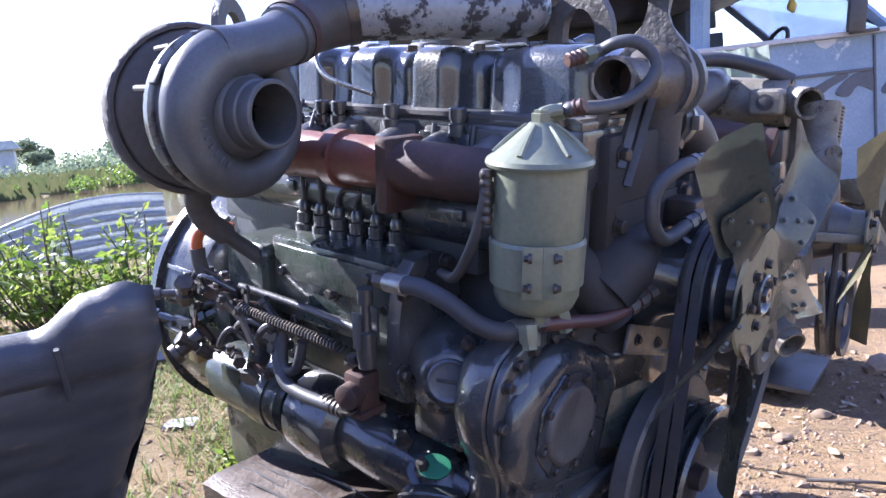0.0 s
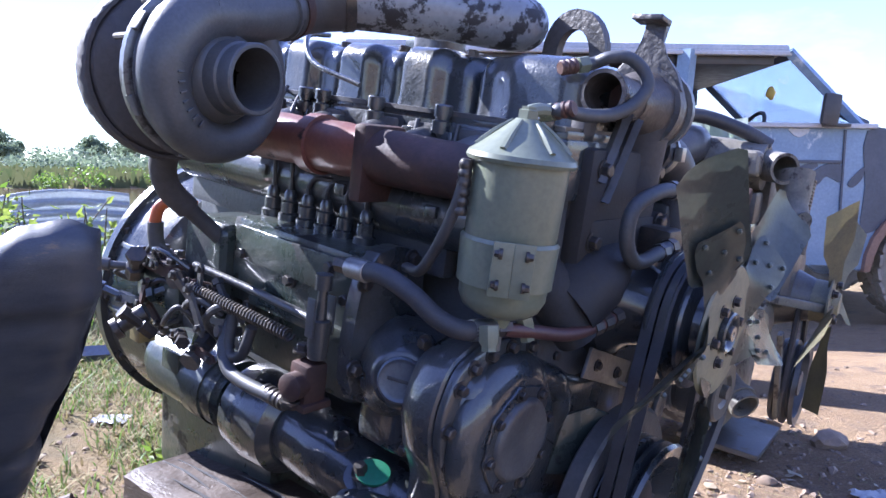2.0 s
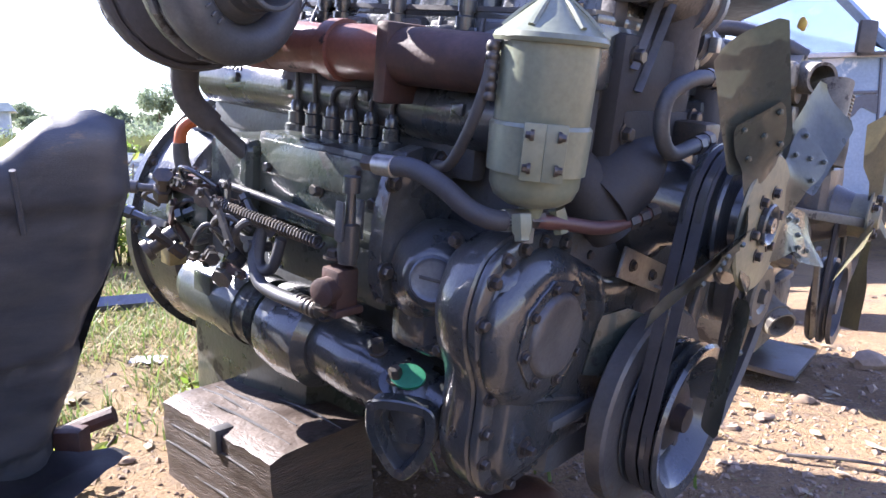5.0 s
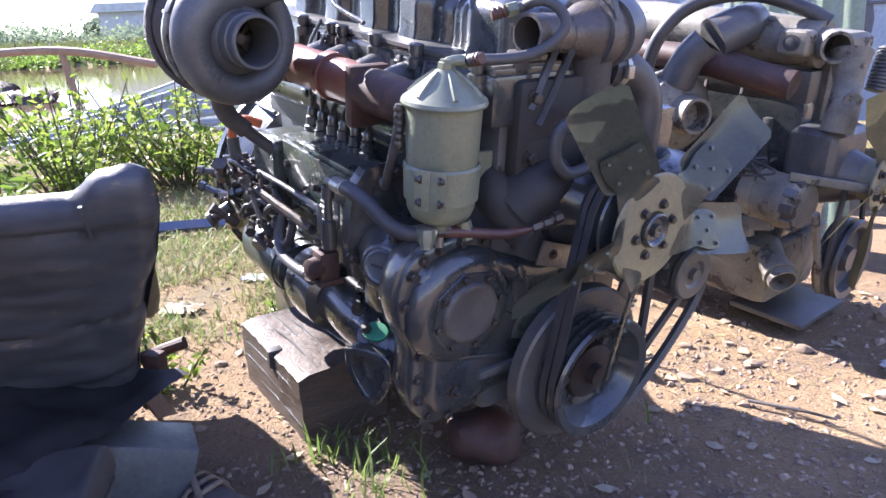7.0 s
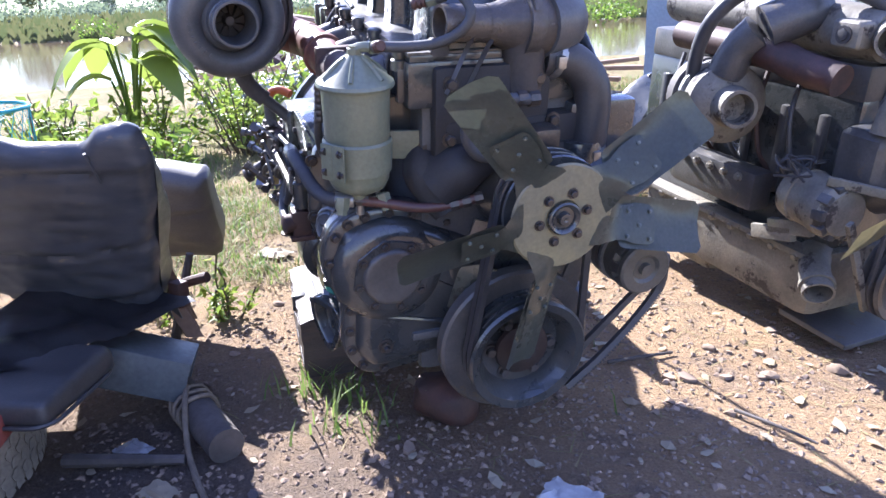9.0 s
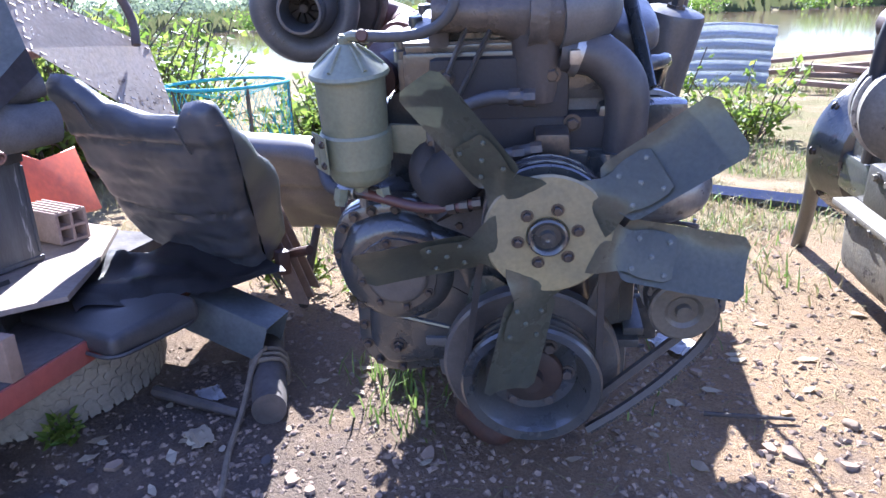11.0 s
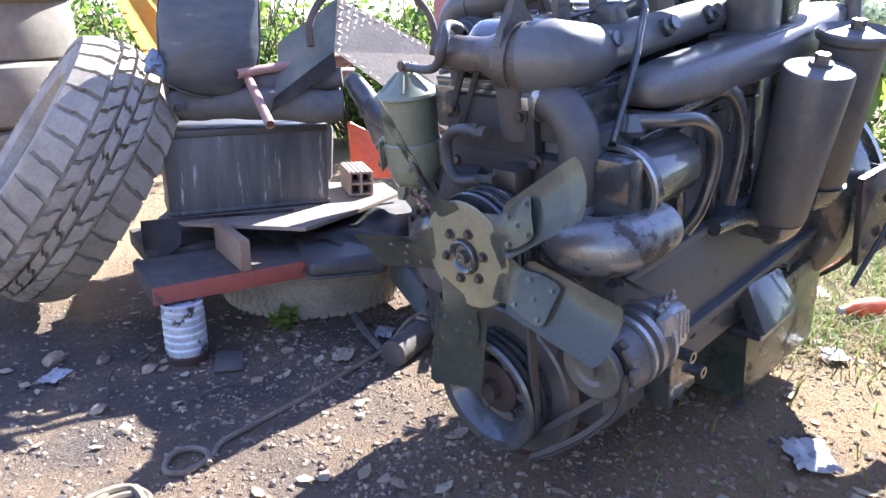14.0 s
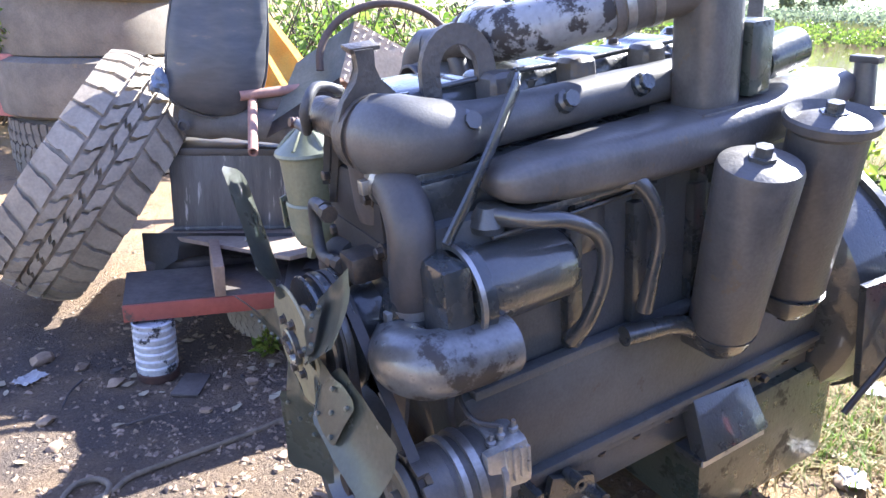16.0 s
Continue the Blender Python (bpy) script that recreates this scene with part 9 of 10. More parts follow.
    lathe(bm, fc + V(0, 0.005, 0), NY, [(0, 0), (0, 0.07), (0.004, 0.07), (0.006, 0.03), (0.02, 0.025), (0.02, 0)], 32)
    lathe(bm, fc + V(0, 0.08, 0), NY, [(0, 0.05), (0.08, 0.05)], 20)
    f = e2("fan", bm, FAN, "small dusty fan with riveted blades")
    bolts(f, [fc + V(0.045 * math.cos(t), -0.002, 0.045 * math.sin(t)) for t in [2 * math.pi * i / 5 for i in range(5)]], NY, 0.008, 0.01)
    for ang in (118, 46, -10, 196, 258):
        t = radians(ang)
        w, c2 = V(math.cos(t), 0, math.sin(t)), V(-math.sin(t), 0, math.cos(t))
        bm = bmesh.new()
        rows = []
        for k in range(9):
            r = 0.055 + 0.2 * k / 8
            half = 0.022 + 0.028 * smooth01((k - 1.5) / 3)
            pitch = radians(28)
            rows.append([bm.verts.new(fc + w * r + (c2 * math.cos(pitch) + V(0, 1, 0) * math.sin(pitch)) * half * s) for s in (-1, -0.4, 0.4, 1)])
        for p, q in zip(rows, rows[1:]):
            for j in range(3):
                bm.faces.new((p[j], p[j + 1], q[j + 1], q[j]))
        bmesh.ops.solidify(bm, geom=bm.faces[:], thickness=0.003)
        e2("fan_blade", bm, FAN, "", f)
    for s in (-1, 1):
        bm = bmesh.new()
        tube(bm, [fc + V(0.05 * s, 0.06, 0.0), V(-0.02 + 0.1 * s, -0.03, 0.02)], 0.007, 6, smooth=False)
        e2("fan_belt", bm, RUBBER)
    # black hose looping over the near side, filler on the left, flywheel housing
    bm = bmesh.new()
    tube(bm, [V(-0.27, 0.43, 0.28), V(-0.29, 0.43, 0.42), V(-0.28, 0.41, 0.53), V(-0.23, 0.36, 0.605), V(-0.16, 0.26, 0.635), V(-0.1, 0.16, 0.61), V(-0.07, 0.1, 0.58)], 0.017, 14)
    e2("coolant_hose", bm, RUBBER, "black hose looping over the engine")
    bm = bmesh.new()
    lathe(bm, (0.06, 0.82, 0.1), (0, 1, 0), [(0, 0.14), (0.02, 0.18), (0.1, 0.2), (0.12, 0.21), (0.14, 0.21), (0.14, 0)], 48)
    fw = e2("flywheel_housing", bm, BLACK, "black flywheel housing with pale chips")
    bolts(fw, [(0.06 + 0.2 * math.cos(t), 0.938, 0.1 + 0.2 * math.sin(t)) for t in [2 * math.pi * i / 10 for i in range(10)]], NY, 0.01, 0.012)
    bm = bmesh.new()
    lathe(bm, (0.2, 0.5, 0.06), (0, 1, 0), [(0, 0), (0, 0.05), (0.01, 0.056), (0.16, 0.056), (0.165, 0)], 24)
    e2("starter_motor", bm, RUBBER)
    bm = bmesh.new()
    box(bm, (0.03, 0.6, -0.1), (0.24, 0.26, 0.16), 0.02)
    e2("sump", bm, DUSTY_OLIVE)
    bm = bmesh.new()
    lathe(bm, V(0.2, 0.06, 0.40), (0.3, 0, 1), ridged(12, 0.0095, 0.029), 18)
    e2("finned_compressor", bm, BLACK_MATT, "finned air compressor head")


second_engine()


def prop_post():
    bm = bmesh.new()
    tube(bm, [V(-0.12, 2.62, -0.02), V(-0.02, 2.48, 0.18), V(0.09, 2.3, 0.4)], 0.022, 12)
    lone("prop_pipe", bm, BLACK_MATT, "leaning steel pipe propping the flywheel housing", "pipe")
    bm = bmesh.new()
    tube(bm, [V(-1.75, 2.48, 0.03), V(-1.3, 2.68, 0.03), V(0.2, 3.2, 0.03)], 0.03, 4, smooth=False)
    lone("steel_beam", bm, BLUE_BEAM, "faded blue steel bar lying in the grass", "beam")


prop_post()

# ---- car, sheets and plants round the yard ----
CG = -0.235


def car():
    x0, y0 = 0.24, 4.7
    cr = thing("off_road_car", Matrix.Translation((x0, y0, CG)), "old camouflage-painted off-road car without side glass", "car")
    # z counts from the ground under it; its front is towards +x
    def arch(cx, r, n=10):
        return [(cx + r * math.cos(radians(180 - 180 * k / n)), 0.36 + r * math.sin(radians(180 - 180 * k / n))) for k in range(n + 1)]
    outline = [(-0.75, 0.42)] + arch(0.35, 0.45) + [(1.0, 0.40), (2.3, 0.40)] + arch(3.02, 0.47) + [(3.75, 0.45), (3.8, 0.95), (3.7, 1.22), (2.7, 1.27), (2.55, 1.28), (-0.75, 1.28)]
    a = axes((0, -1, 0), (0, 0, 1))
    sgn = 1 if (a @ V(1, 0, 0)).x > 0 else -1
    bm = bmesh.new()
    plate(bm, [(sgn * u, v) for u, v in outline], (0, 0.03, 0), a, 0.06, 0.012)
    part("side_panel", bm, CAR_BLUE, cr, "faded blue grey side with white wear")
    bm = bmesh.new()
    plate(bm, [(sgn * u, v) for u, v in outline], (0, 1.55, 0), a, 0.06, 0.012)
    part("side_panel", bm, CAR_BLUE, cr)
    bm = bmesh.new()
    box(bm, (3.2, 0.8, 1.24), (1.15, 1.5, 0.06), 0.03)
    part("bonnet", bm, CAR_BLUE, cr)
    bm = bmesh.new()
    box(bm, (0.9, 0.8, 0.5), (3.2, 1.5, 0.08), 0.0)
    box(bm, (2.6, 0.8, 0.85), (0.05, 1.45, 0.75), 0.0)
    box(bm, (2.45, 0.8, 1.24), (0.35, 1.45, 0.1), 0.03)
    for px in (0.5, 1.65):
        box(bm, (px, 0.8, 0.75), (0.5, 1.2, 0.25), 0.05)
        box(bm, (px - 0.28, 0.8, 1.15), (0.16, 1.2, 0.85), 0.05)
    part("interior", bm, RUBBER, cr, "dark bare interior")
    # camouflage patches: thin sheets on the side
    for outl, m in (([(2.5, 0.62), (2.51, 0.9), (2.5, 1.255), (2.8, 1.25), (3.5, 1.2), (3.3, 1.06), (3.02, 0.98), (2.82, 0.92), (2.72, 0.82), (2.64, 0.66)], CAR_DARK),
                    ([(1.66, 1.045), (1.86, 1.05), (1.86, 1.02), (1.66, 1.015)], CAR_DARK), ([(1.68, 1.005), (1.88, 0.995), (1.86, 0.97), (1.7, 0.975)], CAR_DARK), ([(1.7, 0.96), (1.84, 0.95), (1.8, 0.92), (1.74, 0.92)], CAR_DARK),
                    ([(1.9, 0.93), (2.02, 1.0), (2.16, 1.055), (2.2, 1.03), (2.08, 0.97), (1.98, 0.9)], CAR_DARK), ([(2.12, 0.94), (2.22, 1.03), (2.34, 1.05), (2.36, 0.93), (2.26, 0.97), (2.2, 0.91)], CAR_DARK),
                    ([(2.4, 0.93), (2.49, 1.03), (2.49, 0.96), (2.43, 0.9)], CAR_DARK),
                    ([(1.2, 0.95), (1.45, 1.1), (1.5, 0.9), (1.35, 0.75)], CAR_DARK), ([(2.0, 1.262), (2.07, 1.264), (2.14, 1.262), (2.07, 1.21)], CAR_WHITE), ([(0.4, 1.0), (0.9, 1.1), (1.0, 0.8), (0.6, 0.7)], CAR_WHITE),
                    ([(2.64, 0.62), (2.7, 0.82), (2.82, 0.93), (2.98, 0.99), (2.95, 0.92), (2.82, 0.85), (2.72, 0.74), (2.68, 0.62)], CAR_WHITE)):
        bm = bmesh.new()
        plate(bm, [(sgn * u, v) for u, v in loop_smooth(outl, 3)], (0, -0.004, 0), a, 0.006)
        part("paint_patch", bm, m, cr)
    bm = bmesh.new()
    plate(bm, [(sgn * u, v) for u, v in arch(3.02, 0.50, 14) + arch(3.02, 0.455, 14)[::-1]], (0, -0.012, 0), a, 0.05, 0.006)
    part("wheel_arch", bm, CAR_BROWN, cr, "brown and white painted wheel arch")
    # door seams, sill, waist rail
    bm = bmesh.new()
    for x in (1.05, 2.36):
        box(bm, (x, -0.006, 0.86), (0.012, 0.012, 0.8), 0.0)
    box(bm, (1.7, -0.007, 1.06), (1.3, 0.014, 0.02), 0.004)
    part("door_seam", bm, CAR_DARK, cr)
    bm = bmesh.new()
    box(bm, (0.9, -0.004, 1.285), (3.3, 0.07, 0.03), 0.008)
    part("waist_rail", bm, CAR_WHITE, cr)
    # roof and pillars
    bm = bmesh.new()
    box(bm, (0.6, 0.8, 1.765), (2.82, 1.5, 0.06), 0.025)
    box(bm, (0.6, 0.05, 1.735), (2.84, 0.05, 0.03), 0.01)
    part("roof", bm, CAR_WHITE, cr, "pale roof with a rain gutter")
    bm = bmesh.new()
    box(bm, (0.58, 0.8, 1.7), (2.7, 1.42, 0.06), 0.01)
    box(bm, (0.58, 1.5, 1.63), (2.7, 0.05, 0.16), 0.01)
    box(bm, (0.58, 1.5, 1.39), (2.8, 0.05, 0.24), 0.01)
    part("headlining", bm, RUBBER, cr, "dark headlining under the roof")
    for y in (0.05, 1.52):
        for p, q, w in (((2.5, 1.27), (2.0, 1.75), 0.035), ((1.33, 1.27), (1.36, 1.75), 0.06), ((-0.7, 1.27), (-0.62, 1.75), 0.06)):
            bm = bmesh.new()
            tube(bm, [V(p[0], y + 0.03 * (1 if y < 1 else -1) * 0, p[1]), V(q[0], y, q[1])], w, 4, smooth=False)
            part("pillar", bm, CAR_BLUE if y < 1 else CAR_DARK, cr)
    bm = bmesh.new()
    for p in ((2.5, 1.29), (2.02, 1.73)):
        tube(bm, [V(p[0], 0.06, p[1]), V(p[0], 1.5, p[1])], 0.03, 4, smooth=False)
    part("windscreen_frame", bm, CAR_DARK, cr)
    bm = bmesh.new()
    vs = [bm.verts.new(v) for v in (V(2.5, 0.09, 1.29), V(2.5, 1.48, 1.29), V(2.02, 1.48, 1.73), V(2.02, 0.09, 1.73))]
    bm.faces.new(vs)
    bmesh.ops.solidify(bm, geom=bm.faces[:], thickness=0.006)
    ws = part("windscreen", bm, GLASS, cr, "clear sloping windscreen")
    ws.visible_shadow = False
    bm = bmesh.new()
    box(bm, (2.22, -0.08, 1.38), (0.11, 0.05, 0.2), 0.025, Matrix.Rotation(radians(6), 3, "Y"))
    box(bm, (2.27, -0.04, 1.285), (0.16, 0.1, 0.02), 0.006)
    part("mirror", bm, RUBBER, cr)
    bm = bmesh.new()
    pts = [V(1.95, 0.45, 1.28) + V(0.06 * math.cos(t), 0.17 * math.sin(t), 0.12 * math.cos(t)) for t in [2 * math.pi * k / 18 for k in range(19)]]
    tube(bm, pts, 0.014, 8, smooth=False)
    part("steering_wheel", bm, RUBBER, cr)
    bm = bmesh.new()
    lump(bm, (2.12, 0.55, 1.55), (0.03, 0.03, 0.05), 2)
    part("charm", bm, YELLOW_CLOTH, cr)
    bm = bmesh.new()
    box(bm, (2.42, 0.1, 1.36), (0.3, 0.04, 0.06), 0.015, Matrix.Rotation(radians(25), 3, "Y"))
    part("snorkel_base", bm, CAR_DARK, cr)
    # wheels
    for wx, side in ((3.02, 0.12), (0.35, 0.12), (3.02, 1.45), (0.35, 1.45)):
        w = tyre("wheel", Matrix(), 0.385, 0.26, TYRE, "", lugs=26, rows=4)
        w.parent = cr
        w.matrix_local = Matrix.Translation((wx, side, 0.385)) @ axes((0, -1, 0)).to_4x4()
        for key in ("category", "label"):
            if key in w:
                del w[key]
        bm = bmesh.new()
        lathe(bm, (0, 0, -0.08), (0, 0, 1), [(0, 0), (0, 0.22), (0.14, 0.23), (0.15, 0.2), (0.09, 0.17), (0.1, 0.06), (0.13, 0.05), (0.13, 0)], 28)
        part("rim", bm, CAR_WHITE, w)


car()


def corrugated(name, o, u, v, nu, amp, pitch, material, label, curl=None):
    """A corrugated sheet: o corner, u along the waves' count, v along the ridges."""
    o, u, v = V(*o), V(*u), V(*v)
    nrm = u.cross(v).normalized()
    L = u.length
    n = int(L / pitch) * 8
    bm = bmesh.new()
    rows = []
    for j in range(nu + 1):
        row = []
        for i in range(n + 1):
            s = i / n
            p = o + u * s + v * (j / nu) + nrm * amp * math.sin(2 * math.pi * L * s / pitch)
            if curl:
                p += curl(s, j / nu)
            row.append(bm.verts.new(p))
        rows.append(row)
    for p, q in zip(rows, rows[1:]):
        for i in range(n):
            bm.faces.new((p[i], p[i + 1], q[i + 1], q[i]))
    bmesh.ops.solidify(bm, geom=bm.faces[:], thickness=0.003)
    return lone(name, bm, material, label, "metal sheet", sharp=1.0)


# zinc sheet slumped at the water's edge; its ridges run along the bank
corrugated("zinc_sheet", (-2.62, 6.25, -0.05), (-0.12, 0.31, 0.55), (-2.3, -0.75, 0), 20, 0.022, 0.1, SHEET, "slumped weathered corrugated zinc sheet by the water",
           lambda s, t: V(0.1 * t * t, -0.9 * t * t * (1 - s) - 0.2 * t, -0.35 * t * s * t + 0.06 * math.sin(6 * t) * s))
corrugated("roofing_sheet", (0.70, 2.56, -0.06), (0.44, 0.02, 0), (0.0, 0.12, 0.98), 3, 0.022, 0.085, SHEET_GREEN, "pale green corrugated roofing sheet leaning behind the engine")
bm = bmesh.new()
box(bm, (0.32, 3.5, 0.42), (0.5, 0.25, 0.7), 0.03, Matrix.Rotation(radians(15), 3, "Z"))
lone("red_panel", bm, RED_PAINT, "red painted metal box behind the engines", "box")
bm = bmesh.new()
tube(bm, [V(0.18, 2.5, 0.25), V(0.42, 2.75, 0.6), V(0.62, 2.95, 0.9)], 0.022, 4, smooth=False)
lone("steel_angle", bm, SHEET, "pale steel bar leaning on the scrap", "bar")


def bush(name, m, seed, size, count, leaf, material, label):
    """Stems that fork, with small folded leaves along them."""
    rnd = random.Random(seed)
    ob = thing(name, m, label, "bush")
    stems = bmesh.new()
    verts, faces = [], []
    for _ in range(max(7, int(count / 26))):
        a, sp = rnd.uniform(0, 6.28), rnd.uniform(0.1, 1.0)
        foot = V(0.25 * size * sp * math.cos(a), 0.25 * size * sp * math.sin(a), -0.02)
        tip = V(0.95 * size * sp * math.cos(a), 0.95 * size * sp * math.sin(a), size * rnd.uniform(0.25, 1.05))
        mid = foot.lerp(tip, 0.5) + V(rnd.uniform(-1, 1), rnd.uniform(-1, 1), 0.6) * 0.09 * size
        path = glide([foot, mid, tip], 6)
        tube(stems, path, [0.008 * size ** 0.5, 0.003], 5, smooth=False)
        for _ in range(26):
            t = rnd.uniform(0.25, 1.0)
            p = path[min(len(path) - 1, int(t * (len(path) - 1)))] + V(rnd.gauss(0, 1), rnd.gauss(0, 1), rnd.gauss(0, 1)) * 0.05 * size
            d = V(rnd.gauss(0, 1), rnd.gauss(0, 1), rnd.gauss(0.3, 0.6)).normalized()
            s = V(rnd.gauss(0, 1), rnd.gauss(0, 1), rnd.gauss(0, 0.5))
            s = (s - d * s.dot(d)).normalized()
            up = d.cross(s)
            L = leaf * rnd.uniform(0.6, 1.3)
            k = len(verts)
            for q in (p, p + d * L * 0.4 + s * L * 0.27 + up * L * 0.08, p + d * L, p + d * L * 0.4 - s * L * 0.27 + up * L * 0.08):
                verts.append(tuple(q))
            faces += [(k, k + 1, k + 2), (k, k + 2, k + 3)]
    tagged(part("branchwork", stems, BARK, ob), kind="stuff")
    me = bpy.data.meshes.new("leaves")
    me.from_pydata(verts, [], faces)
    me.materials.append(material)
    lv = new("leaves", me)
    lv.parent = ob
    lv["kind"] = "stuff"
    return ob


BUSHES = ((-2.1, 3.55, 0.5, 700), (-2.55, 3.2, 0.48, 650), (-1.75, 3.75, 0.42, 500), (-2.9, 3.7, 0.5, 500), (-3.3, 3.1, 0.4, 400), (-1.35, 4.1, 0.35, 350))
for i, (x, y, s, c) in enumerate(BUSHES):
    s *= 1.25
    c = int(c * 1.5)
    bush("bush", Matrix.Translation((x, y, ground_z(x, y))), 40 + i, s, c, 0.056, LEAF, "low leafy green bush in the sun", )
HEDGE = ((-3.3, 0.75, 0.95, 1300), (-3.9, 1.5, 0.8, 900), (-3.6, 0.0, 1.0, 1300), (-3.4, -0.8, 1.1, 1300), (-3.1, -1.6, 1.1, 1300), (-2.8, -2.5, 1.1, 1200), (-4.4, 0.4, 1.2, 900), (-4.3, -1.6, 1.3, 900), (-2.6, -3.5, 1.2, 900), (-3.9, -3.0, 1.4, 900), (-2.7, 2.1, 0.45, 450), (-3.2, 1.1, 0.8, 1100), (-2.2, 2.3, 0.3, 220))
for i, (x, y, s, c) in enumerate(HEDGE):
    bush("hedge_bush", Matrix.Translation((x, y, ground_z(x, y))), 60 + i, s, int(c * 2.4), 0.068, LEAF if i in (0, 1, 10, 11, 12) else LEAF_DARK, "dense green shrub behind the scrap heap")


for i, (x, y, z, k) in enumerate(((-0.37, 0.42, 0.05, 16), (-0.85, 1.12, 0.2, 130), (-0.7, 1.3, 0.16, 90), (-0.55, 1.62, 0.1, 60))):
    bush("weed", Matrix.Translation((x, y, ground_z(x, y))), 120 + i, z, k, 0.028, LEAF, "small green weed growing by the heap")


def broad_plant():
    """A few wide yellow-green leaves on bent stalks."""
    ob = thing("broad_leaf_plant", Matrix.Translation((-3.2, 2.9, 0)) @ Matrix.Scale(1.6, 4), "young plant with broad yellow green leaves", "plant")
    rnd = random.Random(12)
    for k in range(11):
        a = rnd.uniform(0, 6.28)
        d = V(math.cos(a), math.sin(a), 0)
        s = V(-d.y, d.x, 0)
        h = rnd.uniform(0.25, 0.5)
        bm = bmesh.new()
        rows = []
        for i in range(8):
            t = i / 7
            w = 0.075 * math.sin(math.pi * min(1, 0.08 + 0.92 * t)) ** 0.7
            c = d * (0.06 + 0.22 * t) + V(0, 0, h + 0.14 * t - 0.3 * t * t)
            rows.append([bm.verts.new(c - s * w + V(0, 0, 0.015)), bm.verts.new(c), bm.verts.new(c + s * w + V(0, 0, 0.015))])
        for p, q in zip(rows, rows[1:]):
            for j in range(2):
                bm.faces.new((p[j], p[j + 1], q[j + 1], q[j]))
        part("leaf", bm, LEAF, ob)
        bm = bmesh.new()
        tube(bm, [V(0, 0, -0.02), d * 0.03 + V(0, 0, h * 0.6), d * 0.06 + V(0, 0, h)], 0.005, 6)
        part("stalk", bm, LEAF, ob)


broad_plant()


def net_basket():
    c = V(-2.5, 1.52, 0)
    ob = thing("crab_trap", Matrix.Translation(c), "round turquoise net trap on a wire frame", "trap")
    for z, r in ((0.48, 0.3), (0.12, 0.3)):
        bm = bmesh.new()
        tube(bm, [V(r * math.cos(t), r * math.sin(t), z) for t in [2 * math.pi * k / 28 for k in range(29)]], 0.009, 6, smooth=False)
        part("ring", bm, TURQUOISE, ob)
    for k in range(5):
        t = 2 * math.pi * k / 5
        bm = bmesh.new()
        rod(bm, V(0.3 * math.cos(t), 0.3 * math.sin(t), 0.0), V(0.3 * math.cos(t), 0.3 * math.sin(t), 0.48), 0.007, seg=6)
        part("strut", bm, BARK, ob)
    bm = bmesh.new()
    for k in range(30):
        t = 2 * math.pi * k / 30
        for s in (1, -1):
            pts = [V(0.3 * math.cos(t + s * 0.5 * q), 0.3 * math.sin(t + s * 0.5 * q), 0.48 - 0.36 * q) for q in (0, 0.25, 0.5, 0.75, 1)]
            tube(bm, pts, 0.0016, 3, smooth=False, cap=False)
    for k in range(24):
        t = 2 * math.pi * k / 24
        tube(bm, [V(0.3 * math.cos(t), 0.3 * math.sin(t), 0.48), V(0.1 * math.cos(t + 0.5), 0.1 * math.sin(t + 0.5), 0.42)], 0.0016, 3, smooth=False, cap=False)
    tagged(part("netting", bm, TURQUOISE, ob), kind="stuff")


net_basket()


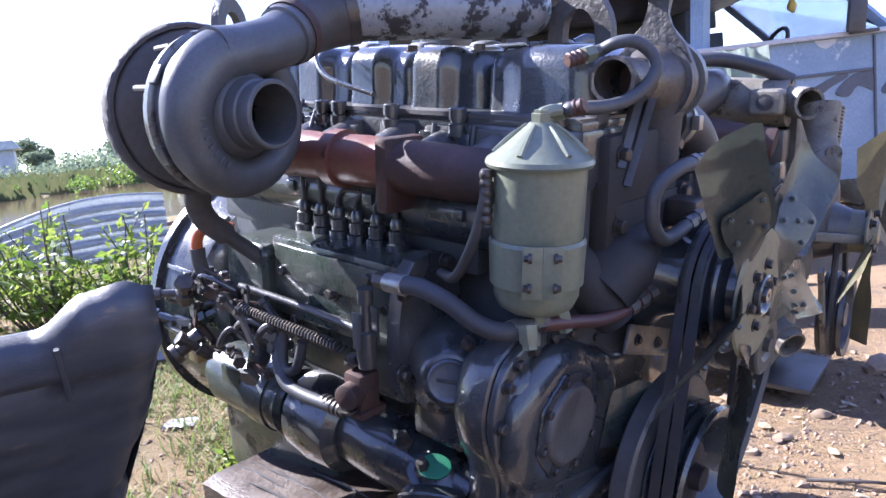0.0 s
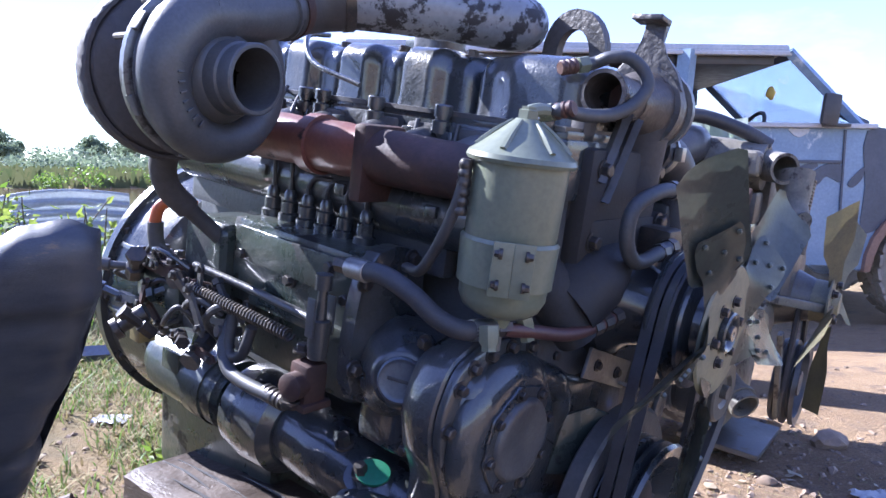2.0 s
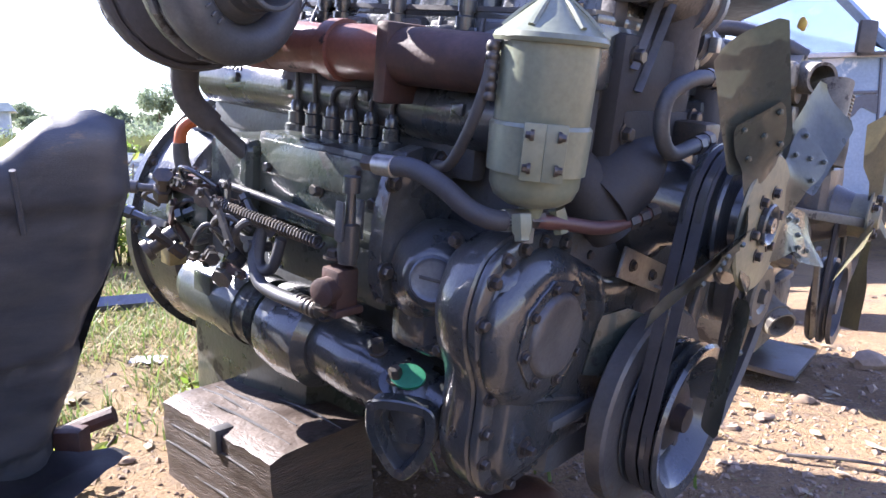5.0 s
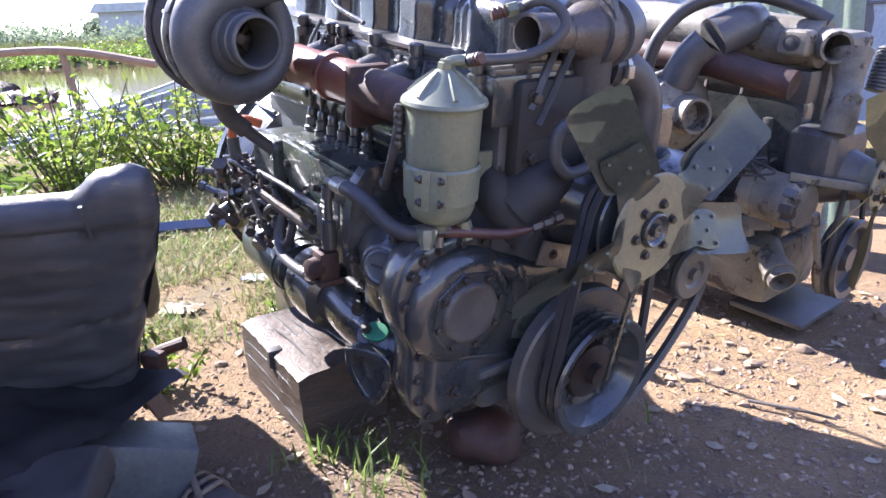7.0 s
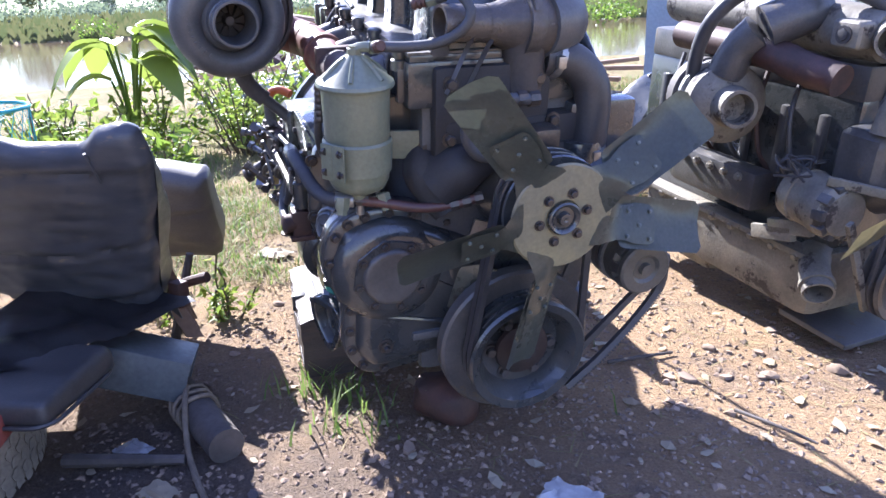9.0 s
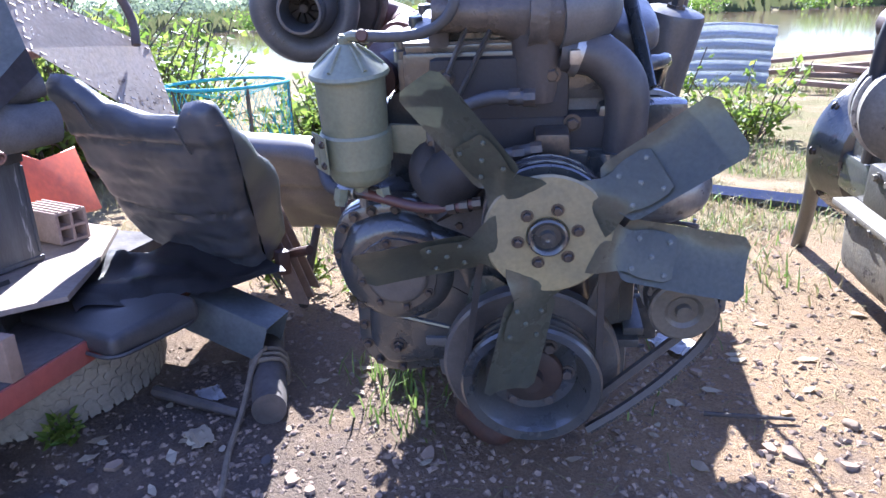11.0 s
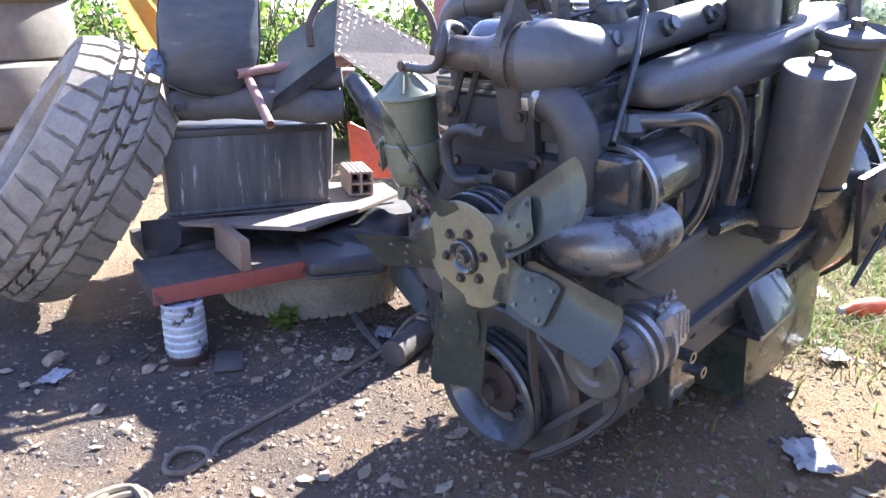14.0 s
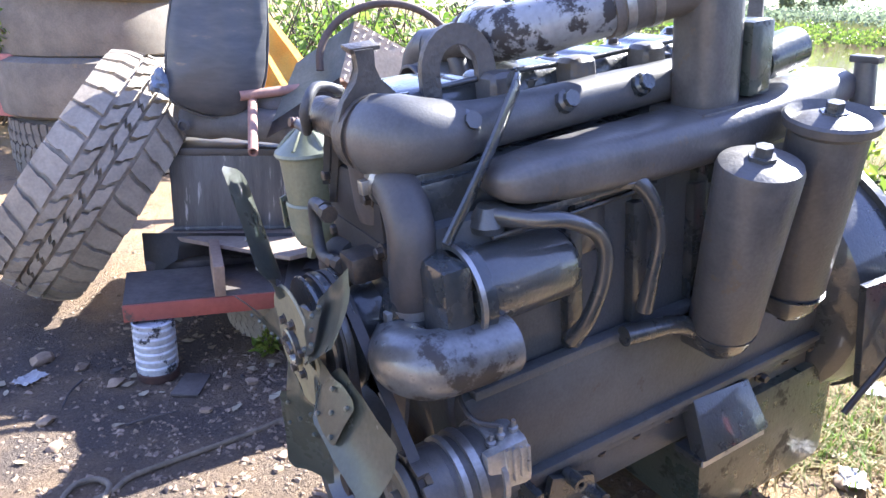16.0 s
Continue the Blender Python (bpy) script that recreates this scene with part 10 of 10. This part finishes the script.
def shore_things():
    rnd = random.Random(17)
    for k in range(9):
        p = V(-2.3 + rnd.uniform(-0.7, 0.9), 6.6 + rnd.uniform(-0.5, 0.9), 0.05 + 0.06 * (k % 4))
        a = rnd.uniform(-0.5, 0.7)
        bm = bmesh.new()
        L = rnd.uniform(0.8, 1.9)
        box(bm, (0, 0, 0), (L, 0.09, 0.04), 0.004)
        lone("driftwood_plank", bm, OLD_WOOD, "old brown plank in a pile by the water", "plank", Matrix.Translation(p) @ pose(0, 0, 0, 0, rnd.uniform(-9, 4), math.degrees(a)), group="planks by the water")
    bm = bmesh.new()
    tube(bm, [V(-9.6, 8.6, 0.55), V(-9.2, 8.75, 0.72), V(-7.6, 9.1, 0.75), V(-6.2, 9.3, 0.5)], 0.06, 8)
    tube(bm, [V(-9.2, 8.75, 0.7), V(-8.8, 9.1, -0.4)], 0.05, 8)
    tube(bm, [V(-7.6, 9.1, 0.75), V(-7.5, 9.2, -0.4)], 0.05, 8)
    lone("jetty_rail", bm, OLD_WOOD, "old wooden rail standing in the water", "rail")
    bm = bmesh.new()
    for k in range(9):
        lump(bm, (-11.4 + rnd.gauss(0, 0.55), 11.6 + rnd.gauss(0, 0.5), -0.15), (0.5 * rnd.uniform(0.5, 1.2), 0.35, 0.2 * rnd.uniform(0.6, 1.6)), k, 2, 0.6)
    lone("debris_heap", bm, RUST_DARK, "dark heap of debris in the pond", "debris", kind="stuff")
    # pots, cloth and a post behind the heap
    pot = thing("flower_pot", Matrix.Translation((-1.75, -2.05, 0)), "faded pink pot with a small plant", "pot")
    part("pot", lathe(bmesh.new(), (0, 0, 0.3), (0, 0, 1), [(0, 0), (0, 0.12), (0.28, 0.17), (0.3, 0.185), (0.33, 0.185), (0.33, 0.16), (0.3, 0)], 28), PINK_POT, pot)
    bush("pot_plant", Matrix.Translation((-1.75, -2.05, 0.58)), 91, 0.4, 400, 0.04, LEAF_DARK, "small dark leafy plant in the pot")
    bm = bmesh.new()
    rows = []
    for i in range(13):
        row = []
        for j in range(9):
            u, v = i / 12, j / 8
            top = V(-2.1, -1.25, 1.5)
            p = top.lerp(V(-1.62, -0.55, 0.55) + V(-0.35, 0.3, 0) * v, u)
            p += V(0.6, 0.6, 0) * 0.05 * math.sin(v * 16) * u
            row.append(bm.verts.new(p))
        rows.append(row)
    for p, q in zip(rows, rows[1:]):
        for j in range(8):
            bm.faces.new((p[j], p[j + 1], q[j + 1], q[j]))
    bmesh.ops.solidify(bm, geom=bm.faces[:], thickness=0.002)
    lone("folded_parasol", bm, YELLOW_CLOTH, "orange and yellow folded parasol cloth", "parasol", sharp=1.2)
    bm = bmesh.new()
    box(bm, (-3.0, 0.55, 0.6), (0.1, 0.1, 1.3), 0.01)
    lone("painted_post", bm, PINK_POT, "faded red post behind the scrap heap", "post")
    bm = bmesh.new()
    plate(bm, [(-0.13, -0.1), (0.1, -0.13), (0.13, 0.06), (-0.02, 0.045), (-0.1, 0.1)], (-1.06, 0.56, 0.41), axes((0.5, 0.5, 0.3), (0, 0, 1)), 0.02, 0.004)
    lone("orange_crate", bm, ORANGE_PLASTIC, "bright orange plastic piece in the heap", "plastic")


shore_things()


def far_things():
    rnd = random.Random(33)
    # reeds and marsh grass on the far bank, taller further back
    verts, faces = [], []
    for _ in range(46000):
        az = radians(rnd.uniform(52, 190))
        far = rnd.random() ** 1.3
        r = 27 + 60 * far
        x, y = r * math.cos(az), 0.5 + r * math.sin(az)
        d = bank(x, y)
        if -1.5 < d < 30.5 or (d <= -1.5 and r < 20):
            continue
        z = ground_z(x, y)
        h = (0.35 + 1.3 * far + 0.35 * noise.noise(V(x * 0.08, y * 0.08, 0))) * rnd.uniform(0.4, 1.2)
        w = rnd.uniform(0.12, 0.4)
        dx, dy = -math.sin(az) * w, math.cos(az) * w
        k = len(verts)
        sl = rnd.uniform(-0.4, 0.4)
        verts += [(x - dx, y - dy, z - 0.05), (x + dx, y + dy, z - 0.05), (x + dx * (0.4 + sl), y + dy * (0.4 + sl), z + h * 0.8), (x + dx * sl, y + dy * sl, z + h)]
        faces += [(k, k + 1, k + 2, k + 3)]
    me = bpy.data.meshes.new("marsh_grass")
    me.from_pydata(verts, [], faces)
    me.materials.append(MARSH)
    tagged(new("marsh_grass", me), "rough marsh grass on the far bank", "grass", kind="stuff")

    def clumps(name, spots, material, label):
        verts, faces = [], []
        for x, y, z0, rx, rz, n, leaf in spots:
            for _ in range(n):
                v = V(rnd.gauss(0, 1), rnd.gauss(0, 1), rnd.gauss(0, 1)).normalized() * rnd.random() ** 0.35
                p = V(x + v.x * rx, y + v.y * rx, z0 + v.z * rz)
                a = V(rnd.gauss(0, 1), rnd.gauss(0, 1), rnd.gauss(0, 1)).normalized()
                b = V(rnd.gauss(0, 1), rnd.gauss(0, 1), rnd.gauss(0, 1))
                b = (b - a * b.dot(a)).normalized()
                s = leaf * rnd.uniform(0.5, 1.2)
                k = len(verts)
                verts += [tuple(p), tuple(p + a * s + b * s * 0.4), tuple(p + a * s * 0.2 + b * s)]
                faces.append((k, k + 1, k + 2))
        me = bpy.data.meshes.new(name)
        me.from_pydata(verts, [], faces)
        me.materials.append(material)
        return tagged(new(name, me), label, "bushes", kind="stuff")
    spots = []
    for _ in range(210):
        az, r = radians(rnd.uniform(60, 185)), rnd.uniform(55, 92)
        s = rnd.uniform(1.0, 2.2)
        spots.append((r * math.cos(az), r * math.sin(az), s * 0.5, s * 2.2, s * 0.75, 520, 0.32))
    clumps("far_bushes", spots, LEAF_FAR, "green bushes beyond the marsh")
    spots = []
    for _ in range(70):
        az, r = radians(rnd.uniform(60, 185)), rnd.uniform(34, 48)
        s = rnd.uniform(0.35, 0.8)
        spots.append((r * math.cos(az), r * math.sin(az), s * 0.6, s * 1.6, s * 0.8, 240, 0.15))
    clumps("marsh_bushes", spots, LEAF_DARK, "low yellow green bushes in the marsh")
    # trees on the horizon
    for k in range(34):
        az, r = radians(60 + 3.7 * k + rnd.uniform(-2, 2)), rnd.uniform(100, 140)
        hgt = rnd.uniform(4.5, 8.0)
        tr = thing("far_tree", Matrix.Translation((r * math.cos(az), r * math.sin(az), -0.1)), "round green tree on the horizon", "tree", "trees on the horizon")
        bm = bmesh.new()
        tube(bm, [V(0, 0, 0), V(0.1, 0, hgt * 0.3), V(0, 0.2, hgt * 0.6)], [0.3, 0.2, 0.1], 8)
        part("trunk", bm, BARK, tr)
        verts, faces = [], []
        blobs = [(rnd.gauss(0, hgt * 0.2), rnd.gauss(0, hgt * 0.2), hgt * rnd.uniform(0.4, 0.88), hgt * rnd.uniform(0.12, 0.24)) for _ in range(8)]
        for bx, by, bz, br in blobs:
            for _ in range(420):
                v = V(rnd.gauss(0, 1), rnd.gauss(0, 1), rnd.gauss(0, 1)).normalized() * br * rnd.random() ** 0.4
                p = V(bx, by, bz) + v
                a = V(rnd.gauss(0, 1), rnd.gauss(0, 1), rnd.gauss(0, 1)).normalized() * 0.36
                b = V(rnd.gauss(0, 1), rnd.gauss(0, 1), rnd.gauss(0, 1)).normalized() * 0.36
                i = len(verts)
                verts += [tuple(p), tuple(p + a), tuple(p + b)]
                faces.append((i, i + 1, i + 2))
        me = bpy.data.meshes.new("crown")
        me.from_pydata(verts, [], faces)
        me.materials.append(LEAF_FAR)
        cr = new("crown", me)
        cr.parent = tr
    hs = thing("far_house", Matrix.Translation((-52, 74, 0)) @ pose(0, 0, 0, 0, 0, 30), "low pale house among far trees", "house")
    part("wall", box(bmesh.new(), (0, 0, 2.0), (9, 5, 4), 0.02), CAR_WHITE, hs)
    bm = bmesh.new()
    plate(bm, [(-5.2, 4.0), (5.2, 4.0), (4.6, 4.9), (-4.6, 4.9)], (0, 0, 0), axes((0, -1, 0), (0, 0, 1)), 6)
    part("roof", bm, SHEET, hs)
    bm = bmesh.new()
    for k in range(3):
        t = 2 * math.pi * k / 3
        tube(bm, [V(0.9 * math.cos(t), 0.9 * math.sin(t), 0), V(0.2 * math.cos(t), 0.2 * math.sin(t), 19)], 0.09, 4, smooth=False)
    for q in range(14):
        z = 1.2 * q + 0.6
        s = 0.9 - 0.7 * z / 19
        for k in range(3):
            t, t2 = 2 * math.pi * k / 3, 2 * math.pi * (k + 1) / 3
            tube(bm, [V(s * math.cos(t), s * math.sin(t), z), V(s * math.cos(t2), s * math.sin(t2), z + 0.9)], 0.05, 4, smooth=False)
    lone("radio_mast", bm, SHEET, "thin lattice mast on the horizon", "mast", Matrix.Translation((-95, 140, 0)))
    bm = bmesh.new()
    rod(bm, V(0, 0, 0), V(0, 0, 2.78), 0.042, seg=10)
    box(bm, (0, 0, 2.8), (0.52, 0.12, 0.07), 0.02)
    lone("lamp_post", bm, SHEET, "thin pale post with a crossbar", "post", Matrix.Translation((0.64, 9.0, -0.2)))


far_things()
